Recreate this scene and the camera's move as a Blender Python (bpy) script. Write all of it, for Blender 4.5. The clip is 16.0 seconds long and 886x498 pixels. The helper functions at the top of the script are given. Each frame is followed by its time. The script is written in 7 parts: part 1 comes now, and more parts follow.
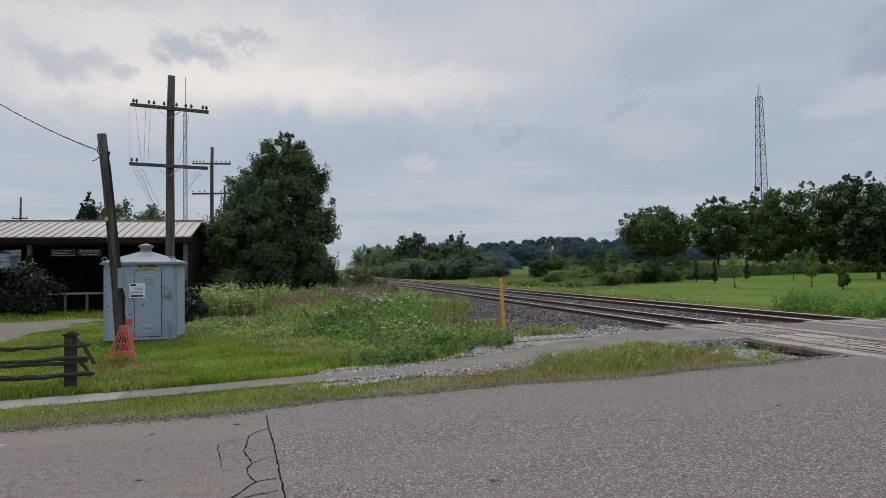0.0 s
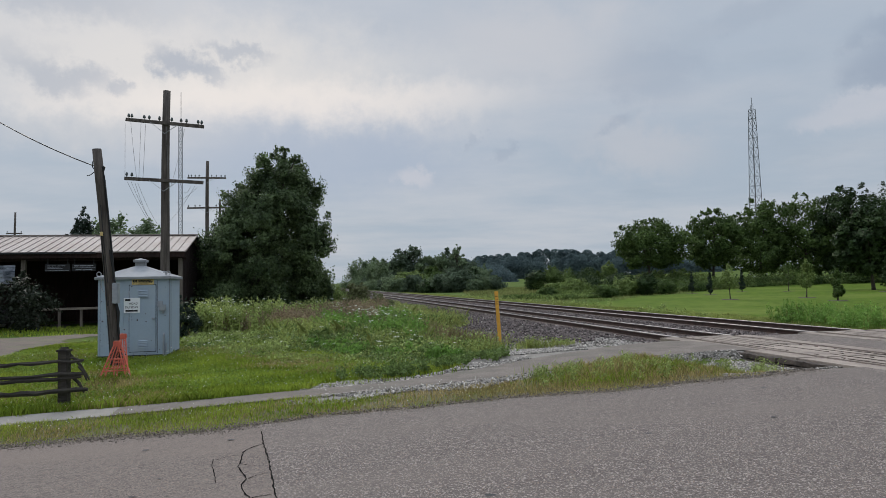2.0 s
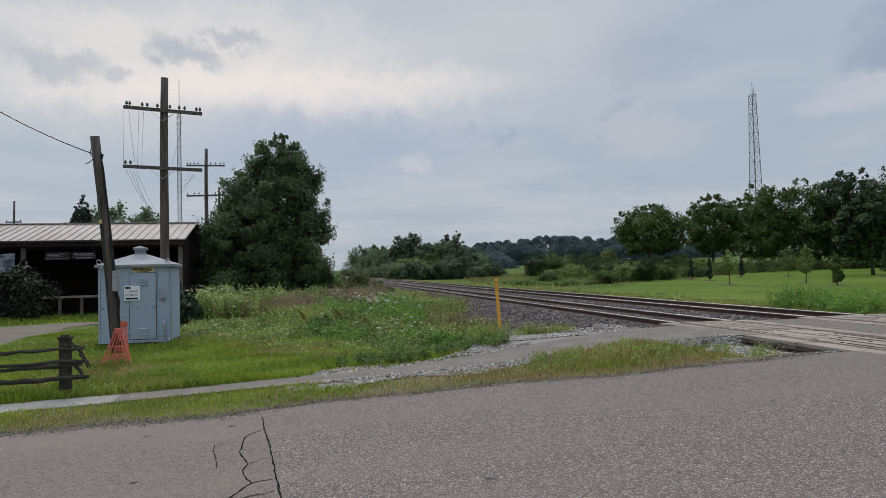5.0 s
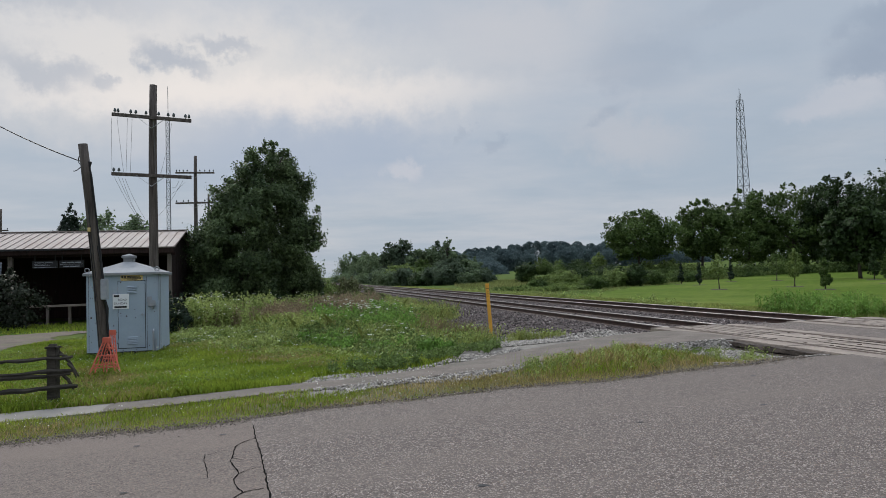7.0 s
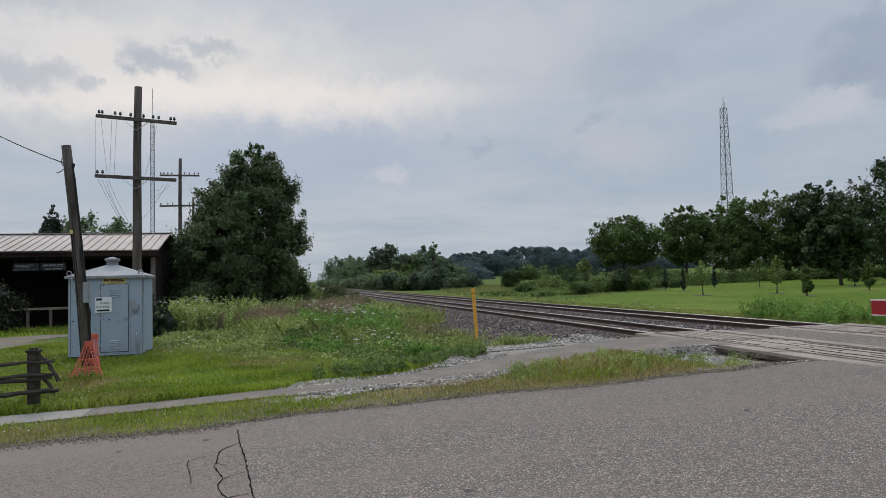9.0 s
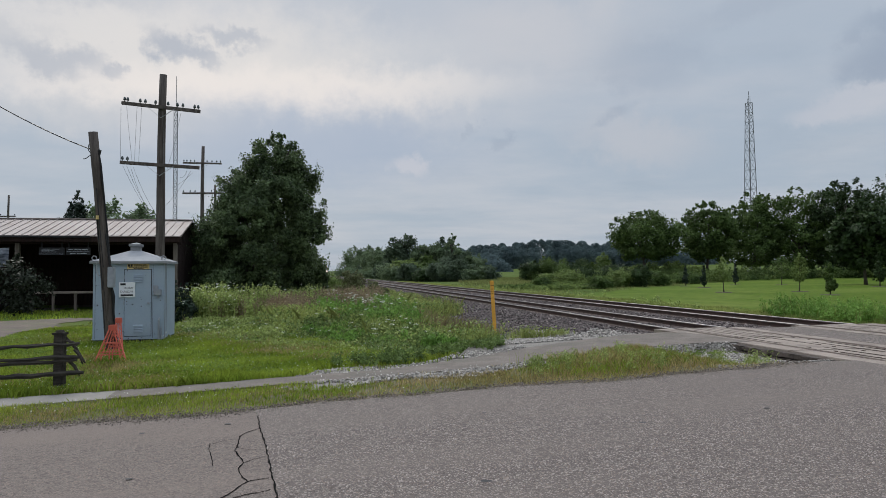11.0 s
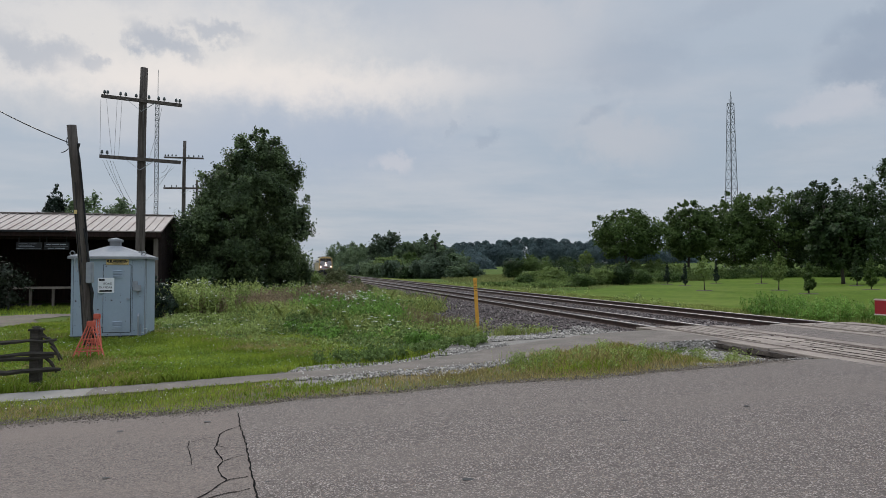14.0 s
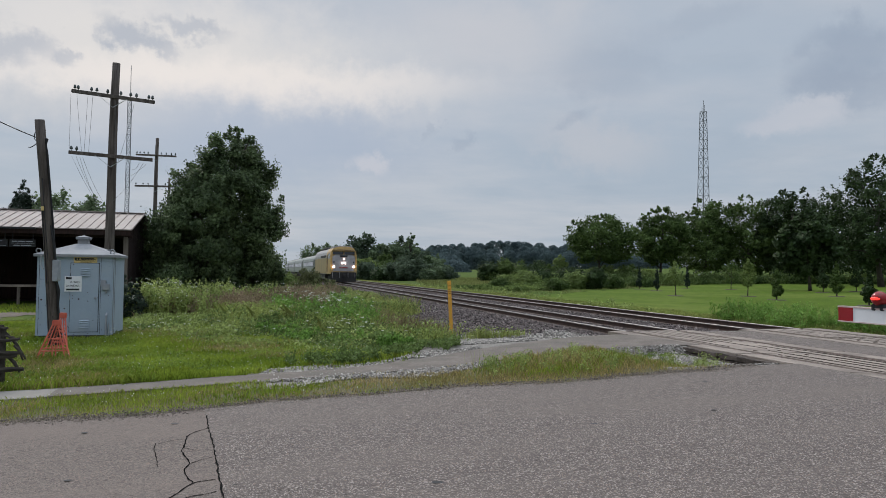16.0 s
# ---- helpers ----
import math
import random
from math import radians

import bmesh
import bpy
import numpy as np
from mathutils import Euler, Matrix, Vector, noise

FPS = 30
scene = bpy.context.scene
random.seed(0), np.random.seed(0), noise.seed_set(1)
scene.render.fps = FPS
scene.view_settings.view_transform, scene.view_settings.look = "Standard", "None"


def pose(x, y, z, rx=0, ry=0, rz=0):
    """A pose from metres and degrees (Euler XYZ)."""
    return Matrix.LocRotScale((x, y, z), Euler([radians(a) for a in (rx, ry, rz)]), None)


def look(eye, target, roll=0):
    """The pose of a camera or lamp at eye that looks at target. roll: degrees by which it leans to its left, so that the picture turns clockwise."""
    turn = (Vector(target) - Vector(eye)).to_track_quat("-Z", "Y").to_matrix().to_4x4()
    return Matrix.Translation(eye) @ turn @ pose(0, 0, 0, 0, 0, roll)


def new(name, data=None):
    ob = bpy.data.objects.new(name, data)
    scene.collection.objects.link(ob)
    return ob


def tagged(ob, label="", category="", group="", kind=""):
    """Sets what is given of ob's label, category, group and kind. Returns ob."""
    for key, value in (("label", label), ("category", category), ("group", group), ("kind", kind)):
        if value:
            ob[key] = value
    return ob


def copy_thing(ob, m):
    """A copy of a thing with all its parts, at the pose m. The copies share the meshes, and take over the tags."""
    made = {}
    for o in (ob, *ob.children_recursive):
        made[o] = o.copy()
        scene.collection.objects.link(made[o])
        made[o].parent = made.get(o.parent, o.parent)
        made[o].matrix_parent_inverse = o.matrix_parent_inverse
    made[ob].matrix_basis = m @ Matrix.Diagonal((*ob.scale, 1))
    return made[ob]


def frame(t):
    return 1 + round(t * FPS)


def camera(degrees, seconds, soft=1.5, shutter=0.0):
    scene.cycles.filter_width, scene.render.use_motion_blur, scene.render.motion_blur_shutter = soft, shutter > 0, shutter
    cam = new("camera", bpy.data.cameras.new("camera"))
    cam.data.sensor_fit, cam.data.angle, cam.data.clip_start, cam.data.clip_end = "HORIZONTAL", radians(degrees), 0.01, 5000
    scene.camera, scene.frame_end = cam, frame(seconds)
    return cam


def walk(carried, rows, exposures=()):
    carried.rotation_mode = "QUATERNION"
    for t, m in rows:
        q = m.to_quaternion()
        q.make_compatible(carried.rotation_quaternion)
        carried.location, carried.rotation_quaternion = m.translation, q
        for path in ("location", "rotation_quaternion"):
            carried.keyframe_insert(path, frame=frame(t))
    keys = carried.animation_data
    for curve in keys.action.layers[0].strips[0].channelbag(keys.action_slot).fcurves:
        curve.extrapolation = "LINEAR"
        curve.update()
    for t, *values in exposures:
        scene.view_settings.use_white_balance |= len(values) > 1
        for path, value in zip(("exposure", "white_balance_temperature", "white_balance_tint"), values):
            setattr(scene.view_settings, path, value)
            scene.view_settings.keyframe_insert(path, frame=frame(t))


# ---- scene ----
cam = camera(66.4, 16.0, soft=0.6)
PATH = [
    (0, (0.001, -0.019, 1.691), (0.001, 1.98, 1.752), -0.8),
    (0.5, (0.012, -0.025, 1.693), (0.007, 1.974, 1.761), -1.0),
    (1, (0.012, -0.015, 1.693), (0.009, 1.984, 1.765), -1.0),
    (1.5, (0.016, -0.011, 1.698), (0.028, 1.987, 1.788), -1.5),
    (2, (0.013, -0.033, 1.697), (0.026, 1.964, 1.796), -1.1),
    (2.5, (0.012, -0.05, 1.693), (0.023, 1.948, 1.785), -1.1),
    (3, (0.017, -0.041, 1.688), (0.024, 1.958, 1.759), -0.9),
    (3.5, (0.014, -0.029, 1.685), (0.019, 1.97, 1.75), -1.4),
    (4, (0.02, -0.04, 1.687), (0.021, 1.959, 1.747), -1.2),
    (6.5, (0.011, -0.012, 1.682), (0.045, 1.987, 1.753), -1.7),
    (7, (0.009, -0.019, 1.685), (0.05, 1.979, 1.763), -1.7),
    (7.5, (0.006, -0.009, 1.685), (0.072, 1.989, 1.763), -1.8),
    (8, (0.002, -0.022, 1.689), (0.08, 1.974, 1.777), -1.7),
    (8.5, (-0.001, -0.017, 1.684), (0.079, 1.979, 1.777), -1.8),
    (9, (-0.002, -0.024, 1.687), (0.081, 1.973, 1.778), -1.4),
    (9.5, (-0.006, -0.04, 1.683), (0.075, 1.956, 1.773), -1.6),
    (10, (-0.011, -0.063, 1.684), (0.027, 1.935, 1.765), -0.8),
    (12.5, (-0.041, -0.026, 1.685), (-0.01, 1.973, 1.746), 0.0),
    (13, (-0.039, -0.032, 1.684), (0.008, 1.966, 1.742), -0.4),
    (13.5, (-0.028, -0.006, 1.684), (0.034, 1.992, 1.74), 0.1),
    (14, (-0.02, -0.02, 1.688), (0.056, 1.977, 1.746), -0.0),
    (14.5, (-0.012, -0.028, 1.691), (0.064, 1.969, 1.752), 0.1),
    (15, (-0.011, 0.019, 1.684), (0.088, 2.015, 1.746), 0.4),
    (15.5, (-0.001, -0.026, 1.687), (0.13, 1.969, 1.751), 0.8),
    (16, (-0.001, -0.015, 1.687), (0.148, 1.979, 1.753), 0.7),
]
walk(cam, [(t, look(e, g, r)) for t, e, g, r in PATH])

# ---------------------------------------------------------------- light
SUN_EL, SUN_AZ = 38.0, -24.0          # degrees above the horizon; degrees to the right of the view's axis


def build_world():
    w = bpy.data.worlds.new("sky")
    scene.world = w
    w.use_nodes = True
    nt = w.node_tree
    nt.nodes.clear()
    N, L = nt.nodes.new, nt.links.new
    out = N("ShaderNodeOutputWorld")
    mix = N("ShaderNodeMixShader")
    clear = N("ShaderNodeBackground")
    cloud = N("ShaderNodeBackground")
    sky = N("ShaderNodeTexSky")
    sky.sky_type, sky.sun_disc = "NISHITA", False
    sky.sun_elevation, sky.sun_rotation = radians(SUN_EL), radians(SUN_AZ)
    sky.air_density, sky.dust_density = 1.0, 2.0
    L(sky.outputs[0], clear.inputs[0])
    clear.inputs[1].default_value = 0.07
    tc = N("ShaderNodeTexCoord")
    sep = N("ShaderNodeSeparateXYZ")
    L(tc.outputs["Generated"], sep.inputs[0])

    def math_node(op, a, b=None, c=None):
        n = N("ShaderNodeMath")
        n.operation = op
        for i, v in enumerate((a, b, c)):
            if v is None:
                continue
            if isinstance(v, (int, float)):
                n.inputs[i].default_value = v
            else:
                L(v, n.inputs[i])
        return n.outputs[0]

    def mixc(f, a, b):
        n = N("ShaderNodeMix")
        n.data_type = "RGBA"
        if isinstance(f, float):
            n.inputs[0].default_value = f
        else:
            L(f, n.inputs[0])
        for i, v in ((6, a), (7, b)):
            if isinstance(v, tuple):
                n.inputs[i].default_value = (*v, 1)
            else:
                L(v, n.inputs[i])
        return n.outputs[2]

    def smooth(v, lo, hi):
        n = N("ShaderNodeMapRange")
        n.interpolation_type = "SMOOTHSTEP"
        L(v, n.inputs[0])
        n.inputs[1].default_value, n.inputs[2].default_value = lo, hi
        return n.outputs[0]

    # flat cloud deck: the direction projected on a plane overhead
    up = math_node("MAXIMUM", sep.outputs[2], 0.0)
    den = math_node("ADD", up, 0.10)
    px, py = math_node("DIVIDE", sep.outputs[0], den), math_node("DIVIDE", sep.outputs[1], den)
    deck = N("ShaderNodeCombineXYZ")
    L(px, deck.inputs[0]), L(py, deck.inputs[1])

    def clouds(scale, detail, rough, off, stretch=(1, 1, 1), dist=0.0):
        m = N("ShaderNodeMapping")
        m.inputs["Location"].default_value = off
        m.inputs["Scale"].default_value = stretch
        L(deck.outputs[0], m.inputs[0])
        n = N("ShaderNodeTexNoise")
        n.inputs["Scale"].default_value, n.inputs["Detail"].default_value = scale, detail
        n.inputs["Roughness"].default_value, n.inputs["Distortion"].default_value = rough, dist
        L(m.outputs[0], n.inputs["Vector"])
        return n.outputs["Fac"]

    # warped direction, so that the shapes of the big clouds get soft uneven rims
    wob = N("ShaderNodeTexNoise")
    wob.inputs["Scale"].default_value, wob.inputs["Detail"].default_value = 7.0, 5.0
    wob.inputs["Roughness"].default_value = 0.6
    L(tc.outputs["Generated"], wob.inputs["Vector"])
    wob2 = N("ShaderNodeTexNoise")
    wob2.inputs["Scale"].default_value, wob2.inputs["Detail"].default_value, wob2.inputs["Roughness"].default_value = 26.0, 6.0, 0.65
    L(tc.outputs["Generated"], wob2.inputs["Vector"])
    wx = math_node("ADD", math_node("MULTIPLY_ADD", wob.outputs["Fac"], 0.10, -0.05), math_node("MULTIPLY_ADD", wob2.outputs["Fac"], 0.09, -0.045))
    az = math_node("ADD", math_node("ARCTAN2", sep.outputs[0], sep.outputs[1]), wx)
    el = math_node("ADD", math_node("ARCSINE", sep.outputs[2]), math_node("MULTIPLY", wx, 0.7))

    def blob(a, e, ra, re, soft=0.6, turn=0.0):
        """A soft cloud at azimuth a, elevation e (degrees), half sizes ra, re."""
        dx = math_node("SUBTRACT", az, radians(a))
        dy = math_node("SUBTRACT", el, radians(e))
        c, s = math.cos(radians(turn)), math.sin(radians(turn))
        u = math_node("ADD", math_node("MULTIPLY", dx, c), math_node("MULTIPLY", dy, s))
        v = math_node("SUBTRACT", math_node("MULTIPLY", dy, c), math_node("MULTIPLY", dx, s))
        u, v = math_node("DIVIDE", u, radians(ra)), math_node("DIVIDE", v, radians(re))
        r = math_node("SQRT", math_node("ADD", math_node("MULTIPLY", u, u), math_node("MULTIPLY", v, v)))
        return math_node("SUBTRACT", 1.0, smooth(r, 1.0 - soft, 1.0 + soft))

    low = smooth(el, 0.0, 0.36)
    base = mixc(low, (0.380, 0.455, 0.545), (0.425, 0.492, 0.582))
    n1 = smooth(clouds(0.55, 6, 0.58, (3.1, 1.7, 0), (1, 1.3, 1)), 0.34, 0.66)
    base = mixc(math_node("MULTIPLY", n1, 0.6), base, (0.575, 0.59, 0.635))
    n2 = smooth(clouds(1.5, 7, 0.62, (0.3, 5.2, 0)), 0.5, 0.78)
    base = mixc(math_node("MULTIPLY", n2, 0.35), base, (0.345, 0.415, 0.50))
    # thin bright cloud in front of the sun, and its long tongue
    base = mixc(math_node("MULTIPLY", blob(7.5, 19.5, 8, 3.0, 0.8, 0), 0.5), base, (0.64, 0.625, 0.64))
    base = mixc(math_node("MULTIPLY", blob(17, 10.6, 4.5, 1.8, 0.8, -8), 0.4), base, (0.60, 0.58, 0.60))
    base = mixc(math_node("MULTIPLY", blob(-19, 16.4, 18, 4.4, 0.7, -3), 0.85), base, (0.745, 0.72, 0.70))
    base = mixc(math_node("MULTIPLY", blob(-14, 14.6, 15, 1.5, 0.85, 2), 0.8), base, (0.86, 0.80, 0.76))
    base = mixc(math_node("MULTIPLY", blob(-10, 10.6, 12, 3.0, 0.7, 0), 0.75), base, (0.365, 0.44, 0.565))
    base = mixc(math_node("MULTIPLY", blob(-28, 11.5, 8, 1.4, 0.8, 0), 0.4), base, (0.62, 0.615, 0.63))
    for a, e, ra, re, k, tn in ((-20.9, 17.6, 1.9, 1.1, 0.75, -20), (-28.8, 15.8, 2.8, 1.1, 0.6, -8), (-16.8, 18.5, 2.2, 0.7, 0.6, -14), (-18.6, 16.6, 1.2, 0.7, 0.5, -10), (-31.5, 17.3, 2.4, 0.9, 0.3, 10),
                                (-25.3, 15.2, 0.8, 0.6, 0.5, 0), (35.8, 15.6, 3.0, 2.0, 0.65, 8), (33.2, 14.2, 1.9, 1.2, 0.5, 0), (36.5, 13.2, 2.6, 1.4, 0.5, 0), (34.2, 17.4, 1.6, 1.0, 0.4, 20), (-31, 21.0, 8.0, 1.3, 0.45, 0), (25, 19.5, 4.0, 0.8, 0.25, 10), (18, 16.5, 4.0, 2.2, 0.35, 0), (15.2, 12.8, 1.4, 0.45, 0.4, 25), (6.1, 11.0, 0.8, 0.5, 0.4, 0), (3.4, 12.2, 0.4, 0.5, 0.3, 40)):
        base = mixc(math_node("MULTIPLY", blob(a, e, ra, re, 0.65, tn), 0.85 * k), base, (0.30, 0.36, 0.46))
    for a, e, ra, re, k in ((-1.7, 9.0, 1.9, 0.8, 0.55), (32, 11.8, 3.2, 1.2, 0.45)):
        base = mixc(math_node("MULTIPLY", blob(a, e, ra, re, 0.45, 6), k), base, (0.60, 0.60, 0.65))
    # overcast: the deck is brighter towards the zenith
    zen = math_node("MULTIPLY_ADD", smooth(el, 0.42, 1.2), 2.4, 1.0)
    L(base, cloud.inputs[0])
    L(zen, cloud.inputs[1])
    mix.inputs[0].default_value = 0.94
    L(clear.outputs[0], mix.inputs[1]), L(cloud.outputs[0], mix.inputs[2])
    L(mix.outputs[0], out.inputs[0])


build_world()
sun = new("sun", bpy.data.lights.new("sun", "SUN"))
sun.data.energy, sun.data.angle, sun.data.color = 1.8, radians(14), (1.0, 0.95, 0.87)
_a, _e = radians(SUN_AZ), radians(SUN_EL)
sun.matrix_world = look((0, 0, 60), (-60 * math.sin(_a) * math.cos(_e), -60 * math.cos(_a) * math.cos(_e), 60 - 60 * math.sin(_e)))
scene.view_settings.exposure = 0.0


# ---------------------------------------------------------------- materials
def material(name, a, b=None, scale=4.0, rough=0.8, metal=0.0, bump=0.0, fine=0.0, stain=None, stain_scale=0.6, stain_amount=0.5,
             island=0.0, objrand=0.0, translucent=0.0, stretch=(1, 1, 1), bump_scale=None, spec=0.3):
    """Noise-mixed colours a..b at scale (per metre), finer grain of strength fine, broad stains, and brightness that varies by piece."""
    m = bpy.data.materials.new(name)
    m.use_nodes = True
    nt = m.node_tree
    N, L = nt.nodes.new, nt.links.new
    bs = nt.nodes["Principled BSDF"]
    bs.inputs["Roughness"].default_value = rough
    bs.inputs["Metallic"].default_value = metal
    bs.inputs["Specular IOR Level"].default_value = min(spec, 0.12) if translucent else spec
    tc = N("ShaderNodeTexCoord")
    mp = N("ShaderNodeMapping")
    mp.inputs["Scale"].default_value = stretch
    L(tc.outputs["Object"], mp.inputs[0])

    def tex(s, d=4, r=0.6):
        n = N("ShaderNodeTexNoise")
        n.inputs["Scale"].default_value, n.inputs["Detail"].default_value, n.inputs["Roughness"].default_value = s, d, r
        L(mp.outputs[0], n.inputs["Vector"])
        return n.outputs["Fac"]

    def ramp(v, lo, hi):
        n = N("ShaderNodeMapRange")
        L(v, n.inputs[0])
        n.inputs[1].default_value, n.inputs[2].default_value = lo, hi
        return n.outputs[0]

    def mixc(f, x, y, mode="MIX"):
        n = N("ShaderNodeMix")
        n.data_type, n.blend_type = "RGBA", mode
        if isinstance(f, (int, float)):
            n.inputs[0].default_value = f
        else:
            L(f, n.inputs[0])
        for i, v in ((6, x), (7, y)):
            if isinstance(v, tuple):
                n.inputs[i].default_value = (*v, 1)
            else:
                L(v, n.inputs[i])
        return n.outputs[2]

    def mul(v, k):
        n = N("ShaderNodeMath")
        n.operation = "MULTIPLY"
        L(v, n.inputs[0])
        n.inputs[1].default_value = k
        return n.outputs[0]

    b = b or tuple(c * 0.8 for c in a)
    col = mixc(ramp(tex(scale), 0.35, 0.65), a, b)
    if fine:
        g = ramp(tex(scale * 14, 3, 0.7), 0.3, 0.7)
        col = mixc(mul(g, fine), col, tuple(c * 0.35 for c in a))
    if stain:
        col = mixc(mul(ramp(tex(stain_scale, 6, 0.65), 0.48, 0.68), stain_amount), col, stain)
    for amount, kind in ((island, "geo"), (objrand, "obj")):
        if amount:
            src = N("ShaderNodeNewGeometry").outputs["Random Per Island"] if kind == "geo" else N("ShaderNodeObjectInfo").outputs["Random"]
            mr = N("ShaderNodeMapRange")
            L(src, mr.inputs[0])
            mr.inputs[3].default_value, mr.inputs[4].default_value = 1 - amount, 1 + amount
            hsv = N("ShaderNodeHueSaturation")
            L(mr.outputs[0], hsv.inputs["Value"])
            L(col, hsv.inputs["Color"])
            col = hsv.outputs[0]
    L(col, bs.inputs["Base Color"])
    if bump:
        bp = N("ShaderNodeBump")
        bp.inputs["Strength"].default_value, bp.inputs["Distance"].default_value = min(1.0, bump), 0.02 if bump <= 1 else 0.02 * bump
        L(tex(bump_scale or scale * 8, 5, 0.7), bp.inputs["Height"])
        L(bp.outputs[0], bs.inputs["Normal"])
    if translucent:
        tr, mx = N("ShaderNodeBsdfTranslucent"), N("ShaderNodeMixShader")
        L(col, tr.inputs[0])
        mx.inputs[0].default_value = translucent
        L(bs.outputs[0], mx.inputs[1]), L(tr.outputs[0], mx.inputs[2])
        L(mx.outputs[0], nt.nodes["Material Output"].inputs[0])
    return m


def aggregate_material(name, dark, light, cells, share, stain, wear):
    """Paving of stone chips in binder: a cell pattern of chips, broad wear along the traffic, and a rough relief."""
    m = bpy.data.materials.new(name)
    m.use_nodes = True
    nt = m.node_tree
    N, L = nt.nodes.new, nt.links.new
    bs = nt.nodes["Principled BSDF"]
    bs.inputs["Roughness"].default_value, bs.inputs["Specular IOR Level"].default_value = 0.9, 0.1
    tc, mp = N("ShaderNodeTexCoord"), N("ShaderNodeMapping")
    mp.inputs["Rotation"].default_value = (0, 0, -math.atan2(0.196, 0.981))
    L(tc.outputs["Object"], mp.inputs[0])

    def voronoi(scale):
        v = N("ShaderNodeTexVoronoi")
        v.inputs["Scale"].default_value = scale
        L(mp.outputs[0], v.inputs["Vector"])
        return v

    def noise_fac(scale, stretch=(1, 1, 1), detail=4):
        q = N("ShaderNodeMapping")
        q.inputs["Scale"].default_value = stretch
        L(mp.outputs[0], q.inputs[0])
        n = N("ShaderNodeTexNoise")
        n.inputs["Scale"].default_value, n.inputs["Detail"].default_value = scale, detail
        L(q.outputs[0], n.inputs["Vector"])
        return n.outputs["Fac"]

    def remap(v, lo, hi, a=0.0, b=1.0):
        n = N("ShaderNodeMapRange")
        L(v, n.inputs[0])
        for i, k in enumerate((lo, hi, a, b)):
            n.inputs[i + 1].default_value = k
        return n.outputs[0]

    def mixc(f, x, y):
        n = N("ShaderNodeMix")
        n.data_type = "RGBA"
        L(f, n.inputs[0])
        for i, v in ((6, x), (7, y)):
            if isinstance(v, tuple):
                n.inputs[i].default_value = (*v, 1)
            else:
                L(v, n.inputs[i])
        return n.outputs[2]

    chips = voronoi(cells)
    sep = N("ShaderNodeSeparateColor")
    L(chips.outputs["Color"], sep.inputs[0])
    col = mixc(remap(sep.outputs[0], 1 - share - 0.12, 1 - share + 0.12), dark, light)
    col = mixc(remap(sep.outputs[1], 0.72, 0.95, 0.0, 0.75), col, tuple(0.42 * v for v in dark))
    col = mixc(remap(sep.outputs[2], 0.90, 0.97, 0.0, 0.6), col, (0.30, 0.22, 0.18))
    big = voronoi(cells * 0.31)
    sb = N("ShaderNodeSeparateColor")
    L(big.outputs["Color"], sb.inputs[0])
    col = mixc(remap(sb.outputs[0], 0.86, 0.98, 0.0, 0.5), col, tuple(0.5 * v for v in dark))
    col = mixc(remap(noise_fac(0.5, (0.25, 1.6, 1), 5), 0.42, 0.68, 0.0, wear), col, stain)
    L(col, bs.inputs["Base Color"])
    bp = N("ShaderNodeBump")
    bp.inputs["Strength"].default_value, bp.inputs["Distance"].default_value = 0.7, 0.006
    L(chips.outputs["Distance"], bp.inputs["Height"])
    L(bp.outputs[0], bs.inputs["Normal"])
    return m


def glow_material(name, colour, strength):
    m = bpy.data.materials.new(name)
    m.use_nodes = True
    bs = m.node_tree.nodes["Principled BSDF"]
    bs.inputs["Base Color"].default_value = (*colour, 1)
    bs.inputs["Emission Color"].default_value = (*colour, 1)
    bs.inputs["Emission Strength"].default_value = strength
    return m


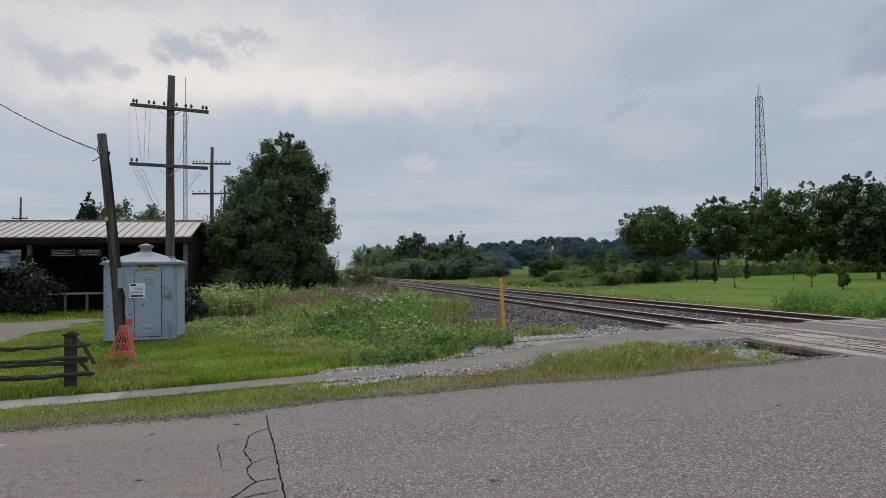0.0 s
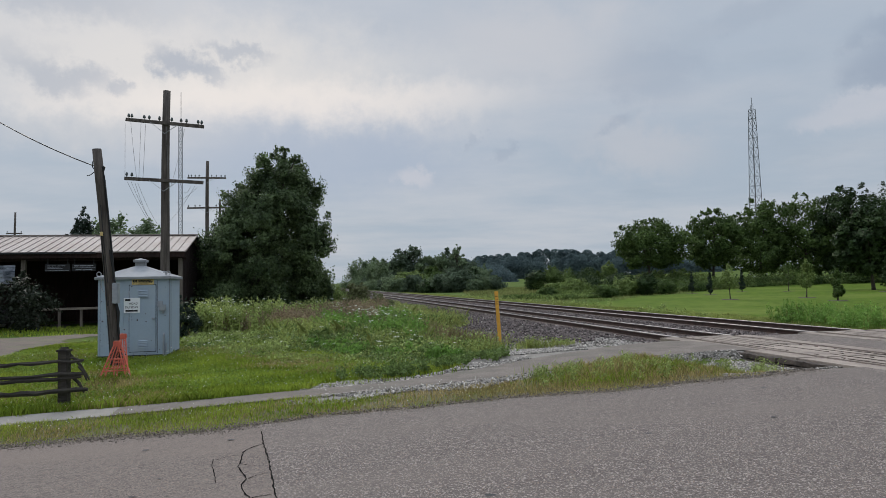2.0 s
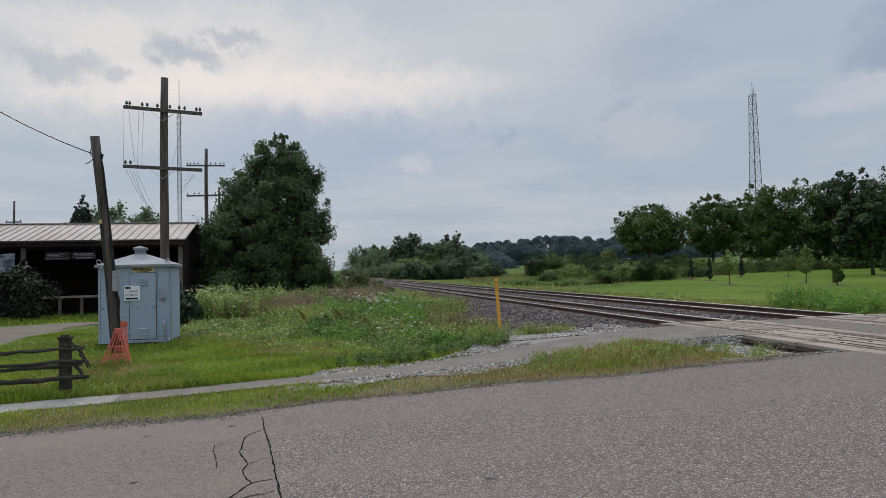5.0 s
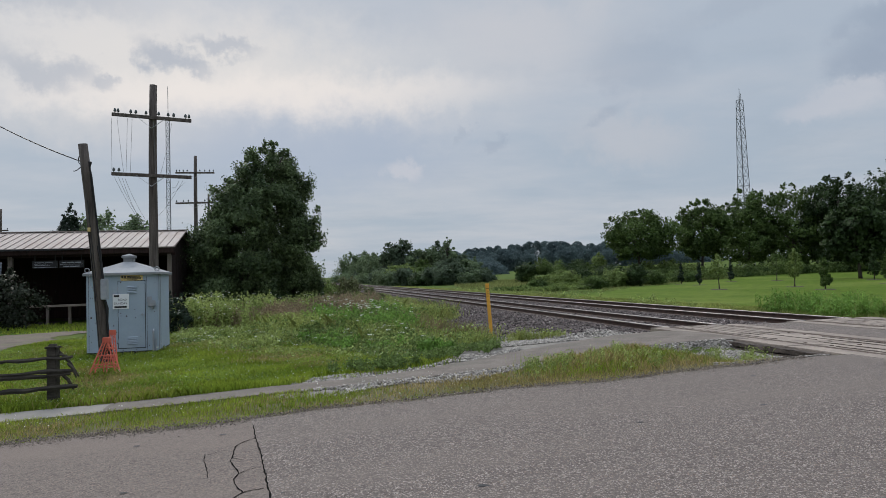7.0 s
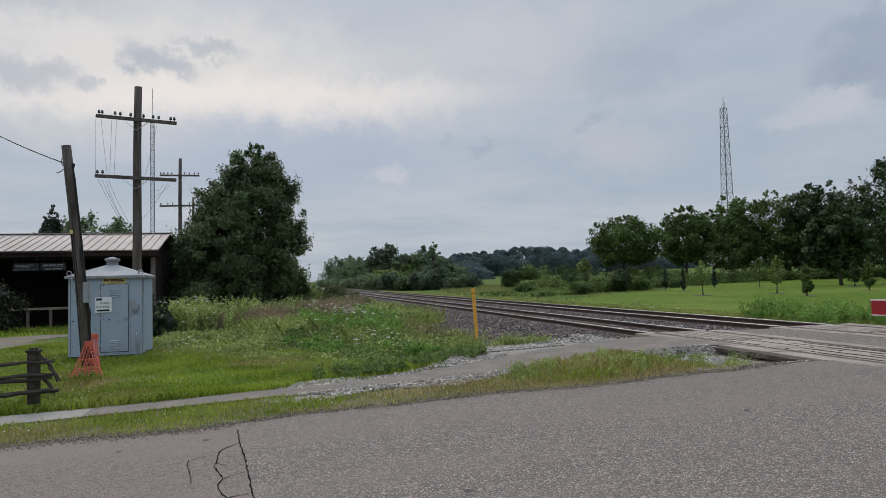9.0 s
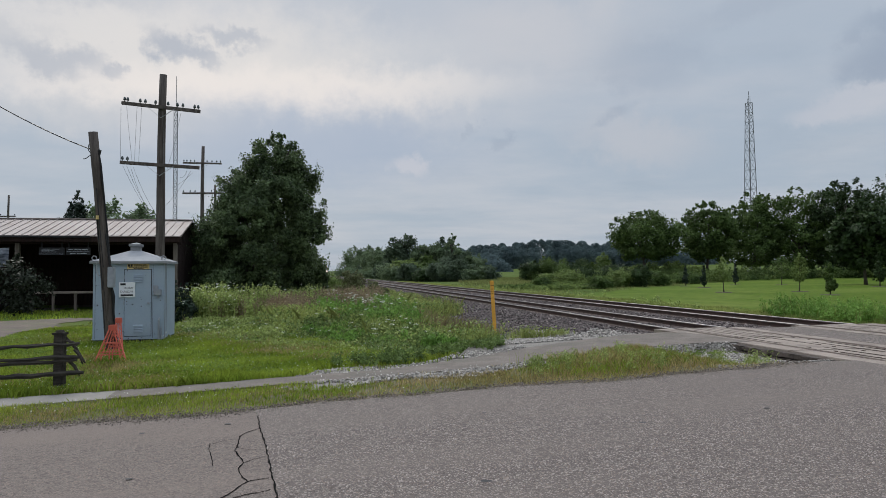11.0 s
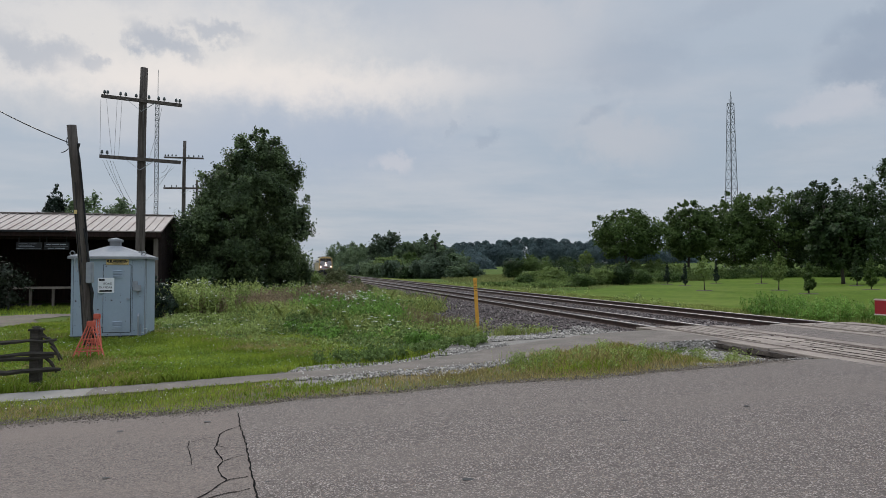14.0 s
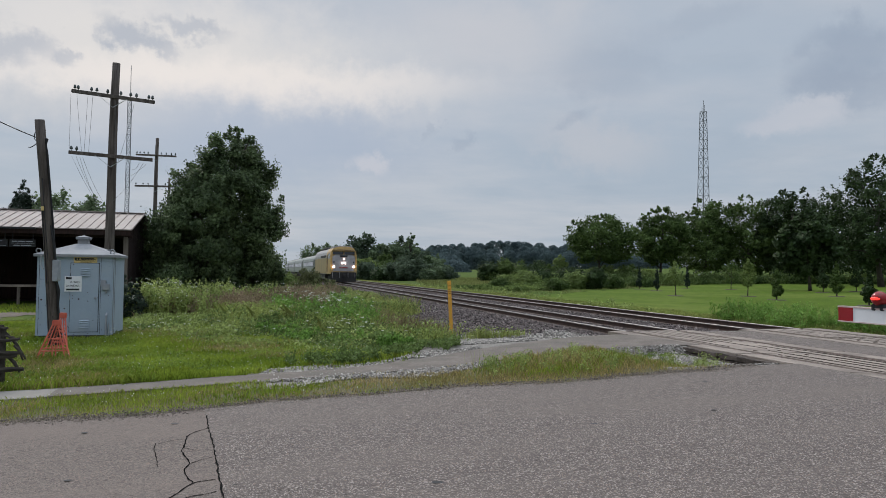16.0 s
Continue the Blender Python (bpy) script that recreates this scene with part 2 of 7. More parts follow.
M = dict(
    turf=material("turf", (0.075, 0.125, 0.016), (0.038, 0.072, 0.009), 1.2, 0.95, bump=0.6, fine=0.5, stain=(0.16, 0.14, 0.05), stain_scale=0.25, stain_amount=0.5, spec=0.08),
    asphalt_old=aggregate_material("asphalt_old", (0.146, 0.122, 0.109), (0.20, 0.170, 0.151), 90, 0.3, (0.182, 0.148, 0.129), 0.6),
    asphalt=aggregate_material("asphalt", (0.118, 0.100, 0.091), (0.345, 0.302, 0.275), 95, 0.20, (0.168, 0.141, 0.125), 0.55),
    sidewalk=material("sidewalk", (0.29, 0.268, 0.24), (0.24, 0.222, 0.2), 1.5, 0.9, bump=0.35, fine=0.3, stain=(0.22, 0.205, 0.18), stain_scale=1.1, spec=0.08),
    path=material("path", (0.225, 0.195, 0.172), (0.165, 0.142, 0.125), 2, 0.95, bump=0.6, fine=0.55, stain=(0.12, 0.115, 0.10), spec=0.08),
    concrete=material("concrete", (0.36, 0.305, 0.262), (0.25, 0.21, 0.182), 2.2, 0.9, bump=0.6, fine=0.45, stain=(0.13, 0.108, 0.095), stain_scale=1.3, stain_amount=0.7, objrand=0.08, spec=0.08),
    gravel=material("gravel", (0.33, 0.305, 0.278), (0.20, 0.183, 0.167), 9, 0.95, bump=1.0, bump_scale=25, fine=0.6, stain=(0.17, 0.16, 0.13), spec=0.08),
    gravel_stone=material("gravel_stone", (0.36, 0.333, 0.30), (0.20, 0.184, 0.167), 6, 0.9, island=0.6),
    ballast=material("ballast", (0.12, 0.1, 0.096), (0.065, 0.055, 0.052), 7, 0.95, bump=1.0, bump_scale=22, fine=0.5, stain=(0.17, 0.155, 0.15), stain_scale=0.5, spec=0.08),
    ballast_stone=material("ballast_stone", (0.15, 0.122, 0.117), (0.055, 0.045, 0.043), 5, 0.9, island=0.65),
    rust=material("rust", (0.085, 0.05, 0.04), (0.05, 0.032, 0.028), 6, 0.75, fine=0.3, bump=0.2),
    rail_head=material("rail_head", (0.24, 0.225, 0.22), (0.16, 0.145, 0.14), 3, 0.5, metal=0.5),
    tie=material("tie", (0.075, 0.058, 0.05), (0.12, 0.10, 0.088), 5, 0.95, fine=0.5, bump=0.5, objrand=0.3),
    old_timber=material("old_timber", (0.115, 0.092, 0.078), (0.055, 0.044, 0.038), 4, 0.95, fine=0.6, bump=0.7, stretch=(3, 3, 0.4)),
    pole_wood=material("pole_wood", (0.155, 0.132, 0.116), (0.050, 0.040, 0.037), 3.5, 0.95, fine=0.6, bump=0.6, stretch=(3, 3, 0.25)),
    fence_wood=material("fence_wood", (0.085, 0.074, 0.062), (0.032, 0.028, 0.024), 5, 0.95, fine=0.5, bump=0.8, stretch=(0.4, 3, 3)),
    barn_wood=material("barn_wood", (0.040, 0.022, 0.019), (0.020, 0.012, 0.011), 4, 0.95, fine=0.4, bump=0.4, stretch=(3, 3, 0.3)),
    post_wood=material("post_wood", (0.20, 0.17, 0.145), (0.12, 0.10, 0.085), 4, 0.9, fine=0.4, bump=0.4, stretch=(3, 3, 0.3)),
    roof_metal=material("roof_metal", (0.33, 0.285, 0.265), (0.27, 0.23, 0.21), 0.7, 0.75, metal=0.0, stain=(0.22, 0.16, 0.135), stain_scale=0.9, stretch=(2, 0.4, 1)),
    box_paint=material("box_paint", (0.32, 0.39, 0.465), (0.29, 0.355, 0.425), 1.2, 0.55, bump=0.08, stain=(0.36, 0.40, 0.44), stain_scale=1.6, stain_amount=0.4, fine=0.08),
    box_roof=material("box_roof", (0.23, 0.24, 0.255), (0.2, 0.205, 0.22), 1.5, 0.8, stain=(0.42, 0.42, 0.42)),
    grey_metal=material("grey_metal", (0.36, 0.38, 0.41), (0.28, 0.30, 0.33), 5, 0.5, metal=0.4),
    galvanised=material("galvanised", (0.42, 0.44, 0.47), (0.33, 0.35, 0.38), 0.6, 0.6, metal=0.3),
    white=material("white_sign", (0.75, 0.76, 0.78), (0.66, 0.67, 0.69), 3, 0.6),
    yellow_sign=material("yellow_sign", (0.62, 0.47, 0.20), (0.54, 0.40, 0.16), 5, 0.6),
    tar=material("tar", (0.010, 0.010, 0.010), (0.022, 0.020, 0.019), 5, 0.95, spec=0.0),
    black=material("black", (0.018, 0.018, 0.02), (0.03, 0.03, 0.032), 5, 0.7),
    dark_red=material("dark_red_line", (0.35, 0.03, 0.03), None, 5, 0.6),
    marker=material("marker_yellow", (0.76, 0.40, 0.06), (0.66, 0.33, 0.05), 6, 0.6, stain=(0.45, 0.22, 0.05), stain_scale=5),
    orange=material("orange_plastic", (0.58, 0.13, 0.085), (0.46, 0.10, 0.065), 5, 0.55, stain=(0.42, 0.12, 0.08), stain_scale=4),
    cable=material("cable", (0.02, 0.02, 0.022), None, 5, 0.6),
    wire=material("wire", (0.20, 0.20, 0.21), None, 5, 0.5, metal=0.3),
    glass_insulator=material("glass_insulator", (0.07, 0.085, 0.085), (0.05, 0.06, 0.06), 5, 0.2),
    bark=material("bark", (0.10, 0.085, 0.072), (0.055, 0.047, 0.04), 4, 0.95, fine=0.5, bump=0.7),
    leaf_willow=material("leaf_willow", (0.135, 0.185, 0.082), (0.045, 0.070, 0.032), 0.7, 0.5, island=0.5, translucent=0.4),
    leaf_maple=material("leaf_maple", (0.105, 0.158, 0.046), (0.052, 0.086, 0.025), 0.35, 0.6, island=0.45, translucent=0.4),
    leaf_dark=material("leaf_dark", (0.048, 0.078, 0.027), (0.022, 0.040, 0.015), 0.4, 0.6, island=0.4, translucent=0.2),
    leaf_light=material("leaf_light", (0.20, 0.265, 0.085), (0.12, 0.17, 0.05), 0.5, 0.6, island=0.4, translucent=0.45),
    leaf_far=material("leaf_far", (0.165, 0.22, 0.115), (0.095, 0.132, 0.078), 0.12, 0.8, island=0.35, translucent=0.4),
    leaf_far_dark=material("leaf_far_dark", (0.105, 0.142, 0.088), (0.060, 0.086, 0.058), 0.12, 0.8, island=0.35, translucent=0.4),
    tower_steel=material("tower_steel", (0.23, 0.235, 0.25), (0.17, 0.175, 0.19), 0.6, 0.6, metal=0.2),
    # distant haze is mixed into this leaf colour, paler and bluer
    leaf_hill_hazed=material("leaf_hill_hazed", (0.135, 0.185, 0.185), (0.088, 0.125, 0.132), 0.05, 0.9, island=0.14, translucent=0.5),
    conifer=material("conifer", (0.022, 0.040, 0.022), (0.014, 0.026, 0.016), 0.5, 0.7, island=0.4),
    lawn_blade=material("lawn_blade", (0.285, 0.365, 0.048), (0.125, 0.19, 0.020), 0.6, 0.6, island=0.4, translucent=0.45, stain=(0.27, 0.25, 0.07), stain_scale=0.35),
    weed_blade=material("weed_blade", (0.33, 0.38, 0.115), (0.20, 0.24, 0.065), 0.4, 0.6, island=0.38, translucent=0.45, stain=(0.24, 0.20, 0.10), stain_scale=0.3, stain_amount=0.6),
    dry_blade=material("dry_blade", (0.39, 0.31, 0.14), (0.26, 0.225, 0.085), 0.8, 0.7, island=0.4, translucent=0.3),
    petal=material("petal", (0.72, 0.74, 0.68), (0.62, 0.64, 0.55), 5, 0.7, island=0.15, translucent=0.3),
    lawn_far=material("lawn_far", (0.096, 0.150, 0.015), (0.052, 0.092, 0.008), 1.6, 0.95, fine=0.4, bump=0.4, stain=(0.15, 0.175, 0.04), stain_scale=0.09, stain_amount=0.6, spec=0.08),
)


# ---------------------------------------------------------------- building helpers
def mesh_of(name, bm):
    me = bpy.data.meshes.new(name)
    bm.to_mesh(me)
    bm.free()
    return me


def part(name, bm, mat, parent=None, label="", m=None, smooth=False):
    """Links a bmesh (or a mesh) as one object, under a thing or part if parent is given."""
    me = mesh_of(name, bm) if isinstance(bm, bmesh.types.BMesh) else bm
    if mat is not None and not me.materials:
        me.materials.append(mat)
    if smooth:
        me.polygons.foreach_set("use_smooth", [True] * len(me.polygons))
    ob = new(name, me)
    if parent is not None:
        ob.parent = parent
    if m is not None:
        ob.matrix_basis = m
    if label:
        tagged(ob, label)
    return ob


def thing(name, m, label, category, group="", kind=""):
    ob = new(name)
    ob.empty_display_size = 0.2
    ob.matrix_basis = m
    return tagged(ob, label, category, group, kind)


def box(bm, x0, y0, z0, x1, y1, z1, bevel=0.0):
    r = bmesh.ops.create_cube(bm, size=1.0)
    vs = r["verts"]
    for v in vs:
        v.co = Vector((x0 + (v.co.x + 0.5) * (x1 - x0), y0 + (v.co.y + 0.5) * (y1 - y0), z0 + (v.co.z + 0.5) * (z1 - z0)))
    if bevel:
        es = {e for v in vs for e in v.link_edges}
        bmesh.ops.bevel(bm, geom=list(es), offset=bevel, segments=2, affect="EDGES")
    return bm


def boxes(*rows, bevel=0.0):
    bm = bmesh.new()
    for r in rows:
        box(bm, *r, bevel=bevel)
    return bm


def tube(bm, pts, radii, n=8, cap=True):
    """A round tube through the points."""
    pts = [Vector(p) for p in pts]
    if isinstance(radii, (int, float)):
        radii = [radii] * len(pts)
    rings = []
    ref = Vector((0.31, 0.17, 0.94))
    for i, p in enumerate(pts):
        d = (pts[min(i + 1, len(pts) - 1)] - pts[max(i - 1, 0)]).normalized()
        r = ref if abs(d.dot(ref)) < 0.9 else Vector((1, 0.1, 0))
        u = d.cross(r).normalized()
        v = d.cross(u)
        rings.append([bm.verts.new(p + (u * math.cos(2 * math.pi * k / n) + v * math.sin(2 * math.pi * k / n)) * radii[i]) for k in range(n)])
    for a, b in zip(rings, rings[1:]):
        for k in range(n):
            bm.faces.new((a[k], a[(k + 1) % n], b[(k + 1) % n], b[k]))
    if cap:
        bm.faces.new(rings[0][::-1])
        bm.faces.new(rings[-1])
    return bm


def tubes(*rows, n=8):
    bm = bmesh.new()
    for pts, r in rows:
        tube(bm, pts, r, n)
    return bm


def beam(bm, a, b, w, h):
    """A rectangular bar from a to b, w wide and h high."""
    a, b = Vector(a), Vector(b)
    d = (b - a).normalized()
    side = d.cross(Vector((0, 0, 1)))
    side = side.normalized() if side.length > 1e-3 else Vector((1, 0, 0))
    up = side.cross(d)
    vs = [bm.verts.new(p + side * sx * w / 2 + up * sz * h / 2) for p in (a, b) for sx, sz in ((-1, -1), (1, -1), (1, 1), (-1, 1))]
    for f in ((0, 1, 2, 3), (7, 6, 5, 4), (0, 4, 5, 1), (1, 5, 6, 2), (2, 6, 7, 3), (3, 7, 4, 0)):
        bm.faces.new([vs[i] for i in f])
    return bm


def beams(*rows):
    bm = bmesh.new()
    for r in rows:
        beam(bm, *r)
    return bm


def disc(bm, c, r, axis, depth, n=16):
    c, axis = Vector(c), Vector(axis).normalized()
    return tube(bm, [c, c + axis * depth], r, n)


def mesh_np(name, co, faces):
    """A mesh from arrays: co (n, 3) and faces (m, k) of equal size."""
    co, faces = np.asarray(co, np.float32), np.asarray(faces, np.int32)
    me = bpy.data.meshes.new(name)
    me.vertices.add(len(co))
    me.vertices.foreach_set("co", co.ravel())
    m, k = faces.shape
    me.loops.add(m * k)
    me.loops.foreach_set("vertex_index", faces.ravel())
    me.polygons.add(m)
    me.polygons.foreach_set("loop_start", np.arange(0, m * k, k, dtype=np.int32))
    me.update(calc_edges=True)
    me.validate()
    return me


# ---------------------------------------------------------------- the lie of the land
# Track space: p metres across the tracks, s metres along them from the camera's foot.
NX, NY = 0.98061, 0.19595
RAIL_Z = 0.20
RAILS = (9.35, 10.855, 13.345, 14.85)
XING_END = 15.75          # the crossing's end along the track


def ts(p, s, z=0.0):
    return Vector((NX * p - NY * s, NY * p + NX * s, z))


def across(x, y):
    return NX * x + NY * y


def along(x, y):
    return -NY * x + NX * y


def sstep(v, lo, hi):
    t = np.clip((v - lo) / (hi - lo), 0, 1)
    return t * t * (3 - 2 * t)


def road_z(x):
    return 0.035 * np.clip(x, -14.0, 5.72)


def ground_z(x, y):
    """Height of the ground sheet."""
    x, y = np.asarray(x, float), np.asarray(y, float)
    p, s = across(x, y), along(x, y)
    z = road_z(x)
    lawn = -0.12 + 0.10 * sstep(s, 18, 34) * sstep(p, -6, 3)
    near = 10.6 + 3.8 * sstep(p, 1.0, 5.0)
    z = z + (lawn - z) * sstep(s, near, near + 3.6)
    bed = -0.02 + 0 * x
    z = z + (bed - z) * sstep(p, 5.0, 7.5) * sstep(s, 15.6, 17.0)
    pit = sstep(p, 6.3, 7.3) * (1 - sstep(p, 9.0, 9.2)) * sstep(s, 9.5, 10.2) * (1 - sstep(s, 12.0, 12.4))
    z = z - 0.17 * pit
    far = -0.02 - 0.10 * sstep(p, 16.5, 19) + 0.010 * np.clip(p - 21, 0, 90) + 0.02 * np.clip(p - 111, 0, 400)
    z = z + (far - z) * sstep(p, 15.8, 17.5)
    z = z + 0.004 * np.clip(s - 220, 0, 900) * sstep(p, 17, 60)
    z = z + (0.03 * np.sin(x * 0.9 + y * 0.4) * np.cos(y * 0.7 - x * 0.2)) * sstep(s, 13, 20) * (1 - sstep(p, 4, 6.5) * (1 - sstep(p, 17, 20)))
    return z


# ---------------------------------------------------------------- ground, road, path, tracks
def sheet(name, xs, ys, zfun, lift, mat, inside=None):
    """A height-following sheet on a grid; inside(x, y) keeps the wanted cells."""
    X, Y = np.meshgrid(xs, ys)
    Z = zfun(X, Y) + lift
    co = np.stack([X.ravel(), Y.ravel(), Z.ravel()], 1)
    nx, ny = len(xs), len(ys)
    i, j = np.meshgrid(np.arange(nx - 1), np.arange(ny - 1))
    a = (j * nx + i).ravel()
    f = np.stack([a, a + 1, a + nx + 1, a + nx], 1)
    if inside is not None:
        c = co[f].mean(1)
        f = f[inside(c[:, 0], c[:, 1])]
    me = mesh_np(name, co, f)
    me.materials.append(mat)
    me.polygons.foreach_set("use_smooth", [True] * len(me.polygons))
    return new(name, me)


def graded(lo, hi, near, far_step=1.16, fine=0.4):
    """Grid lines: fine steps within +-near, growing beyond."""
    out, v, st = [0.0], 0.0, fine
    while v < hi:
        if v > near:
            st *= far_step
        v += st
        out.append(v)
    v, st = 0.0, fine
    while v > lo:
        if v < -near:
            st *= far_step
        v -= st
        out.insert(0, v)
    return np.array(out)


def strip(name, rows, mat, lift=0.0, thick=0.06, label="", zfun=None):
    """A paved strip along rows of (x, y, half width), following the ground, with real thickness."""
    bm = bmesh.new()
    rings = []
    zf = zfun or ground_z
    for i, (x, y, w) in enumerate(rows):
        a, b = rows[max(i - 1, 0)], rows[min(i + 1, len(rows) - 1)]
        d = Vector((b[0] - a[0], b[1] - a[1])).normalized()
        n = Vector((-d.y, d.x))
        ring = []
        for k in (-1, -0.5, 0, 0.5, 1):
            qx, qy = x + n.x * w * k, y + n.y * w * k
            ring.append((qx, qy, float(zf(qx, qy)) + lift + 0.006 * (1 - k * k)))
        up = [bm.verts.new(q) for q in ring]
        lo = [bm.verts.new((q[0], q[1], q[2] - thick)) for q in (ring[0], ring[-1])]
        rings.append((up, lo))
    for (u0, l0), (u1, l1) in zip(rings, rings[1:]):
        for k in range(4):
            bm.faces.new((u0[k + 1], u0[k], u1[k], u1[k + 1]))
        bm.faces.new((u0[0], l0[0], l1[0], u1[0]))
        bm.faces.new((u0[4], u1[4], l1[1], l0[1]))
    return tagged(part(name, bm, mat), label, "path", kind="structure")


def smooth_rows(pts, step=0.25):
    """Catmull-Rom through a few rows."""
    out = []
    for i in range(len(pts) - 1):
        p0, p1, p2, p3 = (np.array(pts[min(max(k, 0), len(pts) - 1)], float) for k in (i - 1, i, i + 1, i + 2))
        n = max(2, int(np.linalg.norm((p2 - p1)[:2]) / step))
        for t in np.linspace(0, 1, n, endpoint=False):
            out.append(tuple(0.5 * (2 * p1 + (p2 - p0) * t + (2 * p0 - 5 * p1 + 4 * p2 - p3) * t * t + (3 * p1 - p0 - 3 * p2 + p3) * t ** 3)))
    out.append(tuple(float(v) for v in pts[-1]))
    return out


# the ground: turf near, mown lawn and fields beyond the tracks
gx, gy = graded(-1400, 1600, 32), graded(-120, 2600, 40)
ground = tagged(sheet("ground", gx, gy, ground_z, -0.03, M["turf"]), "uneven green turf with bare and dry patches", "ground", kind="structure")


def lawn_inside(x, y):
    p, s = across(x, y), along(x, y)
    return (p > 19.0) & (p < 92 + 0.2 * s) & (s > 12.5) & (s < np.minimum(72 + 0.35 * p, 31.6 + 0.85 * p + 0.8 * np.sin(p * 0.45)))


lawn = tagged(sheet("lawn_ground", graded(0, 190, 60, fine=1.0), graded(0, 190, 60, fine=1.0), ground_z, 0.012, M["lawn_far"], lawn_inside),
              "mown bright green park lawn beyond the tracks", "lawn", kind="structure")

# the road: its far edge runs square to the tracks
ROAD_EDGE = 9.05          # along-track coordinate of the road's far edge


def road_wob(p):
    return 0.10 * np.sin(p * 0.9) + 0.06 * np.sin(p * 2.3 + 1) + 0.025 * np.sin(p * 7.1)


def seam_p(s):
    """The seam between the two pavings, across the road."""
    return -0.564 + 0.1027 * (9.07 - s)


def road_part(name, p0, p1, mat, label, lift):
    """Paving from p0 to p1; a bound of None follows the seam."""
    n = 60 if p1 is None else 48
    bm = bmesh.new()
    cols = []
    for i in range(n + 1):
        k = i / n
        col = []
        for s in (-1.2, 1, 3, 5, 6.5, 7.5, 8.3, None, "lip"):
            a, b = (seam_p(s if isinstance(s, (int, float)) else 9.07) if q is None else q for q in (p0, p1))
            p = a + (b - a) * k
            top = ROAD_EDGE + float(road_wob(p)) + 0.02 * p * (p > 0) * (p < 9)
            q = ts(p, s if isinstance(s, (int, float)) else top if s is None else top + 0.05)
            col.append(bm.verts.new((q.x, q.y, float(road_z(q.x)) + (lift if s != "lip" else -0.06))))
        cols.append(col)
    for a, b in zip(cols, cols[1:]):
        for k in range(len(a) - 1):
            bm.faces.new((a[k], b[k], b[k + 1], a[k + 1]))
    return tagged(part(name, bm, mat), label, "road", kind="structure")


def far_road():
    bm = bmesh.new()
    a = None
    for p in np.arange(15.6, 60, 0.5):
        row = []
        for s in (-1.2, 3, 6, 9.2):
            q = ts(p, s)
            row.append(bm.verts.new((q.x, q.y, 0.2 + (float(ground_z(q.x, q.y)) - 0.17) * float(sstep(p, 16, 24)))))
        if a:
            for k in range(3):
                bm.faces.new((a[k], row[k], row[k + 1], a[k + 1]))
        a = row
    return tagged(part("road", bm, M["asphalt"]), "grey asphalt road beyond the level crossing", "road", kind="structure")


road_part("road", -40, None, M["asphalt_old"], "older smooth grey asphalt road with cracks", 0.008)
road_part("road", None, 8.83, M["asphalt"], "coarse grey chip-seal asphalt road rising to the crossing", 0.012)
far_road()

# seam and cracks in the old paving: thin strips of tar
def crack(pts, w, seed):
    rnd = random.Random(seed)
    rows = smooth_rows([(x, y, w) for x, y in pts], 0.06)
    bm = bmesh.new()
    prev = None
    for i, (x, y, ww) in enumerate(rows):
        a, b = rows[max(i - 1, 0)], rows[min(i + 1, len(rows) - 1)]
        d = Vector((b[0] - a[0], b[1] - a[1], 0)).normalized()
        n = Vector((-d.y, d.x, 0))
        j = rnd.uniform(-1, 1) * 0.006
        hw = ww * rnd.uniform(0.30, 0.85)
        c = Vector((x, y, float(road_z(x)) + 0.0125)) + n * j
        cur = (bm.verts.new(c - n * hw), bm.verts.new(c + n * hw))
        if prev:
            bm.faces.new((prev[0], cur[0], cur[1], prev[1]))
        prev = cur
    return part("crack", bm, M["tar"], road_cracks)


road_cracks = thing("road_crack", pose(0, 0, 0), "branching tar-dark cracks and seam in the old asphalt", "road crack", kind="structure")
crack([tuple(ts(seam_p(s) + 0.006 * math.sin(s * 3), s)[:2]) for s in np.arange(-1, 9.1, 0.8)], 0.012, 1)
for k, c in enumerate((
        [(-1.98, 7.62), (-2.07, 7.48), (-2.10, 7.26), (-2.02, 6.9), (-1.98, 6.68), (-1.86, 6.42), (-1.77, 6.22), (-1.77, 6.05), (-1.68, 5.82), (-1.58, 5.65)],
        [(-1.42, 5.72), (-1.51, 5.68), (-1.58, 5.63), (-1.61, 5.47), (-1.65, 5.31), (-1.72, 5.12)],
        [(-1.33, 5.40), (-1.41, 5.33), (-1.49, 5.31), (-1.60, 5.20)],
        [(-2.00, 6.80), (-1.84, 6.69), (-1.71, 6.68)],
        [(-1.77, 6.22), (-1.70, 6.34), (-1.62, 6.40)],
        [(-1.98, 7.62), (-1.93, 7.66)],
        [(-2.34, 7.03), (-2.25, 6.73), (-2.12, 6.41), (-2.03, 6.16)],
        [(-2.3, 7.0), (-2.2, 7.12), (-2.1, 7.15)],)):
    crack(c, 0.011 if k < 3 else 0.006, 10 + k)
rnd_spot = random.Random(77)
for k in range(26):
    p_, s_ = (2.16 * NX + 7.09 * NY, -2.16 * NY + 7.09 * NX) if k == 0 else (rnd_spot.uniform(-3.5, 8.0), rnd_spot.uniform(4.0, 8.7))
    q_ = ts(p_, s_)
    bm_ = bmesh.new()
    r_ = rnd_spot.uniform(0.012, 0.035)
    ring_ = [bm_.verts.new((q_.x + r_ * 1.6 * rnd_spot.uniform(0.6, 1.2) * math.cos(a_), q_.y + r_ * rnd_spot.uniform(0.6, 1.2) * math.sin(a_), float(road_z(q_.x)) + 0.0155)) for a_ in np.linspace(0, 2 * math.pi, 9)[:-1]]
    bm_.faces.new(ring_)
    part("tar_spot", bm_, M["black"], road_cracks)
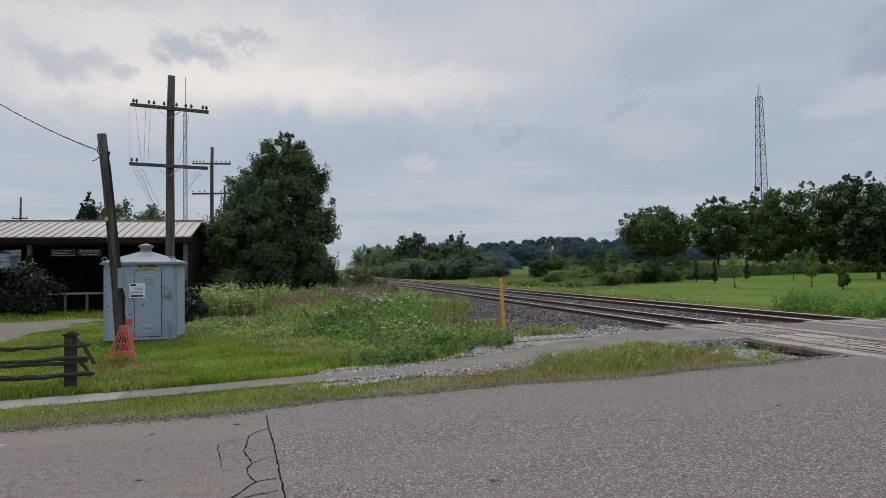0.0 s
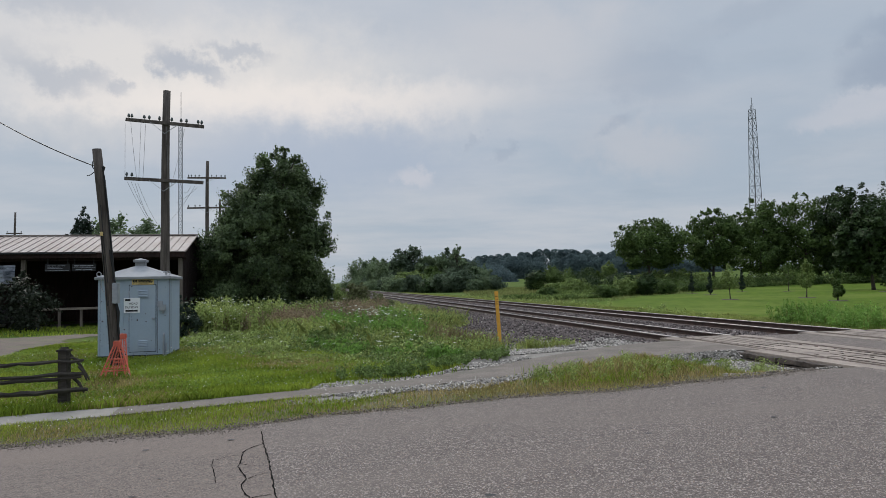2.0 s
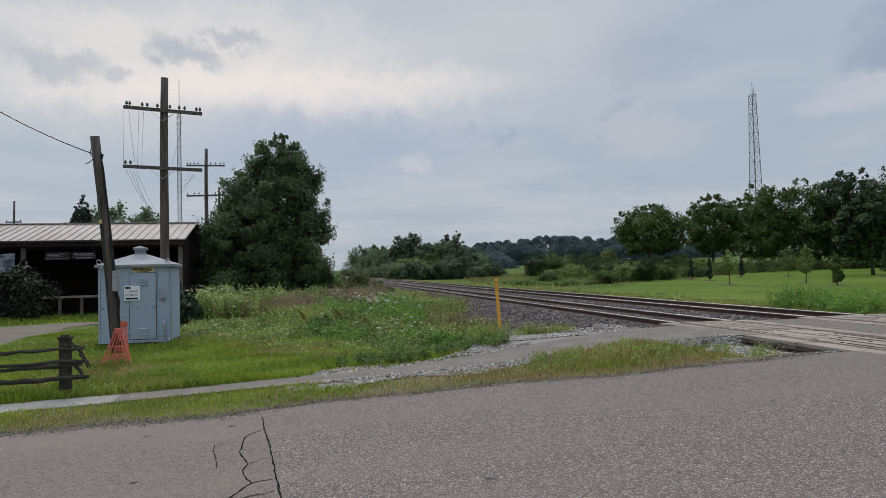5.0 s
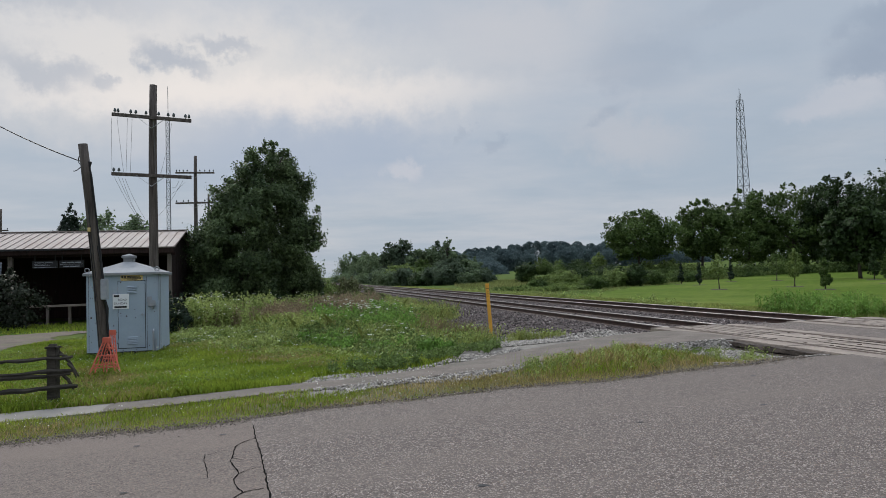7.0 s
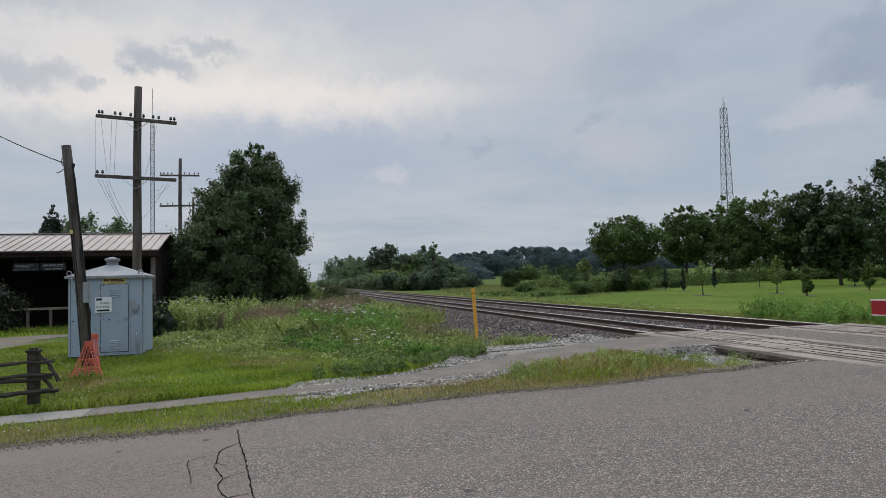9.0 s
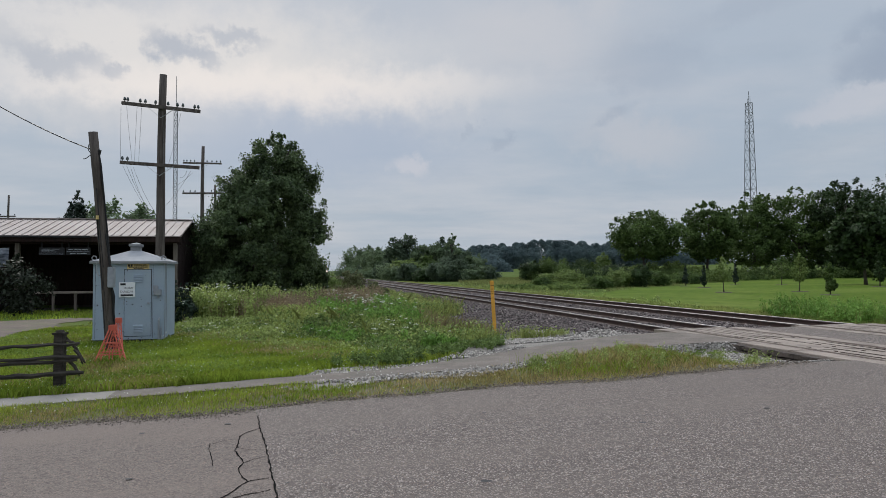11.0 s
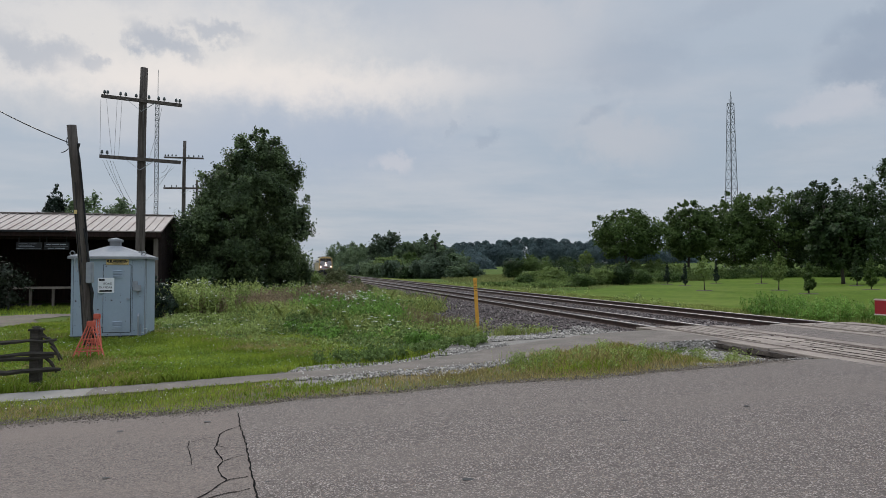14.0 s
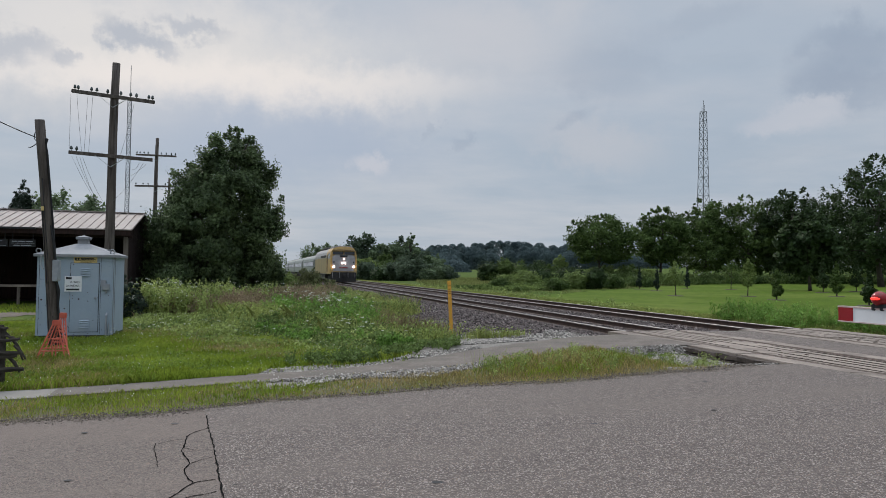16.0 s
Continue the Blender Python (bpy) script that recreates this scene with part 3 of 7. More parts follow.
part("paint_mark", boxes((-5.6, 7.38, float(road_z(-4.9)) + 0.002, -4.81, 7.48, float(road_z(-4.9)) + 0.013)), M["sidewalk"], road_cracks, "worn white road marking")

# the foot path
PATH_ROWS = [(-16, 6.9, 0.40), (-10.5, 8.85, 0.40), (-6.6, 10.07, 0.37), (-4.3, 10.60, 0.36), (-2.6, 11.15, 0.42), (-0.9, 11.68, 0.48), (0.6, 12.25, 0.58),
             (2.1, 13.35, 0.80), (3.5, 14.3, 0.95), (5.0, 15.0, 1.25), (6.15, 15.35, 1.5)]
rows = smooth_rows(PATH_ROWS)
strip("pavement", [r for r in rows if r[0] < -4.9], M["sidewalk"], 0.0, label="narrow pale concrete footpath beside the road")
strip("pavement", [r for r in rows if r[0] >= -5.05], M["path"], 0.004, label="worn grey asphalt footpath leading to the tracks")


# ballast bed with two tracks
def ballast_bed():
    bm = bmesh.new()
    prof = [(4.6, -0.30), (5.6, -0.10), (7.2, -0.01), (8.0, 0.03), (9.1, 0.02), (11.1, 0.02), (12.1, 0.04), (13.1, 0.02), (15.1, 0.02), (16.2, 0.0), (18.6, -0.32)]
    prev = None
    ss = [XING_END - 3.5, XING_END - 1.7, XING_END - 0.2] + list(np.arange(16, 60, 0.7)) + [70, 90, 120, 160, 220, 300, 420, 600, 900]
    for i, s in enumerate(ss):
        row = []
        for p, z in prof:
            wob = 0.05 * math.sin(s * 2.1 + p * 3) + 0.04 * math.sin(s * 4.7 + p)
            edge = 0.9 * (p < 6) * math.sin(s * 0.5) * 0.5
            if s < 16 and p > 8.3:
                z = min(z, -0.05)
            row.append(bm.verts.new(ts(p + edge, s, z + 0.25 * wob * (abs(z) > 0.025))))
        if prev:
            for k in range(len(row) - 1):
                bm.faces.new((prev[k], row[k], row[k + 1], prev[k + 1]))
        prev = row
    return tagged(part("ballast", bm, M["ballast"], smooth=True), "bed of dark crushed stone ballast under the tracks", "ballast", kind="structure")


ballast_bed()


def rail(p):
    """A flat-bottomed rail along the whole line: foot, web and worn head, grimy within the crossing."""
    t = thing("rail", pose(0, 0, 0), "rusty brown steel rail with a worn head", "rail", "rails of the two tracks")

    def bar(name, prof, s0, s1, mat, label=""):
        bm = bmesh.new()
        a = [bm.verts.new(ts(p + u, s0, v)) for u, v in prof]
        b = [bm.verts.new(ts(p + u, s1, v)) for u, v in prof]
        for k in range(len(prof)):
            j = (k + 1) % len(prof)
            bm.faces.new((a[k], b[k], b[j], a[j]))
        return part(name, bm, mat, t, label)

    bar("web", [(-0.07, 0.02), (0.07, 0.02), (0.07, 0.035), (0.012, 0.055), (0.012, 0.145), (0.036, 0.155), (0.036, 0.178), (-0.036, 0.178), (-0.036, 0.155), (-0.012, 0.145), (-0.012, 0.055), (-0.07, 0.035)], -8.0, 900.0, M["rust"])
    head = [(-0.037, 0.172), (0.037, 0.172), (0.037, 0.190), (0.028, RAIL_Z), (-0.028, RAIL_Z), (-0.037, 0.190)]
    bar("head", head, XING_END - 0.1, 900.0, M["rail_head"], "worn pale running surface")
    bar("head", [(u, v - 0.012) for u, v in head], -8.0, XING_END - 0.1, M["rust"], "grimy running surface in the crossing")
    return t


for p in RAILS:
    rail(p)


# the level crossing: precast panels, asphalt between the tracks, a raw timber-edged end
def crossing():
    t = thing("level_crossing", pose(0, 0, 0), "level crossing of weathered pale concrete panels flush with the rails", "level crossing", kind="structure")
    rnd = random.Random(4)
    for a, b in ((8.83, 9.27), (9.44, 10.76), (10.945, 11.38), (12.82, 13.255), (13.435, 14.755), (14.94, 15.5)):
        s = XING_END
        n = 0
        while s > -4:
            ln = 2.44
            bm = bmesh.new()
            box(bm, a, s - ln + 0.02, 0.03, b, s, RAIL_Z - rnd.uniform(0.0, 0.012), bevel=0.012)
            # lifting slots
            me = mesh_of("panel", bm)
            me.transform(Matrix(((NX, -NY, 0, 0), (NY, NX, 0, 0), (0, 0, 1, 0), (0, 0, 0, 1))))
            part("panel", me, M["concrete"], t)
            if a in (9.44, 13.435):
                bm = bmesh.new()
                for k in range(5):
                    for e in (a + 0.12, b - 0.12, (a + b) / 2):
                        if rnd.random() < 0.35:
                            continue
                        sx = s - 0.3 - k * 0.45 + rnd.uniform(-0.05, 0.05)
                        box(bm, e - 0.013, sx - 0.05, RAIL_Z - 0.02, e + 0.013, sx + 0.04 * rnd.uniform(0.2, 1.4), RAIL_Z + 0.003)
                me = mesh_of("lifting_slot", bm)
                me.transform(Matrix(((NX, -NY, 0, 0), (NY, NX, 0, 0), (0, 0, 1, 0), (0, 0, 0, 1))))
                part("lifting_slot", me, M["rust"], t)
            s -= ln
    for a, b in ((9.44, 10.76), (13.435, 14.755)):
        for k in range(5):
            e = a + (b - a) * (k + 0.5) / 5 + rnd.uniform(-0.04, 0.04)
            s0 = rnd.uniform(-2, 3)
            while s0 < XING_END - 2:
                s1 = min(XING_END - 0.1, s0 + rnd.uniform(1.2, 4.5))
                part("worn_groove", beams((ts(e, s0, RAIL_Z - 0.006), ts(e + rnd.uniform(-0.02, 0.02), s1, RAIL_Z - 0.006), 0.012, 0.016)), M["tie"], t)
                s0 = s1 + rnd.uniform(0.5, 2.0)
    for a, b in ((11.39, 12.81),):
        bm = bmesh.new()
        box(bm, a, -4, 0.0, b, XING_END - 0.3, RAIL_Z - 0.012, bevel=0.01)
        me = mesh_of("infill", bm)
        me.transform(Matrix(((NX, -NY, 0, 0), (NY, NX, 0, 0), (0, 0, 1, 0), (0, 0, 0, 1))))
        part("asphalt_infill", me, M["asphalt"], t, "dark asphalt fill between the tracks")
    # weathered timber header along the raw edge
    bm = bmesh.new()
    for k, (s0, s1) in enumerate(((9.75, 11.2), (11.22, 12.55))):
        for z0, z1, off in ((-0.05, 0.075, 0.0), (0.078, RAIL_Z - 0.025, 0.02)):
            box(bm, 8.60 + off + rnd.uniform(-0.02, 0.02), s0, z0, 8.81, s1 - rnd.uniform(0, 0.1), z1 - rnd.uniform(0, 0.015), bevel=0.015)
    bmesh.ops.subdivide_edges(bm, edges=[e for e in bm.edges if e.calc_length() > 0.5], cuts=12)
    for v in bm.verts:
        v.co += Vector((rnd.uniform(-0.014, 0.014), 0, rnd.uniform(-0.008, 0.008)))
    me = mesh_of("header", bm)
    me.transform(Matrix(((NX, -NY, 0, 0), (NY, NX, 0, 0), (0, 0, 1, 0), (0, 0, 0, 1))))
    part("timber_header", me, M["old_timber"], t, "split dark timber header at the crossing's edge")


crossing()


def sleepers():
    """The ties of both tracks, nearest as things, the far rest as one mesh."""
    bm = bmesh.new()
    box(bm, -1.30, -0.115, -0.12, 1.30, 0.115, 0.035, bevel=0.012)
    me = mesh_of("tie", bm)
    me.materials.append(M["tie"])
    rnd = random.Random(8)
    turn = math.degrees(math.atan2(NY, NX))
    track = [thing("track_bed", pose(0, 0, 0), "row of dark creosoted wooden ties under the rails", "railway ties", kind="structure") for _ in range(2)]
    rest = bmesh.new()
    for k, pc in enumerate((10.10, 14.10)):
        s = XING_END + 0.25
        n = 0
        while s < 190:
            q = ts(pc + rnd.uniform(-0.06, 0.06), s)
            if n < 120:
                ob = part("tie", me, None, track[k], m=pose(q.x, q.y, rnd.uniform(-0.012, 0.008), 0, 0, turn + rnd.uniform(-1.5, 1.5)))
            else:
                a, b = ts(pc - 1.3, s, 0.0), ts(pc + 1.3, s, 0.0)
                beam(rest, a, b, 0.23, 0.06)
            n += 1
            s += 0.53 + rnd.uniform(-0.03, 0.03)
    ob = part("tie", rest, M["tie"], track[0])
    tagged(ob, kind="stuff")


sleepers()


# ---------------------------------------------------------------- plants
M["leaf_brown"] = material("leaf_brown", (0.15, 0.165, 0.075), (0.09, 0.10, 0.045), 1.5, 0.7, island=0.45, translucent=0.25)
M["leaf_thicket"] = material("leaf_thicket", (0.125, 0.18, 0.056), (0.062, 0.098, 0.03), 0.3, 0.6, island=0.45, translucent=0.45)


def leaf_mesh(name, centres, size, rng, flat=0.0, k=4, long=1.5, droop=0.0, face=None):
    """Small pointed leaves at the centres. face: the way each leaf's upper side tends to look."""
    n = len(centres)
    nn = rng.normal(size=(n, 3))
    nn /= np.linalg.norm(nn, axis=1)[:, None]
    if face is not None:
        nn = nn * 0.75 + face
    else:
        nn[:, 2] += flat * 2.0
    nn /= np.linalg.norm(nn, axis=1)[:, None] + 1e-9
    d = np.cross(nn, rng.normal(size=(n, 3)))
    d[:, 2] -= droop
    d /= np.linalg.norm(d, axis=1)[:, None] + 1e-9
    u = np.cross(nn, d)
    u /= np.linalg.norm(u, axis=1)[:, None] + 1e-9
    sz = (size * rng.uniform(0.6, 1.35, n))[:, None]
    w = sz * 0.5
    co = np.empty((n, 4, 3))
    co[:, 0] = centres - d * sz * long * 0.5
    co[:, 1] = centres + u * w - nn * w * 0.25
    co[:, 2] = centres + d * sz * long * 0.5
    co[:, 3] = centres - u * w - nn * w * 0.25
    return mesh_np(name, co.reshape(-1, 3), np.arange(n * 4).reshape(n, 4))


def crown_points(n, rng, h0, h1, rx, ry, profile, clumps=60, spread=0.16, hollow=0.45, lean=(0, 0)):
    """Leaf places in clumps through an uneven crown. profile(f) is the relative radius at height fraction f."""
    f = rng.uniform(0.0, 1.0, clumps * 8)
    keep = rng.uniform(0, 1, len(f)) < np.array([profile(v) for v in f]) ** 0.9 + 0.03
    f = f[keep][:clumps]
    a = rng.uniform(0, 2 * math.pi, len(f))
    k1, k2, k3 = rng.uniform(0, 6.28, 3)
    # lobes: the outline swells and shrinks round the crown
    lobe = 1 + 0.10 * np.sin(3 * a + k1 + 2 * f) + 0.08 * np.sin(5 * a + k2 - 4 * f) + 0.05 * np.sin(2 * a + k3 + 6 * f)
    rr = np.sqrt(rng.uniform(hollow ** 2, 1.0, len(f))) * lobe * rng.uniform(0.85, 1.06, len(f))
    pr = np.array([profile(v) for v in f])
    c = np.stack([rr * pr * rx * np.cos(a) + lean[0] * f, rr * pr * ry * np.sin(a) + lean[1] * f, h0 + (h1 - h0) * f], 1)
    cs = spread * (rx + ry) / 2 * rng.uniform(0.45, 1.6, len(f)) * np.clip(0.30 + pr, 0.35, 1.2)
    w = cs ** (1.9 if rx > 1.2 else 0.8)
    idx = rng.choice(len(f), n, p=w / w.sum())
    g = np.clip(rng.normal(size=(n, 3)), -1.6, 1.6) * 0.50
    pts = c[idx] + g * cs[idx][:, None] * np.array([1.0, 1.0, 0.85])
    mid = np.stack([lean[0] * f, lean[1] * f, h0 + (h1 - h0) * (0.25 + 0.45 * f)], 1)
    out = c - mid
    out /= np.linalg.norm(out, axis=1)[:, None] + 1e-9
    face = g * 0.7 + out[idx] * 0.55 + np.array([0, 0, 0.45])
    # some leaves fill the middle of the crown
    k = n // 8
    ff = rng.uniform(0.02, 0.85, k)
    pp = np.array([profile(v) for v in ff])
    aa, r2 = rng.uniform(0, 2 * math.pi, k), np.sqrt(rng.uniform(0.0, 0.55, k))
    pts[:k] = np.stack([r2 * pp * rx * np.cos(aa) + lean[0] * ff, r2 * pp * ry * np.sin(aa) + lean[1] * ff, h0 + (h1 - h0) * ff], 1)
    # sprays: twigs that reach out of the crown, with leaves along them
    m = n // 7
    tw = max(8, m // 11)
    b = rng.integers(0, len(f), tw)
    dirs = out[b] * 0.9 + rng.normal(size=(tw, 3)) * 0.45 + np.array([0, 0, 0.55])
    dirs /= np.linalg.norm(dirs, axis=1)[:, None]
    ln = cs[b] * rng.uniform(0.5, 1.4, tw)
    w = rng.integers(0, tw, m)
    q = rng.uniform(0.1, 1, m)
    pts[k:k + m] = c[b][w] + dirs[w] * (ln[w] * q)[:, None] + rng.normal(size=(m, 3)) * (cs[b][w] * 0.20)[:, None]
    pts[:, 2] = np.maximum(pts[:, 2], 0.05)
    return pts, c, face


def dome(f):
    return max(0.0, math.sin(math.pi * min(1, 0.12 + f * 0.86)) ** 0.65)


def cone(f):
    return max(0.03, (1 - f) ** 0.85)


def spire(f):
    return max(0.08, (1 - f) ** 0.75 * min(1.0, 0.6 + 4 * f))


def egg(f):
    """Broad from the ground up, drawn out to a point."""
    return max(0.04, min(1.0, 0.72 + 0.9 * f) if f < 0.32 else (1 - ((f - 0.32) / 0.68) ** 1.6) ** 0.95)


def oval(f):
    """Full to the shoulders, then drawn in to a ragged top."""
    return float(np.interp(f, (0.0, 0.15, 0.4, 0.6, 0.75, 0.87, 0.95, 1.0), (0.80, 0.95, 1.0, 0.88, 0.70, 0.45, 0.26, 0.10)))


def tree(name, x, y, h, r, label, mat, leaves, leaf, profile=dome, trunk_r=0.2, base=0.22, ry=None, seed=1, clumps=70, spread=0.2,
         hollow=0.4, z=None, group="", limbs=7, long=1.5, category="tree", lean=(0, 0), droop=0.0, flat=0.0):
    rng = np.random.default_rng(seed)
    z = float(ground_z(x, y)) - 0.05 if z is None else z
    t = thing(name, pose(x, y, z), label, category, group)
    pts, cl, face = crown_points(leaves, rng, h * base, h, r, ry or r, profile, clumps, spread, hollow, lean)
    bm = bmesh.new()
    top = h * (base + (1 - base) * 0.72)
    path = [Vector((lean[0] * k * k * 0.6 + 0.05 * r * math.sin(k * 5 + seed), lean[1] * k * k * 0.6 + 0.05 * r * math.cos(k * 4 + seed), top * k)) for k in np.linspace(0, 1, 7)]
    tube(bm, path, [trunk_r * (1.25 if k == 0 else 1) * (1 - 0.80 * k / 6) for k in range(7)], 8)
    part("trunk", bm, M["bark"], t, smooth=True)
    for c in cl[rng.permutation(len(cl))[:limbs]]:
        k = min(0.85, max(0.25, (c[2] / top) * 0.62))
        i = k * 6
        a = path[int(i)].lerp(path[min(6, int(i) + 1)], i - int(i))
        e = Vector(c)
        mid = a.lerp(e, 0.5) + Vector((0, 0, 0.06 * h * rng.uniform(-0.3, 1)))
        part("limb", tubes(([a, mid, e], [trunk_r * 0.5 * (1 - 0.5 * k), trunk_r * 0.3, trunk_r * 0.08]), n=6), M["bark"], t, smooth=True)
    me = leaf_mesh("crown", pts, leaf, rng, flat, 4, long, droop, face)
    part("crown", me, mat, t)
    return t


def bush(x, y, h, r, label, mat, leaves, leaf, seed, ry=None, group="", z=None):
    return tree("bush", x, y, h, r, label, mat, leaves, leaf, dome, 0.03, 0.02, ry, seed, 40, 0.3, 0.1, z, group, 4, category="bush")


# the big leafy tree beside the shed
tree("tree", -10.65, 39.0, 9.9, 3.35, "tall dense leafy green tree, broad below and pointed, among weeds", M["leaf_willow"], 140000, 0.095, oval, 0.28, 0.03, 3.3, 11, 430, 0.12, 0.62, limbs=12, droop=0.3, lean=(1.75, 0))
tree("tree", -12.9, 41.0, 6.0, 2.2, "lower leafy green tree beside the shed's gable", M["leaf_willow"], 26000, 0.10, egg, 0.15, 0.03, 2.2, 12, 110, 0.16, 0.3, droop=0.3)
bush(-7.75, 42.0, 3.1, 1.15, "rounded dark green bush at the foot of the tall tree", M["leaf_willow"], 9000, 0.09, 13)
bush(-7.0, 42.0, 2.5, 0.45, "upright dark green bush beside the railway line", M["leaf_willow"], 6500, 0.085, 113)
bush(-8.7, 47.0, 3.4, 1.3, "rounded green bush beside the railway line", M["leaf_maple"], 7000, 0.10, 14)
for i, (x, y, h, r) in enumerate(((-4.6, 40.0, 1.75, 0.6), (-3.7, 41.0, 1.25, 0.5), (-5.3, 41.5, 1.9, 0.65), (-2.9, 38.0, 0.9, 0.45))):
    bush(x, y, h, r, "straggly brownish-green bush on the bank beside the line", M["leaf_brown"], 2600, 0.065, 16 + i, group="straggly bushes on the bank")
for i, (x, y, h, r) in enumerate(((-7.8, 52.0, 1.5, 0.8), (-6.6, 54.0, 1.4, 0.8), (-10.4, 58.0, 1.9, 1.1))):
    bush(x, y, h, r, "wispy light green bush beside the railway line", M["leaf_light"], 3500, 0.08, 260 + i, group="wispy bushes beside the line")
bush(-7.0, 45.0, 1.5, 0.8, "low brownish-green bush beside the railway line", M["leaf_light"], 3000, 0.08, 15)

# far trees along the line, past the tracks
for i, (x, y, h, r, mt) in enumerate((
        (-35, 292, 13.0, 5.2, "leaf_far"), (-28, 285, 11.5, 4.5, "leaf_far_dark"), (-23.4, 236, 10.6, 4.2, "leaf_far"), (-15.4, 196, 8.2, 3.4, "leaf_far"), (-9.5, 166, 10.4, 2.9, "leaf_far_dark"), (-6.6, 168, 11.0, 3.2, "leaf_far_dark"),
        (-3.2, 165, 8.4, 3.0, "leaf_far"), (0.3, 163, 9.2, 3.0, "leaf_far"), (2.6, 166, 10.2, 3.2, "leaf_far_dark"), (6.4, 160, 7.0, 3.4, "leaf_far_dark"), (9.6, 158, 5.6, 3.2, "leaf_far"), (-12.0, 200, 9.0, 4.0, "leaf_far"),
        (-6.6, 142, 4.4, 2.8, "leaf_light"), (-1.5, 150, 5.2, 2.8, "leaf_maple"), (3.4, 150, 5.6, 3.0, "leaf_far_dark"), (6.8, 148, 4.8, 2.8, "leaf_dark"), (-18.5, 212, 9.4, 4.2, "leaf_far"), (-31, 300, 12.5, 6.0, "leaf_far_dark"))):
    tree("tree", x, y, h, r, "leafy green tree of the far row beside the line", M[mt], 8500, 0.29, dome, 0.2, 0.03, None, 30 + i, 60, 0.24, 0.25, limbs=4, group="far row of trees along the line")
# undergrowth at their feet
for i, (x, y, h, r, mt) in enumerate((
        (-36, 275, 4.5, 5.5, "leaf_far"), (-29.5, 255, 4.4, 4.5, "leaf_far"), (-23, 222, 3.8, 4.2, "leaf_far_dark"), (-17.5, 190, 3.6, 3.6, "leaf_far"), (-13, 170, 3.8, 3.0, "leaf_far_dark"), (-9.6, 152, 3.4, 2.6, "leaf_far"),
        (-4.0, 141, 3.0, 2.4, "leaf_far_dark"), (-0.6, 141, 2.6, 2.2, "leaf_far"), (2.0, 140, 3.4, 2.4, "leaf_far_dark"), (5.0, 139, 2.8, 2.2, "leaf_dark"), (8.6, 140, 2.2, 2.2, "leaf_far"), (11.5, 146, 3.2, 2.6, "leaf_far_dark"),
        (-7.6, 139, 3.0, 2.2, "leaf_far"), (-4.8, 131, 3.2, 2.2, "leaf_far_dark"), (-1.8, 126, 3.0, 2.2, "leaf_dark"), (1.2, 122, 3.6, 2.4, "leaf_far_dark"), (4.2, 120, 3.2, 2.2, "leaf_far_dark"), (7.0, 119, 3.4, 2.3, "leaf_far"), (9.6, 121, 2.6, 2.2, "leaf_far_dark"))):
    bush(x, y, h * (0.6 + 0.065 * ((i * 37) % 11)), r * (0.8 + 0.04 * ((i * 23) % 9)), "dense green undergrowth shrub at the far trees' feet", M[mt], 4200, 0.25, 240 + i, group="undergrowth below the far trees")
# bare snag among them
tree("tree", 4.2, 150, 10.5, 2.6, "sparse half-dead tree with thin foliage", M["leaf_far"], 900, 0.35, egg, 0.2, 0.3, None, 45, 30, 0.12, 0.5, limbs=12)

# thicket at the lawn's end: dark vine-grown shrubs, then lighter scrub running on under the first park tree
for i, (x, y, h, r, mt) in enumerate(((15.6, 109, 3.5, 1.9, "leaf_dark"), (17.8, 108, 3.9, 2.1, "leaf_thicket"), (20.2, 107, 3.3, 2.2, "leaf_thicket"), (22.8, 106, 3.4, 2.2, "leaf_dark"), (25.2, 105, 3.1, 2.0, "leaf_thicket"), (27.6, 104, 2.3, 1.7, "leaf_dark"),
                                     (26.6, 106, 4.3, 1.2, "leaf_light"), (29.0, 101, 2.0, 2.0, "leaf_light"), (31.6, 99, 2.5, 2.2, "leaf_thicket"), (34.4, 97, 2.7, 2.2, "leaf_thicket"), (24.0, 99, 1.4, 2.0, "leaf_light"), (26.8, 97, 1.5, 2.0, "leaf_thicket"),
                                     (30.0, 95, 1.6, 2.2, "leaf_light"), (33.2, 93, 1.7, 2.2, "leaf_thicket"), (36.4, 95, 1.8, 2.2, "leaf_light"), (20.6, 101, 1.2, 1.7, "leaf_light"), (17.2, 103, 1.1, 1.6, "leaf_light"))):
    bush(x, y, h, r, "dense rounded shrub of the thicket at the lawn's end", M[mt], 6500, 0.15, 50 + i, group="thicket at the lawn's end")

# the row of big park trees
for i, (x, y, h, r, b, mt, n) in enumerate((
        (29.8, 95, 9.9, 5.3, 0.33, "leaf_maple", 15000), (40.8, 100, 11.5, 4.4, 0.26, "leaf_maple", 17000), (51, 107, 13.6, 5.4, 0.12, "leaf_maple", 20000), (57.5, 106, 14.2, 5.4, 0.12, "leaf_maple", 15000),
        (63, 102, 15.2, 5.8, 0.10, "leaf_dark", 20000), (41, 64, 7.9, 2.9, 0.22, "leaf_dark", 18000), (60.5, 80, 16.4, 6.0, 0.14, "leaf_dark", 18000), (72, 88, 14, 6, 0.12, "leaf_dark", 9000), (70, 104, 15.5, 6, 0.1, "leaf_dark", 9000),
        (80, 80, 13, 6, 0.1, "leaf_dark", 8000))):
    tree("tree", x, y, h, r, "large spreading dark green tree at the lawn's far side", M[mt], int(n * 1.1), 0.23, dome, 0.020 * h, b, None, 60 + i, 190, 0.125, 0.42, group="row of park trees", limbs=9)
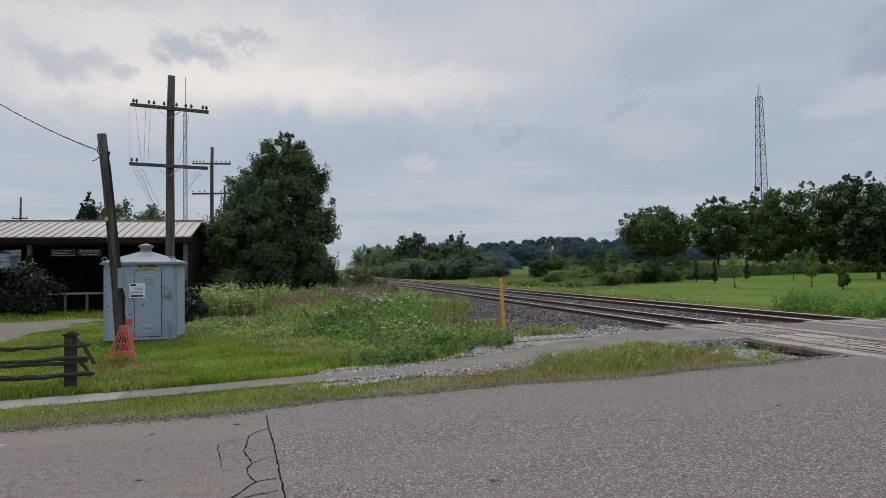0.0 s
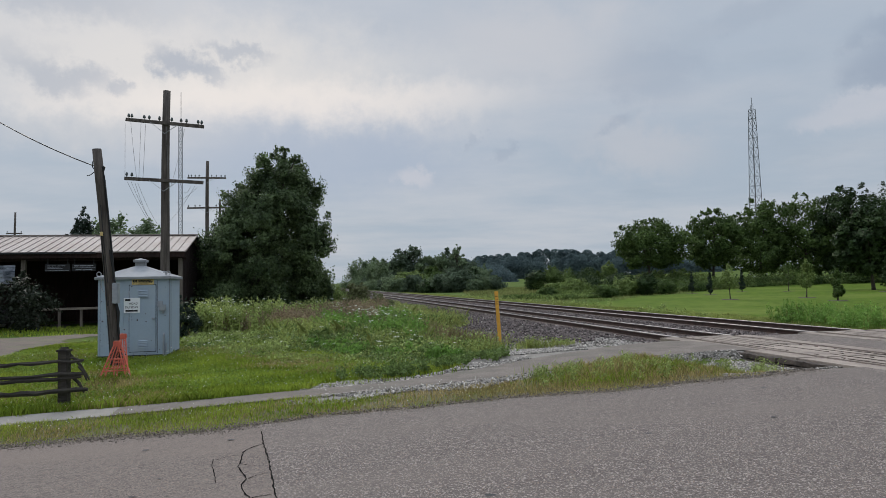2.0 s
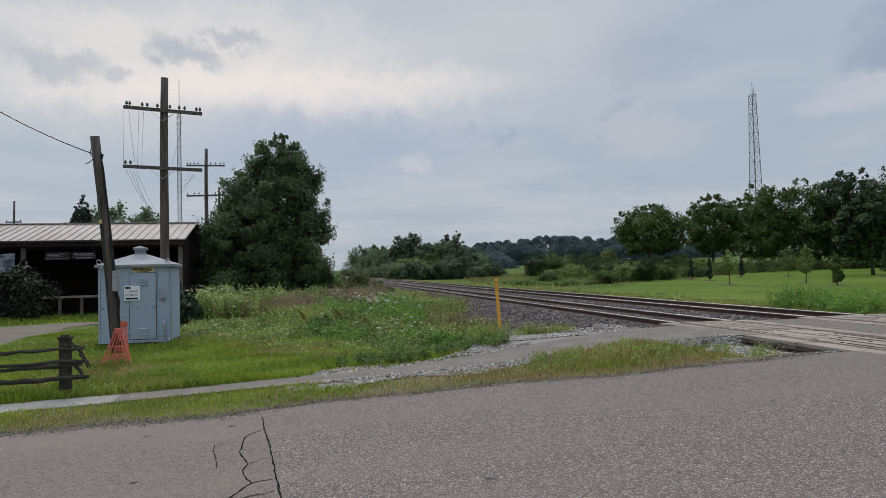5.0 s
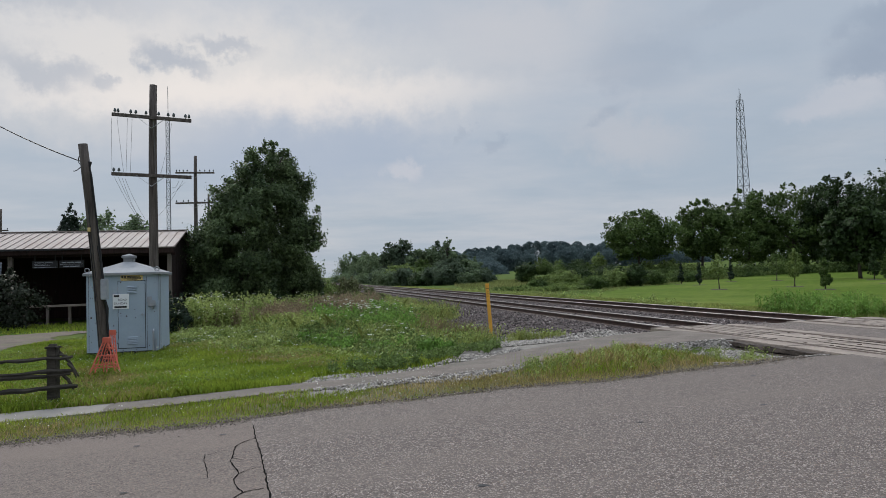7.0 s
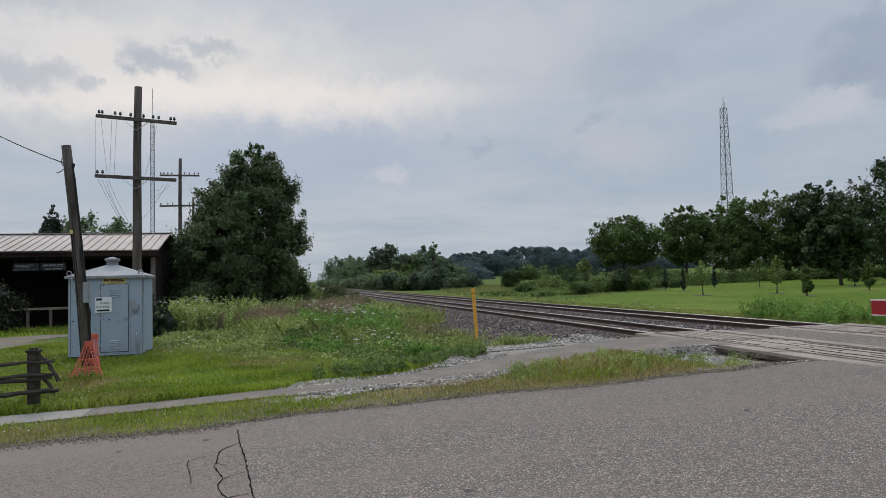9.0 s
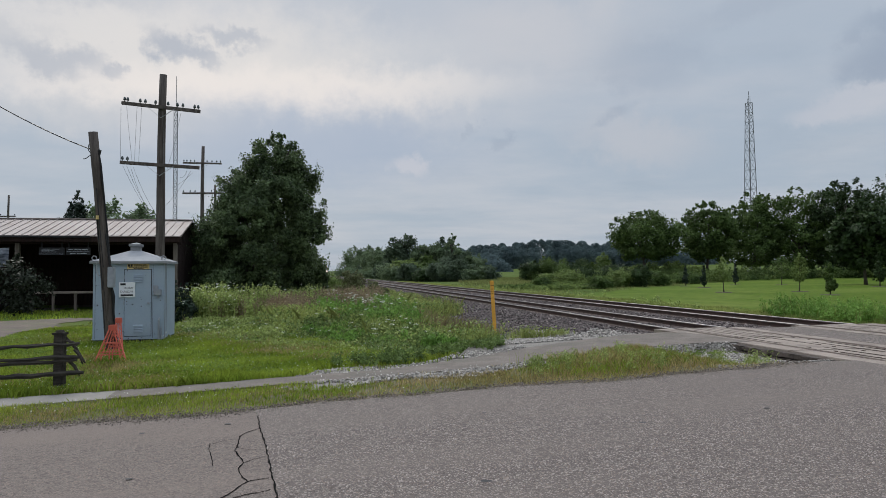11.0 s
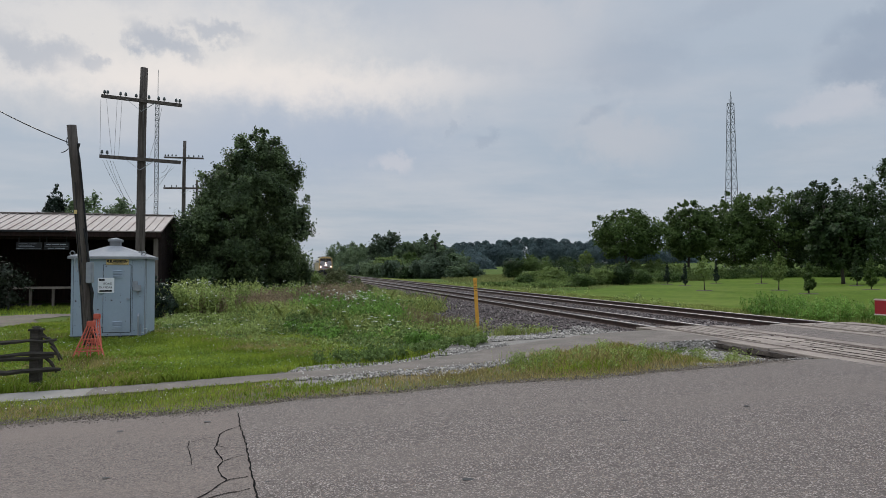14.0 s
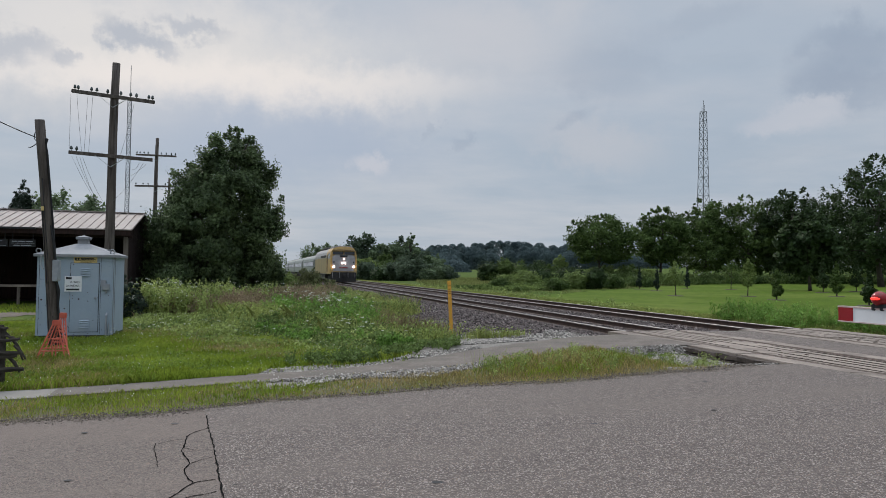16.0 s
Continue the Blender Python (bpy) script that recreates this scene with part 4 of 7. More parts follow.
# hedge below them
for i in range(15):
    x = 33 + i * 3.0
    y = 99 - 0.30 * (i - 4) - (i > 8) * 0.3 * (i - 8)
    bush(x, y, 1.5 + 0.7 * math.sin(i * 2.3) * math.cos(i * 0.9), 2.2, "low green hedge shrub under the park trees", M["leaf_thicket" if i % 2 else "leaf_light"], 3000, 0.18, 90 + i, 1.6, "hedge under the park trees")

# shrubs in the rough meadow along the lawn's edge
for i, (x, y, h, r) in enumerate(((16.2, 66, 1.2, 1.1), (19.5, 70, 1.9, 1.2), (21.2, 69.5, 2.4, 1.1), (24.2, 73, 1.5, 1.4), (15.3, 76, 1.8, 1.6), (18.0, 80, 2.2, 1.7), (29.5, 79, 1.2, 1.7), (36.0, 86, 1.4, 1.8), (22.5, 84, 2.3, 1.8), (11.5, 72, 1.0, 1.2))):
    bush(x, y, h, r, "rough green shrub in the meadow at the lawn's edge", M[("leaf_maple", "leaf_light", "leaf_dark")[i % 3]], 3200, 0.13, 190 + i, group="shrubs at the lawn's edge")

# young trees planted on the lawn
for i, (x, y, h, r, prof, mt, n) in enumerate((
        (25.5, 68.3, 2.5, 0.34, spire, "conifer", 1000), (25.4, 63.4, 2.5, 0.36, spire, "conifer", 1000), (21.7, 50.5, 2.9, 0.62, egg, "leaf_light", 650), (31.4, 70.1, 2.7, 0.36, spire, "conifer", 1000),
        (35.3, 68.2, 3.0, 0.95, dome, "leaf_maple", 500), (27.3, 50.2, 3.0, 0.60, egg, "leaf_light", 1000), (25.7, 43.6, 2.5, 0.40, spire, "leaf_maple", 1500),
        (39.1, 58.9, 3.2, 0.62, spire, "leaf_dark", 1500), (34.3, 50.0, 2.8, 0.46, spire, "leaf_maple", 1500), (44.6, 62.1, 3.6, 0.62, spire, "leaf_dark", 1500), (27.0, 36.5, 2.1, 0.48, spire, "leaf_dark", 2200))):
    tree("young_tree", x, y, h, r, "young planted tree with a mulch ring on the lawn" if prof is not spire else "young planted conifer with a mulch ring on the lawn", M[mt], n * 2, 0.085, prof,
         0.045, 0.14 if prof is spire else 0.30, None, 120 + i, 40, 0.25, 0.1, group="young trees on the lawn", limbs=5, category="young tree")
    mulch = tagged(part("mulch_ring", tubes(([(x, y, float(ground_z(x, y)) - 0.05), (x, y, float(ground_z(x, y)) + 0.05)], [0.75, 0.55]), n=14), M["bark"]), "round dark mulch ring under a young tree", "mulch", "mulch rings on the lawn")


# far wooded hills: crowns of many clumps along a ridge
def wood(name, label, rows, count, leaf, mat, seed, rad=(4, 8)):
    """Crowns of a distant wood in ranks along a line of (x, y, height)."""
    rng = np.random.default_rng(seed)
    cs = []
    for (x0, y0, h0), (x1, y1, h1) in zip(rows, rows[1:]):
        L = math.hypot(x1 - x0, y1 - y0)
        for k in range(int(L / (rad[0] * 0.75)) + 1):
            for depth in (0, 1.6, 3.2):
                u = rng.uniform()
                hh = (h0 + (h1 - h0) * u) * rng.uniform(0.84, 1.06) * (1 - 0.10 * depth)
                cs.append((x0 + (x1 - x0) * u, y0 + (y1 - y0) * u - depth * rad[1], hh, rng.uniform(*rad)))
    cs = np.array(cs)
    idx = rng.integers(0, len(cs), count)
    g = rng.normal(size=(count, 3))
    g /= np.linalg.norm(g, axis=1)[:, None]
    g[:, 1] = -np.abs(g[:, 1])
    v = np.where(rng.uniform(0, 1, count) < 0.65, 1.0, rng.uniform(0.1, 1, count))
    r = cs[idx, 3] * rng.uniform(0.15, 1.05, count) ** 0.5
    base = ground_z(cs[idx, 0], cs[idx, 1])
    pts = np.stack([cs[idx, 0] + g[:, 0] * r, cs[idx, 1] + g[:, 1] * r, base + np.maximum(0.3, (cs[idx, 2] - r) * v + g[:, 2] * r)], 1)
    me = leaf_mesh(name, pts, leaf, rng, 0.0, 4, 1.2, 0.0, g * 0.7 + np.array([0, -0.2, 0.5]))
    me.materials.append(mat)
    return tagged(new(name, me), label, "woods", kind="stuff")


# the haze over these two woods sits in their leaf colour
wood("far_woods", "wooded hill on the horizon with haze painted into its blue-green leaf colour", [(-60, 600, 18), (30, 600, 21), (90, 590, 24), (150, 580, 21), (185, 575, 17), (235, 570, 9)], 200000, 1.1, M["leaf_hill_hazed"], 3, (3.5, 6.5))
wood("far_woods", "green wood at the field's end with haze painted into its leaf colour", [(-30, 380, 11), (10, 390, 11), (40, 400, 9)], 40000, 1.0, M["leaf_hill_hazed"], 4, (4, 7))
wood("far_woods", "dark woods beyond the park trees", [(60, 135, 9), (90, 130, 11), (130, 120, 12), (170, 90, 12)], 30000, 0.5, M["leaf_dark"], 5, (3, 5))
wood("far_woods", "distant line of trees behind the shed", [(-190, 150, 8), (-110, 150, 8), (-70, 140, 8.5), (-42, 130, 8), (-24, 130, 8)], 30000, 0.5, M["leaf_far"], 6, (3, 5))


# ---------------------------------------------------------------- things by the road
TURN = math.degrees(math.atan2(NY, NX))


def track_pose(p, s, z=0.0, extra=0.0):
    q = ts(p, s)
    return pose(q.x, q.y, z, 0, 0, TURN + extra)


def letters(text, size, mat, parent, m, name="lettering"):
    cu = bpy.data.curves.new(name, "FONT")
    cu.body, cu.size, cu.extrude = text, size, 0.001
    tmp = bpy.data.objects.new(name, cu)
    scene.collection.objects.link(tmp)
    me = bpy.data.meshes.new_from_object(tmp.evaluated_get(bpy.context.evaluated_depsgraph_get()))
    bpy.data.objects.remove(tmp)
    me.materials.clear()
    return part(name, me, mat, parent, m=m)


def signal_cabinet():
    W, D, H = 1.74, 1.62, 2.07
    t = thing("signal_cabinet", track_pose(-5.25, 19.1, -0.10), "pale blue-grey steel signal cabinet with a pyramid roof on the grass", "signal cabinet")
    # the shadow along the cabinet's base, put in as a black slab
    part("plinth", boxes((-0.01, -0.02, -0.12, W + 0.01, D + 0.02, 0.05), bevel=0.01), M["black"], t, "black base slab standing for the shadow at the cabinet's foot")
    body = part("body", boxes((0, 0, 0.04, W, D, H), bevel=0.012), M["box_paint"], t)
    # hipped roof with a turned-down rim
    bm = bmesh.new()
    o = 0.07
    lo = [bm.verts.new(v) for v in ((-o, -o, H - 0.03), (W + o, -o, H - 0.03), (W + o, D + o, H - 0.03), (-o, D + o, H - 0.03))]
    hi = [bm.verts.new((v.co.x, v.co.y, H + 0.035)) for v in lo]
    c = 0.14
    top = [bm.verts.new(v) for v in ((W / 2 - c, D / 2 - c, H + 0.33), (W / 2 + c, D / 2 - c, H + 0.33), (W / 2 + c, D / 2 + c, H + 0.33), (W / 2 - c, D / 2 + c, H + 0.33))]
    bm.faces.new(lo[::-1])
    for a, b in ((lo, hi), (hi, top)):
        for k in range(4):
            bm.faces.new((a[k], a[(k + 1) % 4], b[(k + 1) % 4], b[k]))
    bm.faces.new(top)
    roof = part("roof", bm, M["box_roof"], t, "light grey hipped steel roof")
    cap = bmesh.new()
    box(cap, W / 2 - 0.125, D / 2 - 0.125, H + 0.30, W / 2 + 0.125, D / 2 + 0.125, H + 0.45, bevel=0.01)
    box(cap, W / 2 - 0.165, D / 2 - 0.165, H + 0.44, W / 2 + 0.165, D / 2 + 0.165, H + 0.51, bevel=0.012)
    b2 = [cap.verts.new(v) for v in ((W / 2 - 0.165, D / 2 - 0.165, H + 0.505), (W / 2 + 0.165, D / 2 - 0.165, H + 0.505), (W / 2 + 0.165, D / 2 + 0.165, H + 0.505), (W / 2 - 0.165, D / 2 + 0.165, H + 0.505))]
    ap = cap.verts.new((W / 2, D / 2, H + 0.56))
    for k in range(4):
        cap.faces.new((b2[k], b2[(k + 1) % 4], ap))
    part("vent_cap", cap, M["box_roof"], roof)
    for x, y in ((0.02, 0.02), (W - 0.20, D * 0.35), (W - 0.02, 0.02), (0.02, D - 0.02)):
        bm = bmesh.new()
        ring = [Vector((x + 0.055 * math.cos(a), y, H + 0.115 + 0.055 * math.sin(a))) for a in np.linspace(0, 2 * math.pi, 15)]
        tube(bm, ring, 0.016, 6, cap=False)
        tube(bm, [(x, y, H + 0.01), (x, y, H + 0.065)], 0.02, 6)
        part("lifting_eye", bm, M["box_roof"], roof, smooth=True)
    part("door_gap", boxes((0.757, -0.004, 0.125, 0.772, 0.0, 1.893), (1.418, -0.004, 0.125, 1.433, 0.0, 1.893), (0.757, -0.004, 1.878, 1.433, 0.0, 1.893), (0.757, -0.004, 0.125, 1.433, 0.0, 0.142),
                            (0.055, -0.003, 0.08, 0.062, 0.0, H - 0.06), (1.462, -0.003, 0.08, 1.469, 0.0, H - 0.06)), M["black"], t, "dark gap round the door")
    rnd = random.Random(12)
    bm = bmesh.new()
    for _ in range(34):
        x, z = rnd.uniform(0.05, W - 0.05), 0.08 + 1.9 * rnd.random() ** 1.6
        w = rnd.uniform(0.006, 0.018)
        box(bm, x - w, -0.0215 if 0.77 < x < 1.42 else -0.003, z - w * rnd.uniform(0.4, 1.5), x + w, 0.0, z + w * 0.6)
    part("rust_chip", bm, M["rust"], t, "small chips of rust through the paint")
    door = part("door", boxes((0.77, -0.018, 0.14, 1.42, 0.0, 1.88), bevel=0.006), M["box_paint"], t)
    for z0 in (0.22, 1.54):
        bm = bmesh.new()
        box(bm, 0.98, -0.022, z0, 1.24, -0.016, z0 + 0.22)
        for k in range(5):
            z = z0 + 0.02 + k * 0.042
            vs = [bm.verts.new(v) for v in ((0.99, -0.021, z + 0.026), (1.23, -0.021, z + 0.026), (1.23, -0.043, z), (0.99, -0.043, z))]
            bm.faces.new(vs)
            v2 = [bm.verts.new((v.co.x, v.co.y + 0.004, v.co.z - 0.003)) for v in vs]
            bm.faces.new(v2[::-1])
        part("louvre", bm, M["box_paint"], door)
    for z in (0.32, 1.0, 1.68):
        part("hinge", tubes(([(0.76, -0.022, z - 0.05), (0.76, -0.022, z + 0.05)], 0.011)), M["grey_metal"], door)
    part("knob", tubes(([(1.36, -0.015, 1.0), (1.36, -0.06, 1.0)], [0.02, 0.03]), ([(1.36, -0.06, 1.0), (1.40, -0.062, 0.985)], 0.012)), M["grey_metal"], door, "dull metal door knob")
    part("seam", boxes((0.30, -0.008, 0.12, 0.315, 0.0, 1.9), (0.62, -0.008, 0.12, 0.63, 0.0, 1.9)), M["box_paint"], body)
    part("latch_box", boxes((1.50, -0.07, 1.20, 1.68, 0.0, 1.36), (1.47, -0.045, 1.30, 1.60, 0.0, 1.46), (1.58, -0.05, 1.12, 1.63, 0.0, 1.24), bevel=0.012), M["grey_metal"], t, "small grey latch and meter box")
    part("conduit", tubes(([(W - 0.12, -0.03, -0.05), (W - 0.12, -0.03, 0.55), (W - 0.12, 0.01, 0.60)], 0.025), ([(W - 0.06, -0.02, -0.05), (W - 0.06, -0.02, 0.35)], 0.016)), M["grey_metal"], t)
    part("corner_strip", boxes((W, 0.10, 0.06, W + 0.012, 0.14, H - 0.03), (W, 0.30, 0.06, W + 0.01, 0.32, H - 0.03)), M["box_roof"], body)
    # two signs
    ys = part("notice", boxes((0.83, -0.012, 1.895, 1.37, 0.0, 2.035)), M["yellow_sign"], t, "worn yellow notice with small dark print")
    part("print", boxes((0.85, -0.0145, 1.96, 0.90, -0.0118, 2.02), (0.915, -0.0145, 1.96, 0.96, -0.0118, 2.02), (0.99, -0.0145, 1.995, 1.30, -0.0118, 2.015), (0.99, -0.0145, 1.965, 1.34, -0.0118, 1.985),
                        (0.87, -0.0145, 1.935, 1.33, -0.0118, 1.95), (0.98, -0.0145, 1.905, 1.24, -0.0118, 1.92)), M["black"], ys)
    ws = part("sign_plate", boxes((0.64, -0.032, 1.16, 1.03, -0.005, 1.55)), M["white"], t, "white sign plate with dark lettering")
    part("bar", boxes((0.67, -0.0345, 1.47, 0.80, -0.0318, 1.525)), M["black"], ws)
    part("bar", boxes((0.68, -0.0345, 1.19, 0.98, -0.0318, 1.235)), M["black"], ws)
    for txt, z in (("ROAD", 1.375), ("DUNDAS", 1.28)):
        letters(txt, 0.076, M["black"], ws, pose(0.668 if txt == "DUNDAS" else 0.77, -0.0335, z, 90, 0, 0))
    return t


signal_cabinet()


def leaning_pole():
    base, top = Vector((-7.58, 16.0, -0.25)), Vector((-7.86, 15.55, 4.94))
    t = thing("leaning_pole", pose(*base), "weathered grey wooden service pole leaning over the signal cabinet", "utility pole")
    d = top - base
    pts = [d * k + Vector((0.03 * math.sin(k * 3.0), 0, 0)) for k in np.linspace(0, 1, 8)]
    part("post", tubes((pts, [0.135 - 0.035 * k for k in np.linspace(0, 1, 8)]), n=12), M["pole_wood"], t, smooth=True)
    side = Vector((0.13, -0.03, 0))
    part("service_cable", tubes(([p + side * (1.0 - 0.1 * i / 7) for i, p in enumerate(pts)][:7] + [d * 0.90 + Vector((0.11, -0.02, 0))], 0.021), n=6), M["cable"], t, "black cable clipped down the pole")
    low = [d * k + Vector((o, -0.06, 0)) for k, o in ((0.55, 0.12), (0.47, 0.15), (0.40, 0.17), (0.31, 0.16), (0.27, 0.19), (0.20, 0.15), (0.10, 0.17), (0.02, 0.20))]
    part("ground_cable", tubes((low, [0.02, 0.022, 0.03, 0.03, 0.034, 0.024, 0.022, 0.022]), n=6), M["cable"], t, "thick black cable bulging off the pole's lower half")
    for k, (a0, b0, o, w) in enumerate(((0.03, 0.26, -0.05, 0.014), (0.05, 0.34, 0.02, 0.010), (0.30, 0.62, -0.02, 0.007), (0.40, 0.75, 0.04, 0.006), (0.02, 0.16, 0.07, 0.016))):
        part("split", beams((d * a0 + Vector((o, -0.118, 0)), d * b0 + Vector((o * 0.8, -0.108, 0)), w, 0.03)), M["black"], t, "dark drying split in the wood")
    e = d * 0.90 + Vector((0.11, -0.02, 0.0))
    part("weatherhead", tubes(([e, e + Vector((0.02, 0, 0.09)), e + Vector((-0.05, 0, 0.12))], [0.03, 0.04, 0.025])), M["cable"], t)
    a = d * 0.36
    part("meter_box", boxes((a.x + 0.11, a.y - 0.13, a.z - 0.26, a.x + 0.25, a.y + 0.0, a.z + 0.22), bevel=0.015), M["grey_metal"], t, "beige-grey metal meter box")
    part("steel_bracket", tubes(([d * 0.42 + Vector((-0.14, -0.05, 0)), d * 0.38 + Vector((-0.16, -0.05, 0)), d * 0.36 + Vector((-0.12, -0.05, 0))], 0.012)), M["galvanised"], t)
    part("pole_tag", boxes((d.x * 0.62 - 0.03, d.y * 0.62 - 0.14, d.z * 0.62 - 0.04, d.x * 0.62 + 0.03, d.y * 0.62 - 0.118, d.z * 0.62 + 0.05)), M["yellow_sign"], t, "small yellow pole tag")
    # loop of spare wire and the service drop to the next pole
    h = d * 0.925 + Vector((-0.09, -0.02, 0))
    loop = [h + Vector((-0.05 * math.sin(k * 2.6) * k, 0, 0.10 - 0.10 * k + 0.05 * math.sin(k * 4))) for k in np.linspace(0, 3, 16)]
    part("wire_loop", tubes((loop, 0.010), n=5), M["cable"], t)
    end = Vector((-14.6, 17.0, 8.62)) - base
    drop = []
    for k in np.linspace(0, 1, 24):
        q = h.lerp(end, k)
        q.z -= 1.5 * k * (1 - k)
        drop.append(q)
    part("overhead_wire", tubes((drop, 0.013), n=5), M["cable"], t, "sagging black overhead service wire")
    return t


leaning_pole()


def trestle(m, w, h, lean, label):
    """A folding barricade leg frame of orange plastic: an A of ribbed legs with cross bars."""
    t = thing("barricade", m, label, "barricade", "orange barricades at the pole")
    tw = 0.10
    for sx in (-1, 1):
        a0, a1 = Vector((sx * w / 2, 0, 0)), Vector((sx * tw / 2, lean, h))
        b0, b1 = Vector((sx * (w / 2 - 0.095), 0, 0)), Vector((sx * 0.004, lean, h))
        bm = bmesh.new()
        beam(bm, a0, a1, 0.024, 0.016)
        beam(bm, b0, b1, 0.020, 0.012)
        for k in range(8):
            f = k / 9
            beam(bm, a0.lerp(a1, f), b0.lerp(b1, f + 0.10), 0.014, 0.008)
        part("leg", bm, M["orange"], t)
    top = Vector((0, lean, h))
    part("head_plate", boxes((-0.085, lean - 0.03, h - 0.09, 0.085, lean + 0.03, h + 0.03), bevel=0.015), M["orange"], t)
    f = 0.24
    y = lean * f
    part("cross_bar", beams(((-w / 2 * 0.80, y, h * f - 0.02), (w / 2 * 0.80, y, h * f - 0.02), 0.03, 0.022), ((-w / 2 * 0.76, y, h * f + 0.035), (w / 2 * 0.76, y, h * f + 0.035), 0.03, 0.018),
                           ((-w / 2 * 0.5, y + 0.0, h * f + 0.22), (w / 2 * 0.5, y, h * f + 0.22), 0.03, 0.02)), M["orange"], t)
    part("upright", boxes((-0.04, y - 0.03, 0.02, -0.02, y - 0.012, 0.26), (0.02, y - 0.03, 0.02, 0.04, y - 0.012, 0.26)), M["orange"], t)
    return t


trestle(pose(-6.63, 13.92, -0.13, 0, 0, 14), 0.60, 0.72, 0.22, "orange plastic barricade frame leaning against the pole's foot")
trestle(pose(-6.93, 14.75, -0.05, 0, 0, -20), 0.46, 0.74, 0.10, "second faded orange plastic barricade frame behind the first")


def rail_fence():
    g = -0.20
    t = thing("rail_fence", pose(-6.14, 11.15, g + 0.05), "old weathered split-rail wooden fence by the footpath", "fence")
    d = Vector((-0.985, -0.17, 0))
    rnd = random.Random(5)

    def post(at, h):
        bm = bmesh.new()
        box(bm, at.x - 0.075, at.y - 0.07, -0.2, at.x + 0.075, at.y + 0.07, h - 0.06, bevel=0.012)
        box(bm, at.x - 0.095, at.y - 0.09, h - 0.07, at.x + 0.095, at.y + 0.09, h - 0.035, bevel=0.008)
        box(bm, at.x - 0.06, at.y - 0.055, h - 0.04, at.x + 0.06, at.y + 0.055, h, bevel=0.015)
        part("post", bm, M["fence_wood"], t)

    post(Vector((0, 0, 0)), 0.91)
    post(d * 3.1, 0.88)
    for z, over, r, dz in ((0.69, 0.33, 0.033, -0.09), (0.49, 0.36, 0.038, -0.11), (0.42, 0.30, 0.034, -0.13), (0.22, 0.40, 0.044, -0.10)):
        pts, rr = [], []
        for k in np.linspace(0, 1, 19):
            q = -d * over + d * (3.5 * k)
            q += Vector((rnd.uniform(-0.008, 0.008), -0.085 + rnd.uniform(-0.012, 0.012), z + dz * k * 2.0 * 0.5 + rnd.uniform(-0.015, 0.015)))
            pts.append(q)
            rr.append(r * rnd.uniform(0.72, 1.22) * (0.6 if k in (0, 1) else 1))
        part("rail", tubes((pts, rr), n=6), M["fence_wood"], t)
    for a, b, r in (((0.05, 0.05, 0.80), (0.36, 0.10, 0.36), 0.022), ((0.10, -0.02, 0.74), (0.30, -0.04, 0.66), 0.018), ((0.10, 0.02, 0.44), (0.30, 0.05, 0.16), 0.026), ((0.26, -0.06, 0.60), (0.38, -0.02, 0.36), 0.02)):
        part("split_stake", tubes(([a, Vector(a).lerp(Vector(b), 0.5) + Vector((0.02, 0, 0.02)), b], [r, r * 1.15, r * 0.6]), n=6), M["fence_wood"], t)
    return t


rail_fence()


def marker_post():
    t = thing("marker_post", pose(1.72, 19.45, -0.05, 0, -3.2, 12), "slim orange-yellow utility marker post in the ballast", "marker post")
    bm = bmesh.new()
    box(bm, -0.052, -0.014, -0.1, 0.052, 0.014, 1.44, bevel=0.008)
    part("blade", bm, M["marker"], t)
    bm = bmesh.new()
    for z, w in ((1.10, 0.03), (1.16, 0.04), (1.22, 0.035), (1.32, 0.045)):
        box(bm, -w, -0.017, z, w, -0.0145, z + 0.014)
    part("print", bm, M["rust"], t, "small dark warning print")
    part("cap", boxes((-0.058, -0.02, 1.38, 0.058, 0.02, 1.47), bevel=0.012), M["marker"], t)
    return t


marker_post()


def line_pole(base, top, arm_rows, r0, r1, label, full=True, yaw=0.0):
    """A railway telegraph pole; arm_rows are (height, half length, tilt, pin places)."""
    base, top = Vector(base), Vector(top)
    t = thing("telegraph_pole", pose(*base), label, "telegraph pole", "telegraph poles along the line")
    d = top - base
    n = 8
    pts = [d * k + Vector((0.025 * math.sin(k * 6), 0, 0)) for k in np.linspace(0, 1, n)]
    part("shaft", tubes((pts, [r0 + (r1 - r0) * k for k in np.linspace(0, 1, n)]), n=12), M["pole_wood"], t, smooth=True)
    for z, half, tilt, pins in arm_rows:
        c = d * ((z - base.z) / d.z)
        dx, dz = math.cos(radians(tilt)), math.sin(radians(tilt))
        ax = Vector((dx * math.cos(yaw), dx * math.sin(yaw), dz))
        off = Vector((0, -r0 * 0.9, 0))
        arm = part("crossarm", beams((c + off - ax * half, c + off + ax * half, 0.10, 0.125)), M["pole_wood"], t)
        for k in pins:
            q = c + off + ax * half * k
            bm = bmesh.new()
            tube(bm, [q + Vector((0, 0, 0.05)), q + Vector((0, 0, 0.15))], 0.014, 6)
            tube(bm, [q + Vector((0, 0, 0.12)), q + Vector((0, 0, 0.15)), q + Vector((0, 0, 0.22)), q + Vector((0, 0, 0.25))], [0.052, 0.056, 0.04, 0.018], 8)
            part("insulator", bm, M["glass_insulator"], arm, smooth=True)
        if full:
            for sx in (-1, 1):
                part("brace", beams((c + off + ax * sx * 0.55 + Vector((0, -0.07, -0.03)), c + Vector((0, off.y - 0.02, -0.42)), 0.035, 0.012)), M["galvanised"], arm)
    return t, d


